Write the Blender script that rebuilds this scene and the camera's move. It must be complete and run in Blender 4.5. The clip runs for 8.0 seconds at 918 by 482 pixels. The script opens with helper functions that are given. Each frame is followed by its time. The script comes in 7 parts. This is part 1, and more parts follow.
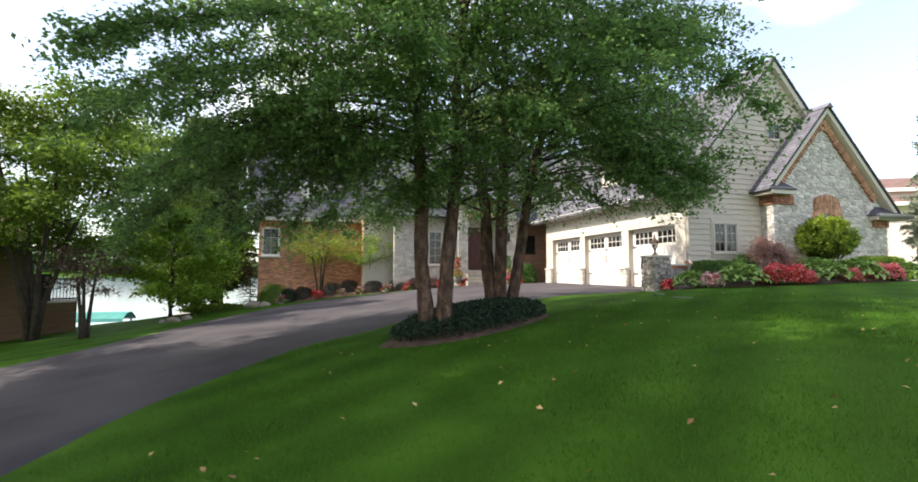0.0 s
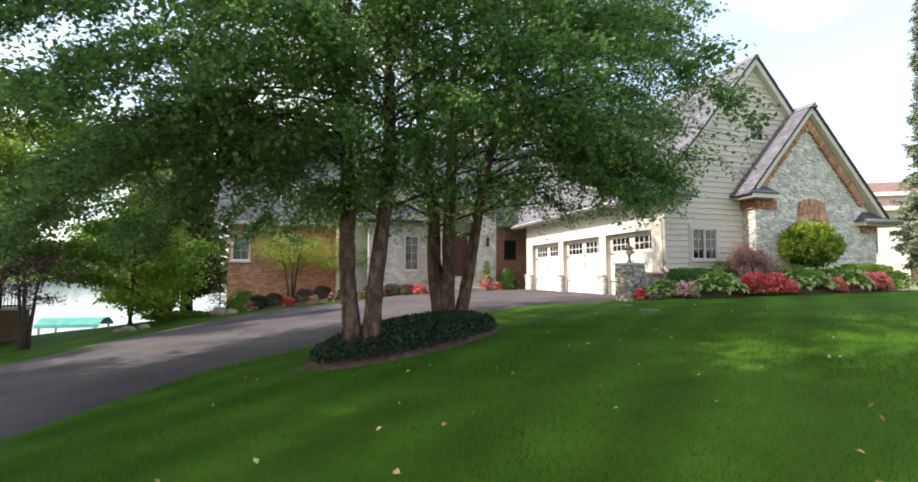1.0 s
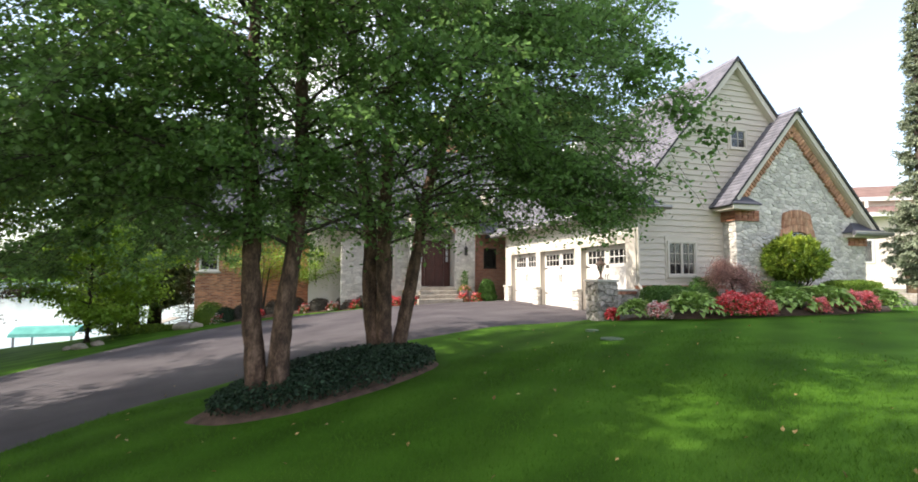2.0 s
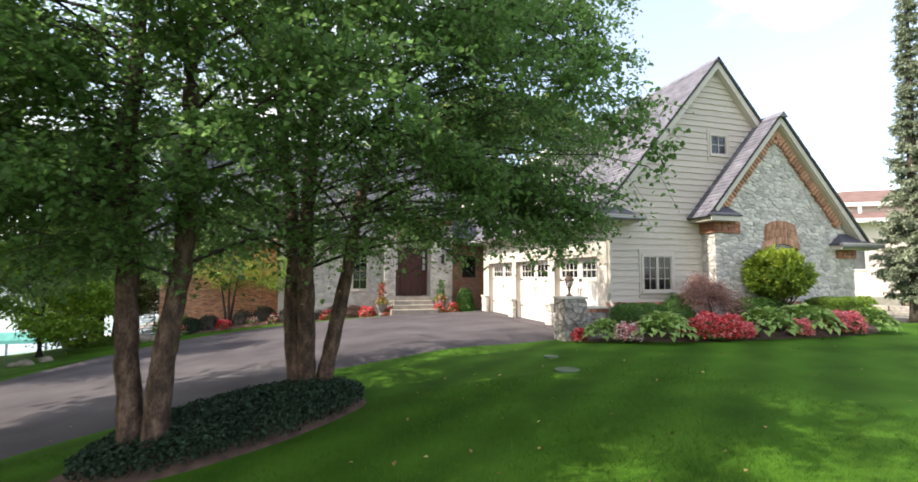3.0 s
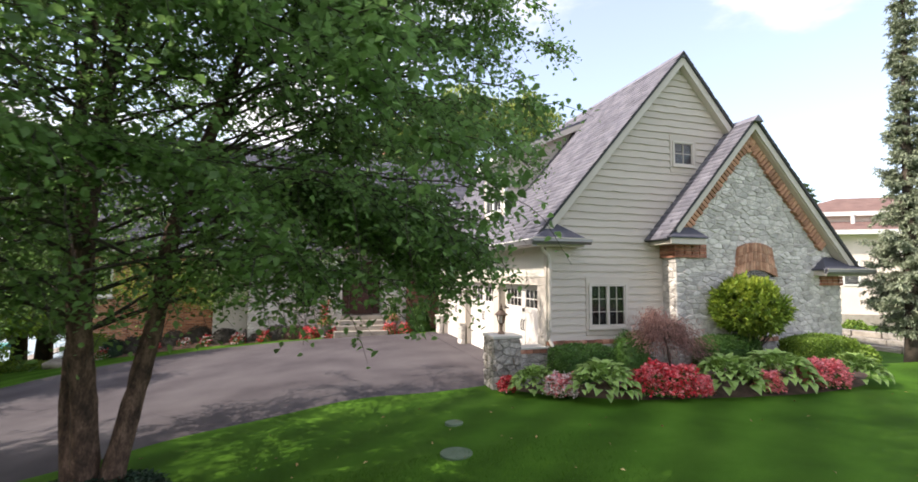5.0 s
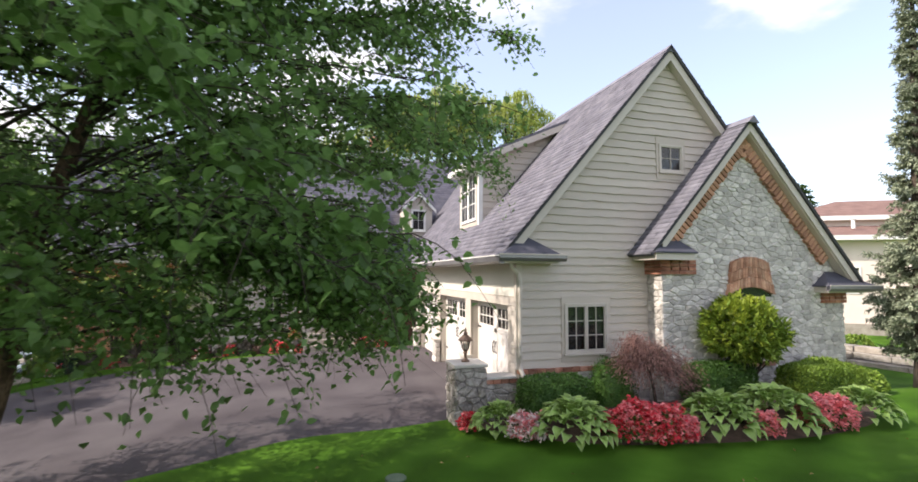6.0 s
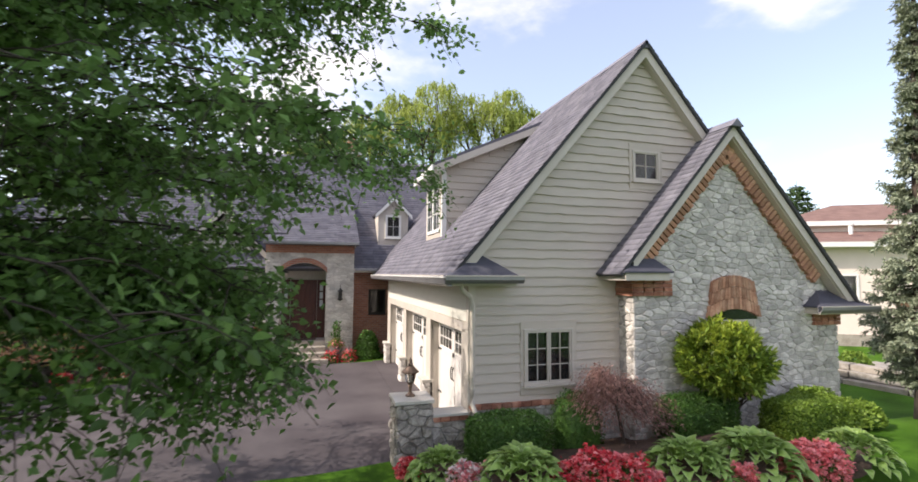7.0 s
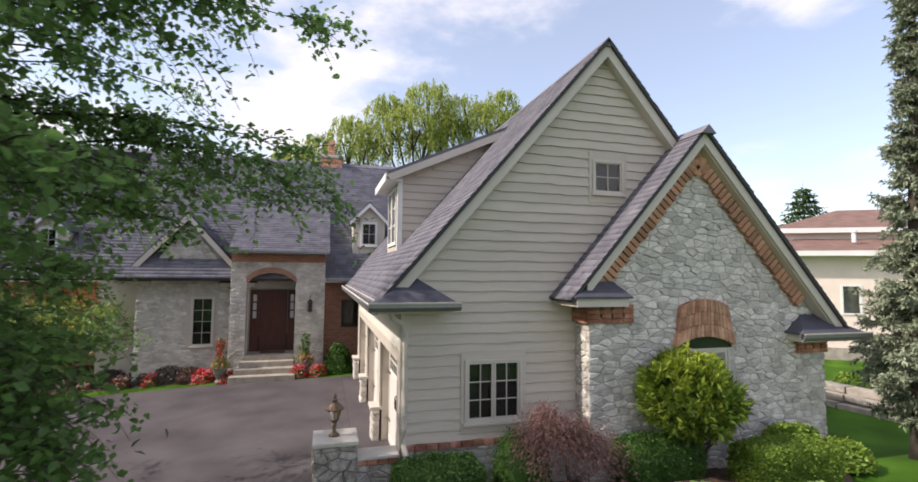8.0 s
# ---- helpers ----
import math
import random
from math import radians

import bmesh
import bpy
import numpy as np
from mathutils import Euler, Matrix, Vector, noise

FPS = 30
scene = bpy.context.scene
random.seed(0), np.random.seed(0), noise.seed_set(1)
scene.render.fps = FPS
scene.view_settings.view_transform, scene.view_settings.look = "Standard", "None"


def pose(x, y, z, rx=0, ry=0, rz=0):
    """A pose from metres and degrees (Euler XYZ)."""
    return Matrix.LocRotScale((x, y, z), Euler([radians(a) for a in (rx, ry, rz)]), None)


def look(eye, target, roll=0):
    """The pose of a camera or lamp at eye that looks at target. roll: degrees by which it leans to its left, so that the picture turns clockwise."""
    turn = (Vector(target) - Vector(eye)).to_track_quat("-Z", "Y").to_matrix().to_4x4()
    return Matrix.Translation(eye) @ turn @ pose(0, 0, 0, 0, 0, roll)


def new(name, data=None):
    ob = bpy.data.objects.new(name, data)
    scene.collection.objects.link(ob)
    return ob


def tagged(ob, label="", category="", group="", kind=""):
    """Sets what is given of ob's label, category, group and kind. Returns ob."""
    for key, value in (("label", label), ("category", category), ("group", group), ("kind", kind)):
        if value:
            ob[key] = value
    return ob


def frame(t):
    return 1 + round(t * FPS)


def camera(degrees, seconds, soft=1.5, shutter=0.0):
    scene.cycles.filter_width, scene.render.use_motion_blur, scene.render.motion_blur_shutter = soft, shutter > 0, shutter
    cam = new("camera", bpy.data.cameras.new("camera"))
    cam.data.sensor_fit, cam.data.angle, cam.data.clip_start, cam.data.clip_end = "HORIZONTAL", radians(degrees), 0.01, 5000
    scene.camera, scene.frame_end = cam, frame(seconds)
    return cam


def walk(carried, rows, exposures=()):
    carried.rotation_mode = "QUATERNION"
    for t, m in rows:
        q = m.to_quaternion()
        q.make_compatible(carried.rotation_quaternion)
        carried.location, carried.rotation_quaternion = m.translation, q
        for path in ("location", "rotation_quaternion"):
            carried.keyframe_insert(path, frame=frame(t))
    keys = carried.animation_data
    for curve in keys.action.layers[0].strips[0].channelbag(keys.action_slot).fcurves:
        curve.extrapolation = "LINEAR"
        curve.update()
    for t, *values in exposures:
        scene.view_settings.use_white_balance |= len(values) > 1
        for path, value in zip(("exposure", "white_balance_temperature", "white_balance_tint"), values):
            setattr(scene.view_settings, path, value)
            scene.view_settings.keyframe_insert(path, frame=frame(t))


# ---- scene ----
cam = camera(87.6, 8.0, soft=1.65, shutter=0.25)
PATH = [
    (0, (0.631, 1.109, 0.522), (1.181, 3.027, 0.654), 0.2),
    (0.5, (1.281, 1.386, 0.516), (1.832, 3.304, 0.657), 0.3),
    (1, (1.911, 1.65, 0.678), (2.468, 3.566, 0.823), 0.3),
    (1.5, (2.587, 1.92, 0.931), (3.144, 3.835, 1.077), 0.2),
    (3, (4.534, 2.748, 1.629), (5.096, 4.662, 1.774), 0.2),
    (3.5, (5.208, 3.051, 1.806), (5.773, 4.963, 1.955), 0.3),
    (4, (5.827, 3.339, 2.028), (6.394, 5.252, 2.171), 0.3),
    (4.5, (6.407, 3.676, 2.199), (6.972, 5.589, 2.344), 0.4),
    (6, (8.034, 4.956, 2.826), (8.609, 6.867, 2.967), 0.3),
    (6.5, (8.607, 5.352, 3.012), (9.185, 7.261, 3.155), 0.4),
    (7, (9.277, 5.671, 3.261), (9.853, 7.581, 3.399), 0.3),
    (7.5, (9.977, 5.947, 3.483), (10.539, 7.861, 3.621), 0.4),
    (8, (10.725, 6.152, 3.69), (11.267, 8.072, 3.826), 0.5),
]
EXPOSURES = [(0, 1.25, 6720, 11), (1.5, 1.4, 6720, 11), (3.5, 1.4, 6720, 12), (4.5, 1.25, 6720, 14), (6, 1.04, 6720, 16), (7, 0.88, 6720, 16), (8, 0.64, 6720, 16)]
walk(cam, [(t, look(eye, target, roll)) for t, eye, target, roll in PATH], EXPOSURES)

# ---- world, sun, exposure ----
SUN_FROM = Vector((-0.80, 0.0, 0.68)).normalized()      # where the sun stands, seen from the house
world = bpy.data.worlds.new("sky_world")
scene.world = world
world.use_nodes = True
wn, wl = world.node_tree.nodes, world.node_tree.links
wn.clear()
w_out = wn.new("ShaderNodeOutputWorld")
w_bg = wn.new("ShaderNodeBackground")
w_sky = wn.new("ShaderNodeTexSky")
w_sky.sky_type = 'NISHITA'
w_sky.sun_disc = False
w_sky.sun_elevation = math.asin(SUN_FROM.z)
w_sky.sun_rotation = math.atan2(SUN_FROM.x, SUN_FROM.y)
w_sky.air_density, w_sky.dust_density, w_sky.ozone_density = 1.0, 1.5, 1.0
w_bg.inputs["Strength"].default_value = 0.167
w_co = wn.new("ShaderNodeTexCoord")
w_map = wn.new("ShaderNodeMapping")
w_map.inputs["Scale"].default_value = (1.0, 1.0, 2.2)
w_map.inputs["Location"].default_value = (0.35, 0.1, 0.2)
w_noise = wn.new("ShaderNodeTexNoise")
w_noise.inputs["Scale"].default_value = 2.0
w_noise.inputs["Detail"].default_value = 7.0
w_noise.inputs["Roughness"].default_value = 0.55
w_ramp = wn.new("ShaderNodeValToRGB")
w_ramp.color_ramp.elements[0].position, w_ramp.color_ramp.elements[0].color = 0.465, (0.2, 0.2, 0.2, 1)
w_ramp.color_ramp.interpolation = "EASE"
w_ramp.color_ramp.elements[1].position, w_ramp.color_ramp.elements[1].color = 0.635, (1, 1, 1, 1)
w_mix = wn.new("ShaderNodeMixRGB")
w_mix.inputs["Color2"].default_value = (4.5, 4.48, 4.62, 1)
wl.new(w_co.outputs["Generated"], w_map.inputs["Vector"])
wl.new(w_map.outputs["Vector"], w_noise.inputs["Vector"])
wl.new(w_noise.outputs["Fac"], w_ramp.inputs["Fac"])
wl.new(w_ramp.outputs["Color"], w_mix.inputs["Fac"])
wl.new(w_sky.outputs["Color"], w_mix.inputs["Color1"])
wl.new(w_mix.outputs["Color"], w_bg.inputs["Color"])
wl.new(w_bg.outputs["Background"], w_out.inputs["Surface"])

sun_data = bpy.data.lights.new("sun", "SUN")
sun_data.energy, sun_data.angle, sun_data.color = 3.2, radians(0.6), (1.0, 0.94, 0.84)
sun = new("sun", sun_data)
sun.matrix_world = look(SUN_FROM * 60, (0, 0, 0))

# ---- materials ----
def material(name, colors, scale=3.0, rough=0.8, bump=0.2, fine=40.0, metal=0.0, spread=0.12, spec=0.4, per="", stretch=(1, 1, 1), sub=0.0):
    """Two-scale noise between colours, fine bump, and a random shade for each object or island."""
    m = bpy.data.materials.new(name)
    m.use_nodes = True
    n, l = m.node_tree.nodes, m.node_tree.links
    b = n["Principled BSDF"]
    b.inputs["Roughness"].default_value, b.inputs["Metallic"].default_value = rough, metal
    b.inputs["Specular IOR Level"].default_value = spec
    co = n.new("ShaderNodeTexCoord")
    mp = n.new("ShaderNodeMapping")
    mp.inputs["Scale"].default_value = stretch
    l.new(co.outputs["Object"], mp.inputs["Vector"])
    big, small = n.new("ShaderNodeTexNoise"), n.new("ShaderNodeTexNoise")
    big.inputs["Scale"].default_value, big.inputs["Detail"].default_value = scale, 5
    small.inputs["Scale"].default_value, small.inputs["Detail"].default_value = fine, 3
    for q in (big, small):
        l.new(mp.outputs["Vector"], q.inputs["Vector"])
    add = n.new("ShaderNodeMath")
    add.operation = "MULTIPLY_ADD"
    add.inputs[1].default_value = 0.35
    l.new(small.outputs["Fac"], add.inputs[0])
    half = n.new("ShaderNodeMath")
    half.operation = "MULTIPLY"
    half.inputs[1].default_value = 0.65
    l.new(big.outputs["Fac"], half.inputs[0])
    l.new(half.outputs[0], add.inputs[2])
    ramp = n.new("ShaderNodeValToRGB")
    els = ramp.color_ramp.elements
    els[0].position, els[1].position = 0.36, 0.64
    els[0].color, els[1].color = (*colors[0], 1), (*colors[-1], 1)
    for i, c in enumerate(colors[1:-1]):
        e = els.new(0.36 + 0.28 * (i + 1) / (len(colors) - 1))
        e.color = (*c, 1)
    l.new(add.outputs[0], ramp.inputs["Fac"])
    out = ramp.outputs["Color"]
    if per:
        src = n.new("ShaderNodeObjectInfo" if per == "object" else "ShaderNodeNewGeometry")
        rnd = src.outputs["Random" if per == "object" else "Random Per Island"]
        mr = n.new("ShaderNodeMapRange")
        mr.inputs["To Min"].default_value, mr.inputs["To Max"].default_value = 1 - spread, 1 + spread
        l.new(rnd, mr.inputs["Value"])
        hsv = n.new("ShaderNodeHueSaturation")
        l.new(mr.outputs[0], hsv.inputs["Value"])
        l.new(out, hsv.inputs["Color"])
        out = hsv.outputs["Color"]
    l.new(out, b.inputs["Base Color"])
    if bump:
        bp = n.new("ShaderNodeBump")
        bp.inputs["Strength"].default_value, bp.inputs["Distance"].default_value = bump, 0.01
        l.new(small.outputs["Fac"], bp.inputs["Height"])
        l.new(bp.outputs["Normal"], b.inputs["Normal"])
    if sub:
        tr = n.new("ShaderNodeBsdfTranslucent")
        l.new(out, tr.inputs["Color"])
        mx = n.new("ShaderNodeMixShader")
        mx.inputs["Fac"].default_value = sub
        l.new(b.outputs[0], mx.inputs[1])
        l.new(tr.outputs[0], mx.inputs[2])
        l.new(mx.outputs[0], n["Material Output"].inputs["Surface"])
    return m


def brick_material(name, c1, c2, mortar, length=0.21, height=0.075):
    m = material(name, (c1, c2), 2.0, 0.85, 0.0)
    n, l = m.node_tree.nodes, m.node_tree.links
    b = n["Principled BSDF"]
    co = n.new("ShaderNodeTexCoord")
    sep, comb = n.new("ShaderNodeSeparateXYZ"), n.new("ShaderNodeCombineXYZ")
    sm = n.new("ShaderNodeMath")
    sm.operation = "ADD"
    l.new(co.outputs["Object"], sep.inputs[0])
    l.new(sep.outputs["X"], sm.inputs[0])
    l.new(sep.outputs["Y"], sm.inputs[1])
    l.new(sm.outputs[0], comb.inputs["X"])
    l.new(sep.outputs["Z"], comb.inputs["Y"])
    t = n.new("ShaderNodeTexBrick")
    t.inputs["Scale"].default_value = 1.0
    t.inputs["Brick Width"].default_value, t.inputs["Row Height"].default_value = length, height
    t.inputs["Mortar Size"].default_value = 0.008
    t.inputs["Bias"].default_value = 0.0
    t.inputs["Color1"].default_value, t.inputs["Color2"].default_value = (*c1, 1), (*c2, 1)
    t.inputs["Mortar"].default_value = (*mortar, 1)
    l.new(comb.outputs[0], t.inputs["Vector"])
    stain = n.new("ShaderNodeTexNoise")
    stain.inputs["Scale"].default_value, stain.inputs["Detail"].default_value = 1.3, 6
    l.new(co.outputs["Object"], stain.inputs["Vector"])
    hsv = n.new("ShaderNodeHueSaturation")
    mr = n.new("ShaderNodeMapRange")
    mr.inputs["To Min"].default_value, mr.inputs["To Max"].default_value = 0.7, 1.3
    l.new(stain.outputs["Fac"], mr.inputs["Value"])
    l.new(mr.outputs[0], hsv.inputs["Value"])
    l.new(t.outputs["Color"], hsv.inputs["Color"])
    l.new(hsv.outputs["Color"], b.inputs["Base Color"])
    bp = n.new("ShaderNodeBump")
    bp.invert = True
    bp.inputs["Strength"].default_value, bp.inputs["Distance"].default_value = 0.6, 0.01
    l.new(t.outputs["Fac"], bp.inputs["Height"])
    l.new(bp.outputs["Normal"], b.inputs["Normal"])
    return m


def glass_material(name, tint=(0.86, 0.9, 0.9)):
    m = bpy.data.materials.new(name)
    m.use_nodes = True
    b = m.node_tree.nodes["Principled BSDF"]
    b.inputs["Base Color"].default_value = (*tint, 1)
    b.inputs["Transmission Weight"].default_value, b.inputs["Roughness"].default_value, b.inputs["IOR"].default_value = 1.0, 0.02, 1.38
    return m


def grass_material(name):
    """Mown lawn: fine blade grain, broad mown bands and yellowed patches."""
    m = material(name, ((0.034, 0.085, 0.008), (0.052, 0.124, 0.011), (0.074, 0.160, 0.017)), 0.9, 0.85, 0.9, 90.0, spec=0.06)
    n, l = m.node_tree.nodes, m.node_tree.links
    b = n["Principled BSDF"]
    src = b.inputs["Base Color"].links[0].from_socket
    co = n.new("ShaderNodeTexCoord")
    mp = n.new("ShaderNodeMapping")
    mp.inputs["Rotation"].default_value = (0, 0, 0.9)
    wv = n.new("ShaderNodeTexWave")
    wv.inputs["Scale"].default_value, wv.inputs["Distortion"].default_value, wv.inputs["Detail"].default_value = 0.28, 1.2, 1.0
    l.new(co.outputs["Object"], mp.inputs["Vector"])
    l.new(mp.outputs["Vector"], wv.inputs["Vector"])
    mr = n.new("ShaderNodeMapRange")
    mr.inputs["To Min"].default_value, mr.inputs["To Max"].default_value = 0.84, 1.16
    l.new(wv.outputs["Fac"], mr.inputs["Value"])
    hsv = n.new("ShaderNodeHueSaturation")
    l.new(mr.outputs[0], hsv.inputs["Value"])
    l.new(src, hsv.inputs["Color"])
    l.new(hsv.outputs["Color"], b.inputs["Base Color"])
    return m


GRASS = grass_material("grass")
BLADE = material("grass_blade", ((0.051, 0.124, 0.012), (0.092, 0.191, 0.022)), 1.2, 0.7, 0.0, per="island", spread=0.25, spec=0.08, sub=0.3)
ASPHALT = material("asphalt", ((0.056, 0.047, 0.052), (0.082, 0.071, 0.076), (0.106, 0.094, 0.098)), 0.7, 0.9, 0.6, 120.0, spec=0.25)
MULCH = material("mulch", ((0.06, 0.038, 0.028), (0.15, 0.092, 0.066)), 6.0, 0.95, 1.0, 60.0)
SIDING = material("siding_paint", ((0.51, 0.446, 0.382), (0.555, 0.490, 0.42)), 1.5, 0.6, 0.2, 60.0, per="object", spread=0.05, stretch=(1, 1, 6))
SIDING_WEST = material("garage_siding_paint", ((0.62, 0.60, 0.53), (0.66, 0.64, 0.57)), 1.5, 0.6, 0.1, 60.0, per="object", spread=0.04, stretch=(1, 1, 6))
TRIM = material("trim_paint", ((0.54, 0.485, 0.42), (0.60, 0.545, 0.48)), 2.0, 0.55, 0.08)
WHITE = material("white_paint", ((0.74, 0.73, 0.69), (0.80, 0.79, 0.76)), 2.0, 0.5, 0.06)
DOORPAINT = material("garage_door_paint", ((0.70, 0.66, 0.62), (0.76, 0.72, 0.68)), 2.5, 0.5, 0.08, stretch=(1, 6, 1))
STONE = material("fieldstone", ((0.42, 0.39, 0.355), (0.55, 0.515, 0.475), (0.67, 0.63, 0.58)), 7.0, 0.92, 1.0, 18.0, per="object", spread=0.23)
STONE_FAR = material("fieldstone_joined", ((0.42, 0.39, 0.355), (0.55, 0.515, 0.475), (0.67, 0.63, 0.58)), 7.0, 0.92, 1.0, 18.0, per="island", spread=0.23)
STONE_WARM = material("entry_stone", ((0.40, 0.37, 0.33), (0.55, 0.52, 0.47), (0.64, 0.61, 0.56)), 3.0, 0.9, 0.7, 25.0, per="island", spread=0.16)
STONE_DARK = material("pillar_stone", ((0.19, 0.17, 0.15), (0.34, 0.31, 0.28), (0.50, 0.46, 0.42)), 6.0, 0.9, 0.8, 25.0, per="object", spread=0.25)
MORTAR_DARK = material("dark_mortar", ((0.20, 0.185, 0.17), (0.28, 0.265, 0.245)), 6.0, 0.95, 0.5)
MORTAR = material("mortar", ((0.42, 0.39, 0.355), (0.52, 0.485, 0.445)), 6.0, 0.95, 0.5)
STEPSTONE = material("step_stone", ((0.27, 0.235, 0.195), (0.42, 0.375, 0.32)), 4.0, 0.9, 0.8, 25.0)
LIMESTONE = material("limestone", ((0.48, 0.45, 0.40), (0.60, 0.57, 0.52)), 2.5, 0.85, 0.3)
BRICK = material("brick", ((0.33, 0.155, 0.095), (0.47, 0.25, 0.16), (0.58, 0.37, 0.25)), 5.0, 0.9, 0.6, 50.0, per="object", spread=0.28)
BRICK_RED = material("red_brick", ((0.22, 0.085, 0.055), (0.36, 0.155, 0.10), (0.48, 0.26, 0.18)), 5.0, 0.9, 0.6, 50.0, per="object", spread=0.3)
BRICKWALL = brick_material("brick_wall", (0.36, 0.105, 0.05), (0.80, 0.36, 0.19), (0.62, 0.50, 0.40))
BRICKLINK = brick_material("brick_link", (0.30, 0.11, 0.07), (0.42, 0.18, 0.11), (0.33, 0.28, 0.24))
SHINGLE = material("shingle", ((0.125, 0.122, 0.148), (0.16, 0.156, 0.185), (0.19, 0.185, 0.21)), 3.0, 0.95, 0.7, 60.0, per="island", spread=0.17, spec=0.2)
UNDERLAY = material("roof_deck", ((0.05, 0.05, 0.055), (0.07, 0.07, 0.075)), 2.0, 0.9, 0.2)
GUTTER = material("gutter_metal", ((0.22, 0.215, 0.22), (0.29, 0.285, 0.29)), 3.0, 0.32, 0.05, metal=0.5)
IRON = material("dark_iron", ((0.03, 0.028, 0.026), (0.06, 0.055, 0.05)), 6.0, 0.5, 0.2, metal=0.6)
BRONZE = material("lamp_bronze", ((0.13, 0.085, 0.06), (0.22, 0.15, 0.11)), 6.0, 0.5, 0.2, metal=0.5)
LAMPGLASS = glass_material("lamp_glass", (0.75, 0.72, 0.68))
GLASS = glass_material("window_glass")
# Near-black: unlit interiors put into colour behind panes, and one dark screen.
NEARBLACK = material("near_black", ((0.02, 0.02, 0.022), (0.04, 0.04, 0.042)), 1.0, 0.9, 0.0)
DOORWOOD = material("door_wood", ((0.055, 0.018, 0.014), (0.11, 0.036, 0.026)), 3.0, 0.45, 0.3, 30.0, stretch=(6, 6, 0.6))
BARK = material("birch_bark", ((0.028, 0.018, 0.013), (0.085, 0.05, 0.034), (0.19, 0.12, 0.085)), 9.0, 0.95, 1.6, 45.0, stretch=(1, 1, 0.45))
BARKDARK = material("dark_bark", ((0.035, 0.028, 0.022), (0.085, 0.065, 0.05)), 5.0, 0.95, 1.0, 30.0)
LEAF = material("birch_leaf", ((0.128, 0.232, 0.063), (0.212, 0.344, 0.108)), 0.8, 0.4, 0.0, per="island", spread=0.35, spec=0.5, sub=0.66)
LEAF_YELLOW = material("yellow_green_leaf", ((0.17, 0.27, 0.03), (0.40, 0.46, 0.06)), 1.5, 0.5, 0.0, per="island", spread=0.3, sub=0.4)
LEAF_LIGHT = material("light_green_leaf", ((0.15, 0.25, 0.034), (0.27, 0.38, 0.06)), 1.5, 0.5, 0.0, per="island", spread=0.3, sub=0.4)
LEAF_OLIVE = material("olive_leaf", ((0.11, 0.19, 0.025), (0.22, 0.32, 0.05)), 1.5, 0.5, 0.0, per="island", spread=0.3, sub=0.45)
LEAF_LIME = material("lime_leaf", ((0.19, 0.33, 0.035), (0.33, 0.48, 0.07)), 1.5, 0.5, 0.0, per="island", spread=0.3, sub=0.5)
LEAF_RED = material("dark_red_leaf", ((0.10, 0.058, 0.045), (0.19, 0.115, 0.09)), 1.5, 0.55, 0.0, per="island", spread=0.35, sub=0.3)
LEAF_MAPLE = material("mauve_maple_leaf", ((0.31, 0.165, 0.14), (0.47, 0.29, 0.25)), 1.5, 0.6, 0.0, per="island", spread=0.3, sub=0.45)
# Eave-return roofs: darker than SHINGLE, the shade on them put into the colour.
SHADED_ROOF = material("shaded_return_roof", ((0.055, 0.055, 0.075), (0.085, 0.085, 0.105)), 3.0, 0.7, 0.4, 50.0)
# White sidelight panes: the daylight seen through them is put into the colour.
DAYLIT_PANE = material("daylit_pane", ((0.74, 0.75, 0.76), (0.82, 0.83, 0.84)), 4.0, 0.25, 0.0, sub=0.3)
LEAF_BOX = material("boxwood_leaf", ((0.042, 0.112, 0.018), (0.098, 0.195, 0.036)), 3.0, 0.5, 0.0, per="island", spread=0.35, sub=0.2)
LEAF_IVY = material("groundcover_leaf", ((0.014, 0.034, 0.016), (0.032, 0.064, 0.031)), 3.0, 0.65, 0.0, per="island", spread=0.4, sub=0.15)
LEAF_SMOKE = material("dark_barberry_leaf", ((0.050, 0.046, 0.036), (0.105, 0.088, 0.072)), 3.0, 0.6, 0.0, per="island", spread=0.4, sub=0.15)
LEAF_HOSTA = material("hosta_leaf", ((0.17, 0.29, 0.055), (0.26, 0.40, 0.09), (0.34, 0.48, 0.13)), 5.0, 0.42, 0.25, 30.0, per="object", spread=0.28, sub=0.3)
HOSTA_EDGE = material("hosta_leaf_edge", ((0.28, 0.42, 0.13), (0.44, 0.55, 0.25)), 5.0, 0.5, 0.1, 30.0, per="object", spread=0.15, sub=0.3)
LEAF_WILLOW = material("willow_leaf", ((0.25, 0.33, 0.06), (0.44, 0.49, 0.12)), 0.5, 0.6, 0.0, per="island", spread=0.3, sub=0.5)
NEEDLE_BLUE = material("blue_spruce_needle", ((0.18, 0.215, 0.14), (0.33, 0.365, 0.25)), 1.5, 0.7, 0.0, per="island", spread=0.3, sub=0.15)
NEEDLE = material("conifer_needle", ((0.03, 0.07, 0.02), (0.07, 0.12, 0.035)), 1.5, 0.7, 0.0, per="island", spread=0.35, sub=0.15)
NEEDLE_PINE = material("pine_needle", ((0.10, 0.155, 0.06), (0.19, 0.25, 0.10)), 1.5, 0.7, 0.0, per="island", spread=0.35, sub=0.3)
PETAL_RED = material("red_petal", ((0.55, 0.025, 0.04), (0.80, 0.07, 0.09)), 8.0, 0.6, 0.0, per="island", spread=0.25, sub=0.25)
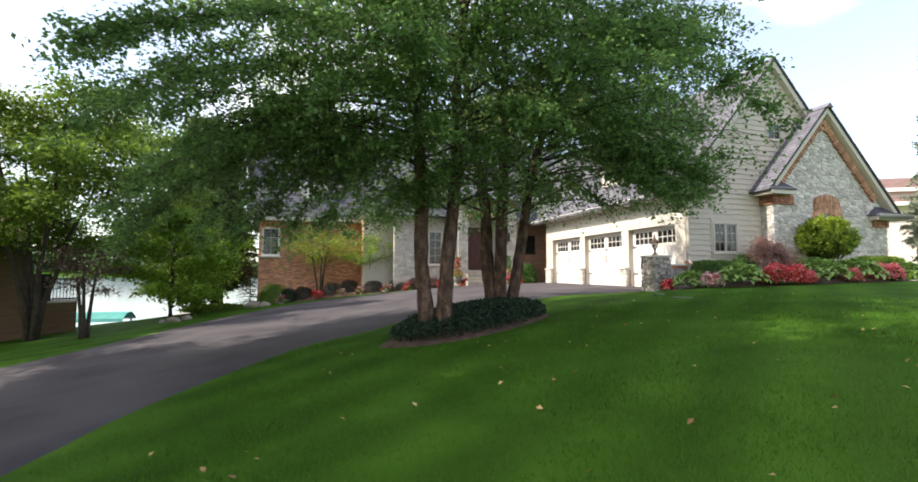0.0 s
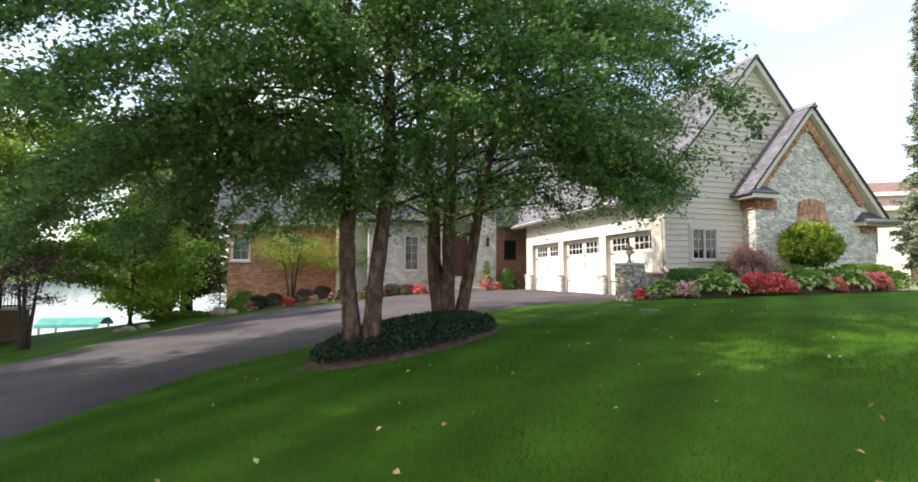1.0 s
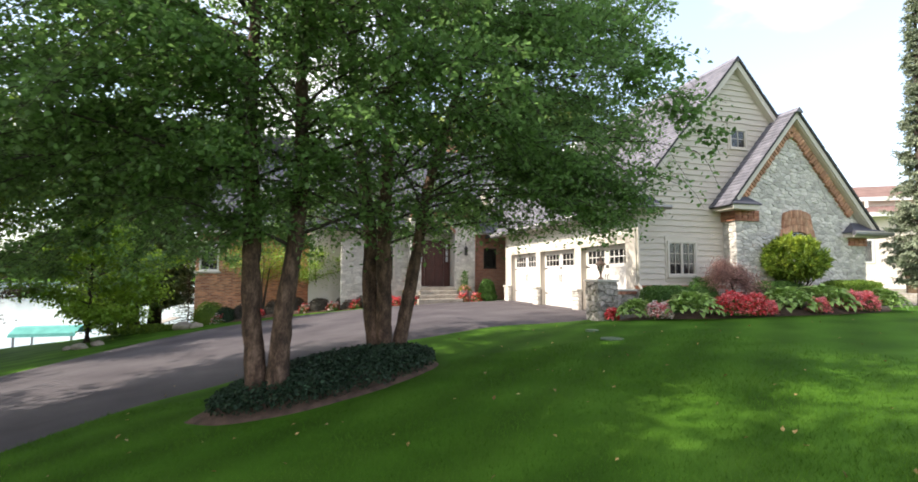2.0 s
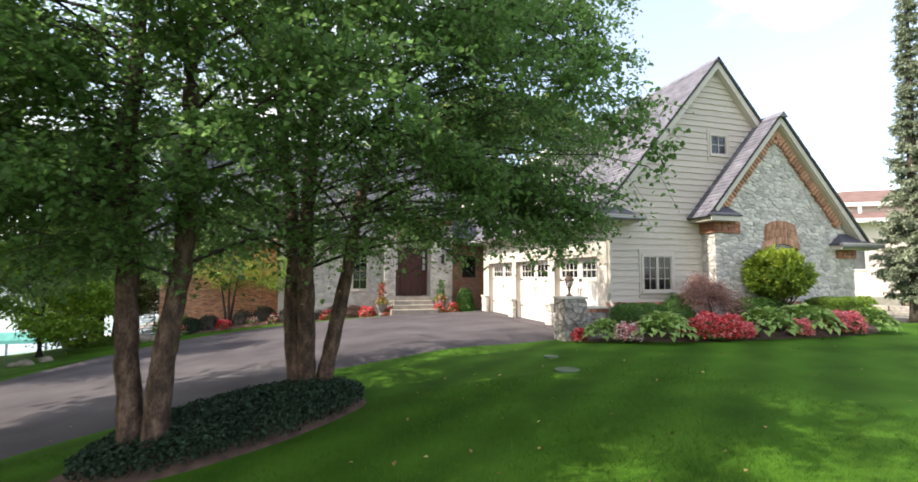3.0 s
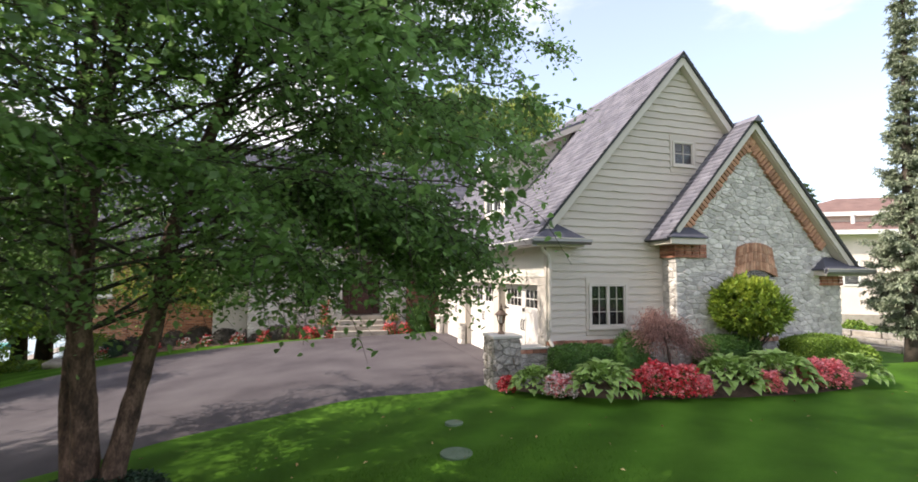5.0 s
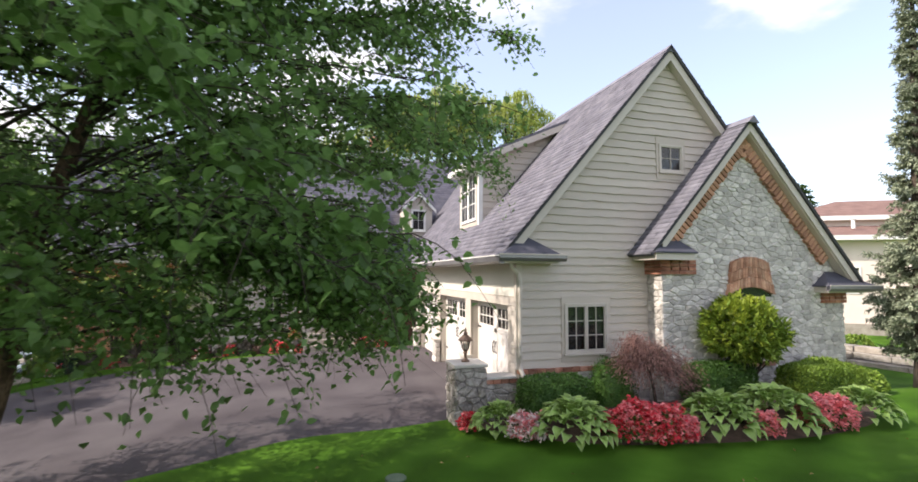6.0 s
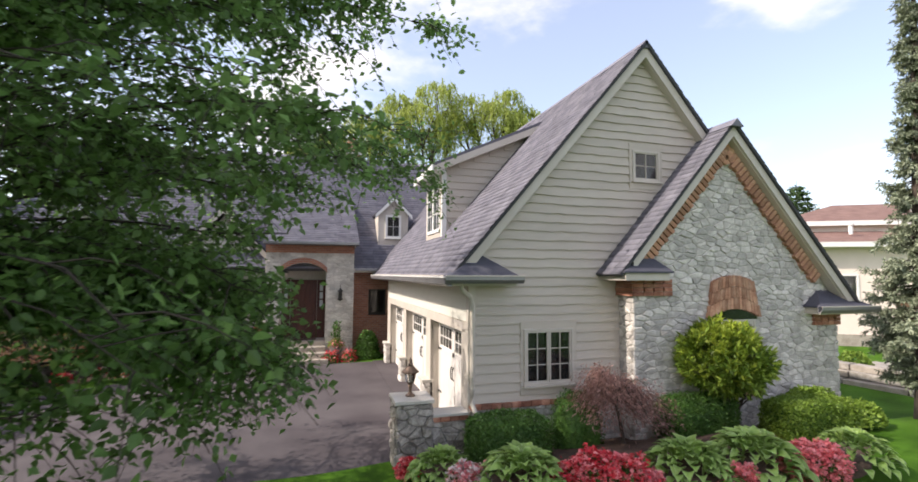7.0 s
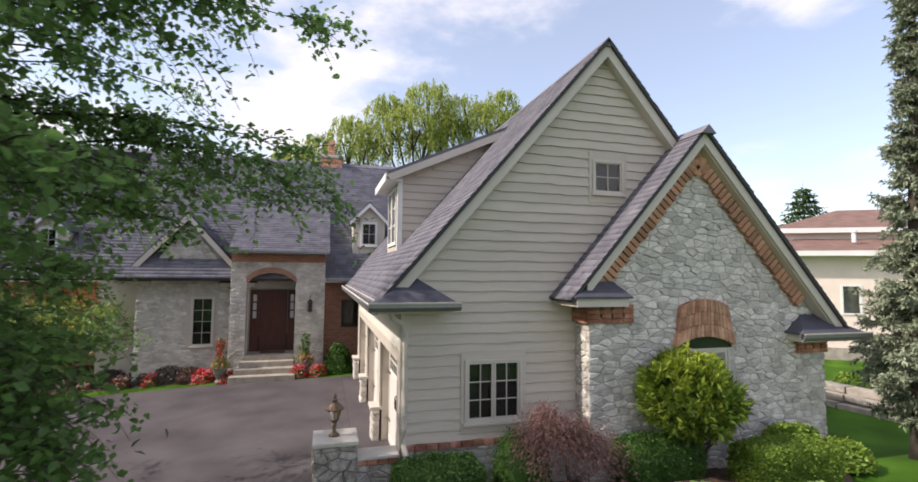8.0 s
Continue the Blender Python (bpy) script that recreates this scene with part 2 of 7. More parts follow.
PETAL_PINK = material("pink_petal", ((0.72, 0.16, 0.18), (0.85, 0.38, 0.38)), 8.0, 0.6, 0.0, per="island", spread=0.2, sub=0.25)
PETAL_CORAL = material("coral_petal", ((0.80, 0.14, 0.16), (0.92, 0.40, 0.38)), 8.0, 0.6, 0.0, per="island", spread=0.2, sub=0.25)
PETAL_WHITE = material("white_petal", ((0.72, 0.56, 0.54), (0.85, 0.78, 0.74)), 8.0, 0.6, 0.0, per="island", spread=0.15, sub=0.25)
FALLEN = material("fallen_leaf", ((0.22, 0.11, 0.04), (0.40, 0.24, 0.09), (0.56, 0.44, 0.22)), 6.0, 0.8, 0.0, per="island", spread=0.4)
STUCCO = material("neighbour_stucco", ((0.76, 0.64, 0.56), (0.83, 0.71, 0.63)), 1.5, 0.9, 0.3)
ROOFBROWN = material("brown_roof", ((0.15, 0.085, 0.07), (0.23, 0.14, 0.115)), 2.0, 0.9, 0.6, 50.0)
BROWNWALL = material("brown_wall", ((0.12, 0.07, 0.04), (0.18, 0.11, 0.065)), 1.5, 0.8, 0.2, stretch=(1, 1, 8))
BOULDER = material("boulder", ((0.20, 0.17, 0.135), (0.38, 0.33, 0.27)), 3.0, 0.9, 0.8, 25.0)
GRAVEL = material("pale_gravel", ((0.22, 0.20, 0.17), (0.40, 0.37, 0.33)), 9.0, 0.95, 1.0, 40.0)
TEAL = material("teal_canvas", ((0.05, 0.24, 0.20), (0.09, 0.33, 0.28)), 2.0, 0.7, 0.2)
PLASTIC = material("green_lid", ((0.07, 0.12, 0.06), (0.12, 0.17, 0.10)), 3.0, 0.6, 0.1)
TERRACOTTA = material("planter_clay", ((0.16, 0.15, 0.14), (0.26, 0.25, 0.23)), 4.0, 0.8, 0.3)
WATER = bpy.data.materials.new("lake_water")
WATER.use_nodes = True
_b = WATER.node_tree.nodes["Principled BSDF"]
_b.inputs["Base Color"].default_value, _b.inputs["Roughness"].default_value = (0.10, 0.14, 0.16, 1), 0.12
_n = WATER.node_tree.nodes.new("ShaderNodeTexNoise")
_n.inputs["Scale"].default_value, _n.inputs["Detail"].default_value = 1.2, 4
_p = WATER.node_tree.nodes.new("ShaderNodeBump")
_p.inputs["Strength"].default_value, _p.inputs["Distance"].default_value = 0.5, 0.05
WATER.node_tree.links.new(_n.outputs["Fac"], _p.inputs["Height"])
WATER.node_tree.links.new(_p.outputs["Normal"], _b.inputs["Normal"])

# ---- mesh helpers ----
def bm_box(x0, x1, y0, y1, z0, z1, bevel=0.0):
    bm = bmesh.new()
    v = [bm.verts.new((x, y, z)) for z in (z0, z1) for y in (y0, y1) for x in (x0, x1)]
    for f in ((0, 2, 3, 1), (4, 5, 7, 6), (0, 1, 5, 4), (2, 6, 7, 3), (0, 4, 6, 2), (1, 3, 7, 5)):
        bm.faces.new([v[i] for i in f])
    if bevel:
        bmesh.ops.bevel(bm, geom=bm.edges[:], offset=bevel, segments=2, profile=0.6, affect="EDGES")
    return bm


def bm_prism(poly, axis, a, b):
    """A polygon, given in the two axes left, drawn out from a to b along axis."""
    def at(p, d):
        return {"x": (d, p[0], p[1]), "y": (p[0], d, p[1]), "z": (p[0], p[1], d)}[axis]
    bm = bmesh.new()
    lo = [bm.verts.new(at(p, a)) for p in poly]
    hi = [bm.verts.new(at(p, b)) for p in poly]
    bm.faces.new(lo)
    bm.faces.new(hi[::-1])
    for i in range(len(poly)):
        j = (i + 1) % len(poly)
        bm.faces.new((lo[i], hi[i], hi[j], lo[j]))
    bmesh.ops.recalc_face_normals(bm, faces=bm.faces[:])
    return bm


def bm_slab(corners, thick):
    """A plate whose upper face has these corners."""
    n = (Vector(corners[1]) - Vector(corners[0])).cross(Vector(corners[2]) - Vector(corners[0])).normalized()
    if n.z < 0:
        n = -n
    bm = bmesh.new()
    up = [bm.verts.new(c) for c in corners]
    dn = [bm.verts.new(Vector(c) - n * thick) for c in corners]
    bm.faces.new(up)
    bm.faces.new(dn[::-1])
    for i in range(len(corners)):
        j = (i + 1) % len(corners)
        bm.faces.new((up[i], dn[i], dn[j], up[j]))
    bmesh.ops.recalc_face_normals(bm, faces=bm.faces[:])
    return bm


def bm_tube(points, radii, sides=8, rough=0.0, seed=0):
    rng = random.Random(seed)
    bm = bmesh.new()
    rings = []
    for i, p in enumerate(points):
        p = Vector(p)
        d = Vector(points[min(i + 1, len(points) - 1)]) - Vector(points[max(i - 1, 0)])
        q = d.to_track_quat("Z", "Y")
        ring = []
        for k in range(sides):
            a = 2 * math.pi * k / sides
            r = radii[i] * (1 + rng.uniform(-rough, rough))
            ring.append(bm.verts.new(p + q @ Vector((math.cos(a) * r, math.sin(a) * r, 0))))
        rings.append(ring)
    for a, b in zip(rings, rings[1:]):
        for k in range(sides):
            bm.faces.new((a[k], a[(k + 1) % sides], b[(k + 1) % sides], b[k]))
    bm.faces.new(rings[0][::-1])
    bm.faces.new(rings[-1])
    return bm


def bm_lathe(profile, sides=12, centre=(0, 0, 0)):
    bm = bmesh.new()
    c = Vector(centre)
    rings = [[bm.verts.new(c + Vector((math.cos(2 * math.pi * k / sides) * r, math.sin(2 * math.pi * k / sides) * r, z))) for k in range(sides)] for r, z in profile]
    for a, b in zip(rings, rings[1:]):
        for k in range(sides):
            bm.faces.new((a[k], a[(k + 1) % sides], b[(k + 1) % sides], b[k]))
    bm.faces.new(rings[0][::-1])
    bm.faces.new(rings[-1])
    return bm


def join(*bms):
    out = bmesh.new()
    for b in bms:
        me = bpy.data.meshes.new("tmp")
        b.to_mesh(me)
        b.free()
        out.from_mesh(me)
        bpy.data.meshes.remove(me)
    return out


def mesh_of(name, bm, mat, smooth=False):
    me = bpy.data.meshes.new(name)
    bm.to_mesh(me)
    bm.free()
    me.materials.append(mat)
    if smooth:
        me.polygons.foreach_set("use_smooth", [True] * len(me.polygons))
    return me


def part(name, bm, mat, parent=None, label="", smooth=False):
    ob = new(name, mesh_of(name, bm, mat, smooth))
    ob.parent = parent
    return tagged(ob, label)


def empty(name, x=0.0, y=0.0, z=0.0, label="", category="", group="", kind=""):
    ob = new(name)
    ob.location = (x, y, z)
    return tagged(ob, label, category, group, kind)


def raw_mesh(name, verts, faces, mat, mat2=None, second=None):
    """A mesh from arrays: verts (n, 3), faces (m, 4) or (m, 3)."""
    verts, faces = np.asarray(verts, np.float32), np.asarray(faces, np.int32)
    me = bpy.data.meshes.new(name)
    k = faces.shape[1]
    me.vertices.add(len(verts))
    me.vertices.foreach_set("co", verts.ravel())
    me.loops.add(faces.size)
    me.loops.foreach_set("vertex_index", faces.ravel())
    me.polygons.add(len(faces))
    me.polygons.foreach_set("loop_start", np.arange(0, faces.size, k, dtype=np.int32))
    me.materials.append(mat)
    if mat2 is not None:
        me.materials.append(mat2)
        me.polygons.foreach_set("material_index", np.asarray(second, np.int32))
    me.update(calc_edges=True)
    me.validate()
    return me


def raw_part(name, verts, faces, mat, parent=None, label="", mat2=None, second=None, kind=""):
    ob = new(name, raw_mesh(name, verts, faces, mat, mat2, second))
    ob.parent = parent
    return tagged(ob, label, kind=kind)


def leaf_cloud(points, size, rng, flat=0.5, long=1.6, droop=0.3, ovate=False):
    """Folded leaves, two triangles each, at the points. flat: how level they lie."""
    p = np.asarray(points, float)
    n = len(p)
    yaw = rng.uniform(0, 2 * np.pi, n)
    pitch = rng.normal(-droop, 0.5, n)
    roll = rng.normal(0, 1.0 - flat, n)
    s = size * rng.uniform(0.7, 1.25, n)
    d = np.stack([np.cos(yaw) * np.cos(pitch), np.sin(yaw) * np.cos(pitch), np.sin(pitch)], 1)
    side = np.stack([-np.sin(yaw), np.cos(yaw), np.zeros(n)], 1)
    up = np.cross(d, side)
    side = side * np.cos(roll)[:, None] + up * np.sin(roll)[:, None]
    up = np.cross(d, side)
    w, h = (s / long)[:, None], s[:, None]
    if ovate:                                # a rounded blade in two halves, folded at the midrib
        v = np.empty((n, 6, 3))
        v[:, 0] = p
        v[:, 3] = p + d * h - up * h * 0.13
        for k, sg in ((1, 1.0), (5, -1.0)):
            v[:, k] = p + d * h * 0.27 + sg * side * w * 0.46 + up * w * 0.13
        for k, sg in ((2, 1.0), (4, -1.0)):
            v[:, k] = p + d * h * 0.64 + sg * side * w * 0.40 + up * w * 0.07
        i = np.arange(n)[:, None] * 6
        return v.reshape(-1, 3), np.concatenate([i + np.array([[0, 3, 2, 1]]), i + np.array([[0, 5, 4, 3]])])
    v = np.empty((n, 4, 3))
    v[:, 0] = p
    v[:, 1] = p + d * h * 0.45 + side * w * 0.5 + up * w * 0.14
    v[:, 2] = p + d * h - up * h * 0.12
    v[:, 3] = p + d * h * 0.45 - side * w * 0.5 + up * w * 0.14
    i = np.arange(n)[:, None] * 4
    f = np.concatenate([i + np.array([[0, 2, 1]]), i + np.array([[0, 3, 2]])])
    return v.reshape(-1, 3), f


def leaf_dirs(points, dirs, size, rng, long=3.0, spread=0.35):
    """Folded narrow leaves, one quad each, that point along the given directions."""
    p, d = np.asarray(points, float), np.asarray(dirs, float)
    n = len(p)
    d = d / (np.linalg.norm(d, axis=1)[:, None] + 1e-9) + rng.normal(0, spread, (n, 3))
    d /= np.linalg.norm(d, axis=1)[:, None] + 1e-9
    side = np.cross(d, rng.normal(0, 0.6, (n, 3)) + np.array([0, 0, 1.0]))
    side /= np.linalg.norm(side, axis=1)[:, None] + 1e-9
    up = np.cross(side, d)
    h = (size * rng.uniform(0.7, 1.25, n))[:, None]
    w = h / long
    v = np.empty((n, 4, 3))
    v[:, 0] = p
    v[:, 1] = p + d * h * 0.45 + side * w * 0.5 + up * w * 0.15
    v[:, 2] = p + d * h - np.array([0, 0, 0.08]) * h
    v[:, 3] = p + d * h * 0.45 - side * w * 0.5 + up * w * 0.15
    return v.reshape(-1, 3), np.arange(n)[:, None] * 4 + np.arange(4)[None]


def tube_arrays(paths, sides=4):
    """Thin twigs: each path is (points, r0, r1)."""
    vs, fs, base = [], [], 0
    ang = np.arange(sides) * 2 * np.pi / sides
    for pts, r0, r1 in paths:
        pts = np.asarray(pts, float)
        m = len(pts)
        t = np.gradient(pts, axis=0)
        t /= np.linalg.norm(t, axis=1)[:, None] + 1e-9
        ref = np.where(np.abs(t[:, 2:3]) > 0.9, np.array([[1.0, 0, 0]]), np.array([[0, 0, 1.0]]))
        a = np.cross(t, ref)
        a /= np.linalg.norm(a, axis=1)[:, None] + 1e-9
        b = np.cross(t, a)
        r = np.linspace(r0, r1, m)[:, None, None]
        ring = pts[:, None] + r * (a[:, None] * np.cos(ang)[None, :, None] + b[:, None] * np.sin(ang)[None, :, None])
        vs.append(ring.reshape(-1, 3))
        i = np.arange(m - 1)[:, None] * sides
        k = np.arange(sides)[None]
        k2 = (k + 1) % sides
        fs.append(base + np.stack([i + k, i + k2, i + sides + k2, i + sides + k], 2).reshape(-1, 4))
        base += m * sides
    return np.concatenate(vs), np.concatenate(fs)


def smoothstep(a, b, t):
    t = np.clip((np.asarray(t, float) - a) / (b - a), 0, 1)
    return t * t * (3 - 2 * t)


def ground_z(x, y):
    """The lawn falls away to the west and rises a little to the flower bed, the shore falls to the north."""
    x, y = np.asarray(x, float), np.asarray(y, float)
    base = -0.23 * np.logaddexp(0, (8 - np.maximum(x, -30)) / 2)
    y0 = 28 + 12 * smoothstep(-6, 4, x)
    s = smoothstep(y0, y0 + 18, y)
    far = smoothstep(480, 560, y)
    swell = 0.31 * smoothstep(6.0, 17.0, x) * (1 - smoothstep(12.3, 14.0, y)) * (1 - smoothstep(30, 50, x))
    return base * (1 - s) - 6.0 * s + 9.0 * far + swell


def gz(x, y):
    return float(ground_z(x, y))

# ---- ground, lake, drive ----
def axis_steps(edges):
    out = []
    for a, b, step in edges:
        out.extend(np.arange(a, b, step))
    out.append(edges[-1][1])
    return np.array(out)


def build_ground():
    xs = axis_steps([(-700, -60, 40), (-60, -14, 3), (-14, 24, 0.5), (24, 60, 3), (60, 700, 40)])
    ys = axis_steps([(-300, -20, 20), (-20, -2, 2), (-2, 36, 0.5), (36, 66, 2), (66, 480, 40), (480, 700, 20)])
    gx, gy = np.meshgrid(xs, ys)
    z = ground_z(gx, gy) + 0.012 * np.sin(gx * 1.7 + np.sin(gy)) * np.cos(gy * 1.3)
    v = np.stack([gx, gy, z], 2).reshape(-1, 3)
    nx, ny = len(xs), len(ys)
    i = (np.arange(ny - 1)[:, None] * nx + np.arange(nx - 1)[None]).ravel()
    f = np.stack([i, i + 1, i + nx + 1, i + nx], 1)
    ob = raw_part("ground", v, f, GRASS)
    ob.data.polygons.foreach_set("use_smooth", [True] * len(ob.data.polygons))
    tagged(ob, "mown green lawn sloping down from the house", "lawn", kind="structure")


build_ground()
part_water = part("water", bm_box(-690, 690, 38, 640, -4.45, -4.4), WATER)
tagged(part_water, "pale still lake behind the house", "lake", kind="structure")


def along(points, n):
    """n places spread evenly along a smooth curve through the points."""
    p = np.array(points, float)
    d = np.concatenate([[0], np.cumsum(np.linalg.norm(np.diff(p, axis=0), axis=1))])
    t = np.linspace(0, d[-1], n)
    q = np.stack([np.interp(t, d, p[:, 0]), np.interp(t, d, p[:, 1])], 1)
    for _ in range(6):
        q[1:-1] = 0.25 * q[:-2] + 0.5 * q[1:-1] + 0.25 * q[2:]
    return q


NEAR_EDGE = [(-9.5, -16), (-5.2, -3), (-3.0, 2.5), (-1.75, 5.8), (-1.25, 7.6), (-0.6, 9.3), (0.25, 10.6), (1.3, 11.45), (2.3, 12.1), (3.4, 12.75), (4.4, 13.25), (5.2, 13.6), (6.6, 14.0), (8.2, 14.2), (9.6, 14.25), (10.6, 14.3)]
FAR_EDGE = [(-17.5, -14), (-12.0, 2), (-8.4, 10), (-6.1, 14.5), (-4.8, 17.2), (-3.85, 20), (-2.55, 22.8), (-0.95, 24.9), (1.15, 25.65), (3.7, 25.5), (5.55, 25.0), (7.7, 24.55), (10.2, 24.3), (12.05, 24.2)]


def build_drive():
    n, m = 90, 26
    a, b = along(NEAR_EDGE, n), along(FAR_EDGE, n)
    a[-1], b[-1] = (12.05, 14.05), (12.05, 24.2)
    a[-2], a[-3] = (11.6, 14.12), (11.1, 14.2)
    w = np.linspace(0, 1, m)
    g = a[:, None] * (1 - w)[None, :, None] + b[:, None] * w[None, :, None]
    z = ground_z(g[..., 0], g[..., 1]) + 0.035
    z[:, 0] -= 0.05
    z[:, -1] -= 0.05
    v = np.concatenate([g, z[..., None]], 2).reshape(-1, 3)
    i = (np.arange(n - 1)[:, None] * m + np.arange(m - 1)[None]).ravel()
    f = np.stack([i, i + m, i + m + 1, i + 1], 1)
    ob = raw_part("road", v, f, ASPHALT)
    ob.data.polygons.foreach_set("use_smooth", [True] * len(ob.data.polygons))
    tagged(ob, "dark grey asphalt driveway curving up to the garage", "driveway", kind="structure")


build_drive()


def mulch_bed(name, outline, lift, label, mat=MULCH, rings=6, jag=0.03, seed=0):
    """A low mound inside an outline."""
    rng = random.Random(seed)
    c = np.mean(np.array(outline), axis=0)
    o = along(outline + outline[:1], 64)[:-1]
    vs, fs = [], []
    k = len(o)
    for r in range(rings + 1):
        t = r / rings
        for p in o:
            q = p * (1 - t) + c * t
            up = lift * (1 - (1 - t) ** 2.2) - 0.02 * (t == 0) + (rng.uniform(-jag, jag) if 0 < t < 1 else 0)
            vs.append((q[0], q[1], gz(q[0], q[1]) + up + 0.012))
    for r in range(rings):
        for i in range(k):
            j = (i + 1) % k
            fs.append((r * k + i, r * k + j, (r + 1) * k + j, (r + 1) * k + i))
    ob = raw_part(name, vs, fs, mat)
    return tagged(ob, label, "garden bed", kind="structure")


TREE_BED = [(1.55, 9.35), (2.0, 8.9), (3.0, 8.85), (4.2, 9.3), (5.2, 10.1), (5.45, 10.7), (5.0, 11.4), (4.2, 11.7), (3.0, 11.2), (2.1, 10.6)]
mulch_bed("trim_tree_bed", TREE_BED, 0.26, "round mulch bed under the birch trees")
HOUSE_BED = [(10.9, 13.9), (11.25, 12.75), (11.9, 12.05), (13.0, 11.4), (14.3, 10.95), (15.8, 10.7), (17.0, 10.8), (18.0, 11.15), (19.1, 12.1), (20.6, 13.4), (20.6, 14.2), (15.0, 14.3), (12.0, 14.3)]
mulch_bed("trim_house_bed", HOUSE_BED, 0.18, "mulched flower bed in front of the house", seed=3)
mulch_bed("trim_wing_bed", [(-2.7, 27.3), (-1.2, 26.75), (1.2, 26.85), (3.6, 26.1), (5.6, 25.45), (7.6, 25.0), (7.8, 26.4), (4.4, 28.0), (2.8, 28.9), (-2.4, 28.9)], 0.12, "narrow planting bed along the brick wing", seed=4)

# ---- house ----
house = empty("house", label="large cream-sided house with stone and brick gables", category="house")
GX, GZ, GS = 15.76, 8.11, 1.166       # ridge of the garage wing, its height and pitch
BX, BZ, BS = 17.40, 6.41, 1.13        # ridge of the stone bay


def roof_of(x, ridge=GX, top=GZ, pitch=GS):
    return top - pitch * abs(x - ridge)


def shingles(name, origin, u, v, outline, parent, course=0.15, tab=0.32, seed=0):
    """Overlapping shingle tabs over a convex outline given in metres along u (level) and v (up the slope)."""
    rng = np.random.default_rng(seed)
    o, u, v = np.array(origin, float), np.array(u, float), np.array(v, float)
    u /= np.linalg.norm(u)
    v /= np.linalg.norm(v)
    n = np.cross(u, v)
    if n[2] < 0:
        n = -n
    poly = np.array(outline, float)

    def span(h):
        xs = []
        for a, b in zip(poly, np.roll(poly, -1, axis=0)):
            if (a[1] - h) * (b[1] - h) <= 0 and a[1] != b[1]:
                xs.append(a[0] + (b[0] - a[0]) * (h - a[1]) / (b[1] - a[1]))
        return (min(xs), max(xs)) if len(xs) > 1 else None
    vs, fs = [], []
    h, top = poly[:, 1].min() + 0.001, poly[:, 1].max()
    row = 0
    while h < top - 0.02:
        h2 = min(h + course, top - 0.001)
        a, b = span(h), span(h2)
        if a and b:
            left, right = min(a[0], b[0]), max(a[1], b[1])
            x = left - rng.uniform(0, tab)
            while x < right:
                x2 = x + tab * rng.uniform(0.8, 1.2)
                lo = np.clip([x + 0.004, x2 - 0.004], *a)
                hi = np.clip([x + 0.004, x2 - 0.004], *b)
                if lo[1] - lo[0] > 0.02 or hi[1] - hi[0] > 0.02:
                    lift = 0.022 + rng.uniform(-0.005, 0.006)
                    q = [o + u * lo[0] + v * h + n * lift, o + u * lo[1] + v * h + n * lift, o + u * hi[1] + v * (h2 + 0.01) + n * 0.008, o + u * hi[0] + v * (h2 + 0.01) + n * 0.008,
                         o + u * lo[0] + v * h, o + u * lo[1] + v * h]
                    i = len(vs)
                    vs.extend(q)
                    fs.extend([(i, i + 1, i + 2, i + 3), (i + 4, i + 5, i + 1, i)])
                x = x2
        h = h2
        row += 1
    return raw_part(name, vs, fs, SHINGLE, parent, kind="stuff")


def gable_roof_side(name, side, ridge, top, pitch, x_eave, y0, y1, thick=0.14, seed=0, parent=house):
    """One slope of a roof whose ridge runs north; side -1 is the west slope."""
    dx = abs(x_eave - ridge)
    ze = top - pitch * dx
    deck = part(name, bm_slab([(ridge, y0, top), (ridge, y1, top), (x_eave, y1, ze), (x_eave, y0, ze)], thick), UNDERLAY, parent, "grey shingled roof slope")
    slope = math.hypot(dx, pitch * dx)
    shingles("shingle", (x_eave, y0, ze), (0, 1, 0), (-side * dx, 0, pitch * dx), [(0, 0), (y1 - y0, 0), (y1 - y0, slope), (0, slope)], deck, seed=seed)
    return deck


# the garage wing: walls
WY0, WY1 = 14.0, 23.9
SILL_Z = 0.93
# near-black core: behind the panes its colour stands for the unlit inside
south = part("wall_south", bm_prism([(12.05, SILL_Z), (12.05, roof_of(12.05) - 0.2), (GX, GZ - 0.2), (19.6, roof_of(19.6) - 0.2), (19.6, SILL_Z)], "y", 14.03, 14.2), NEARBLACK, house, "cream lap-sided gable wall")


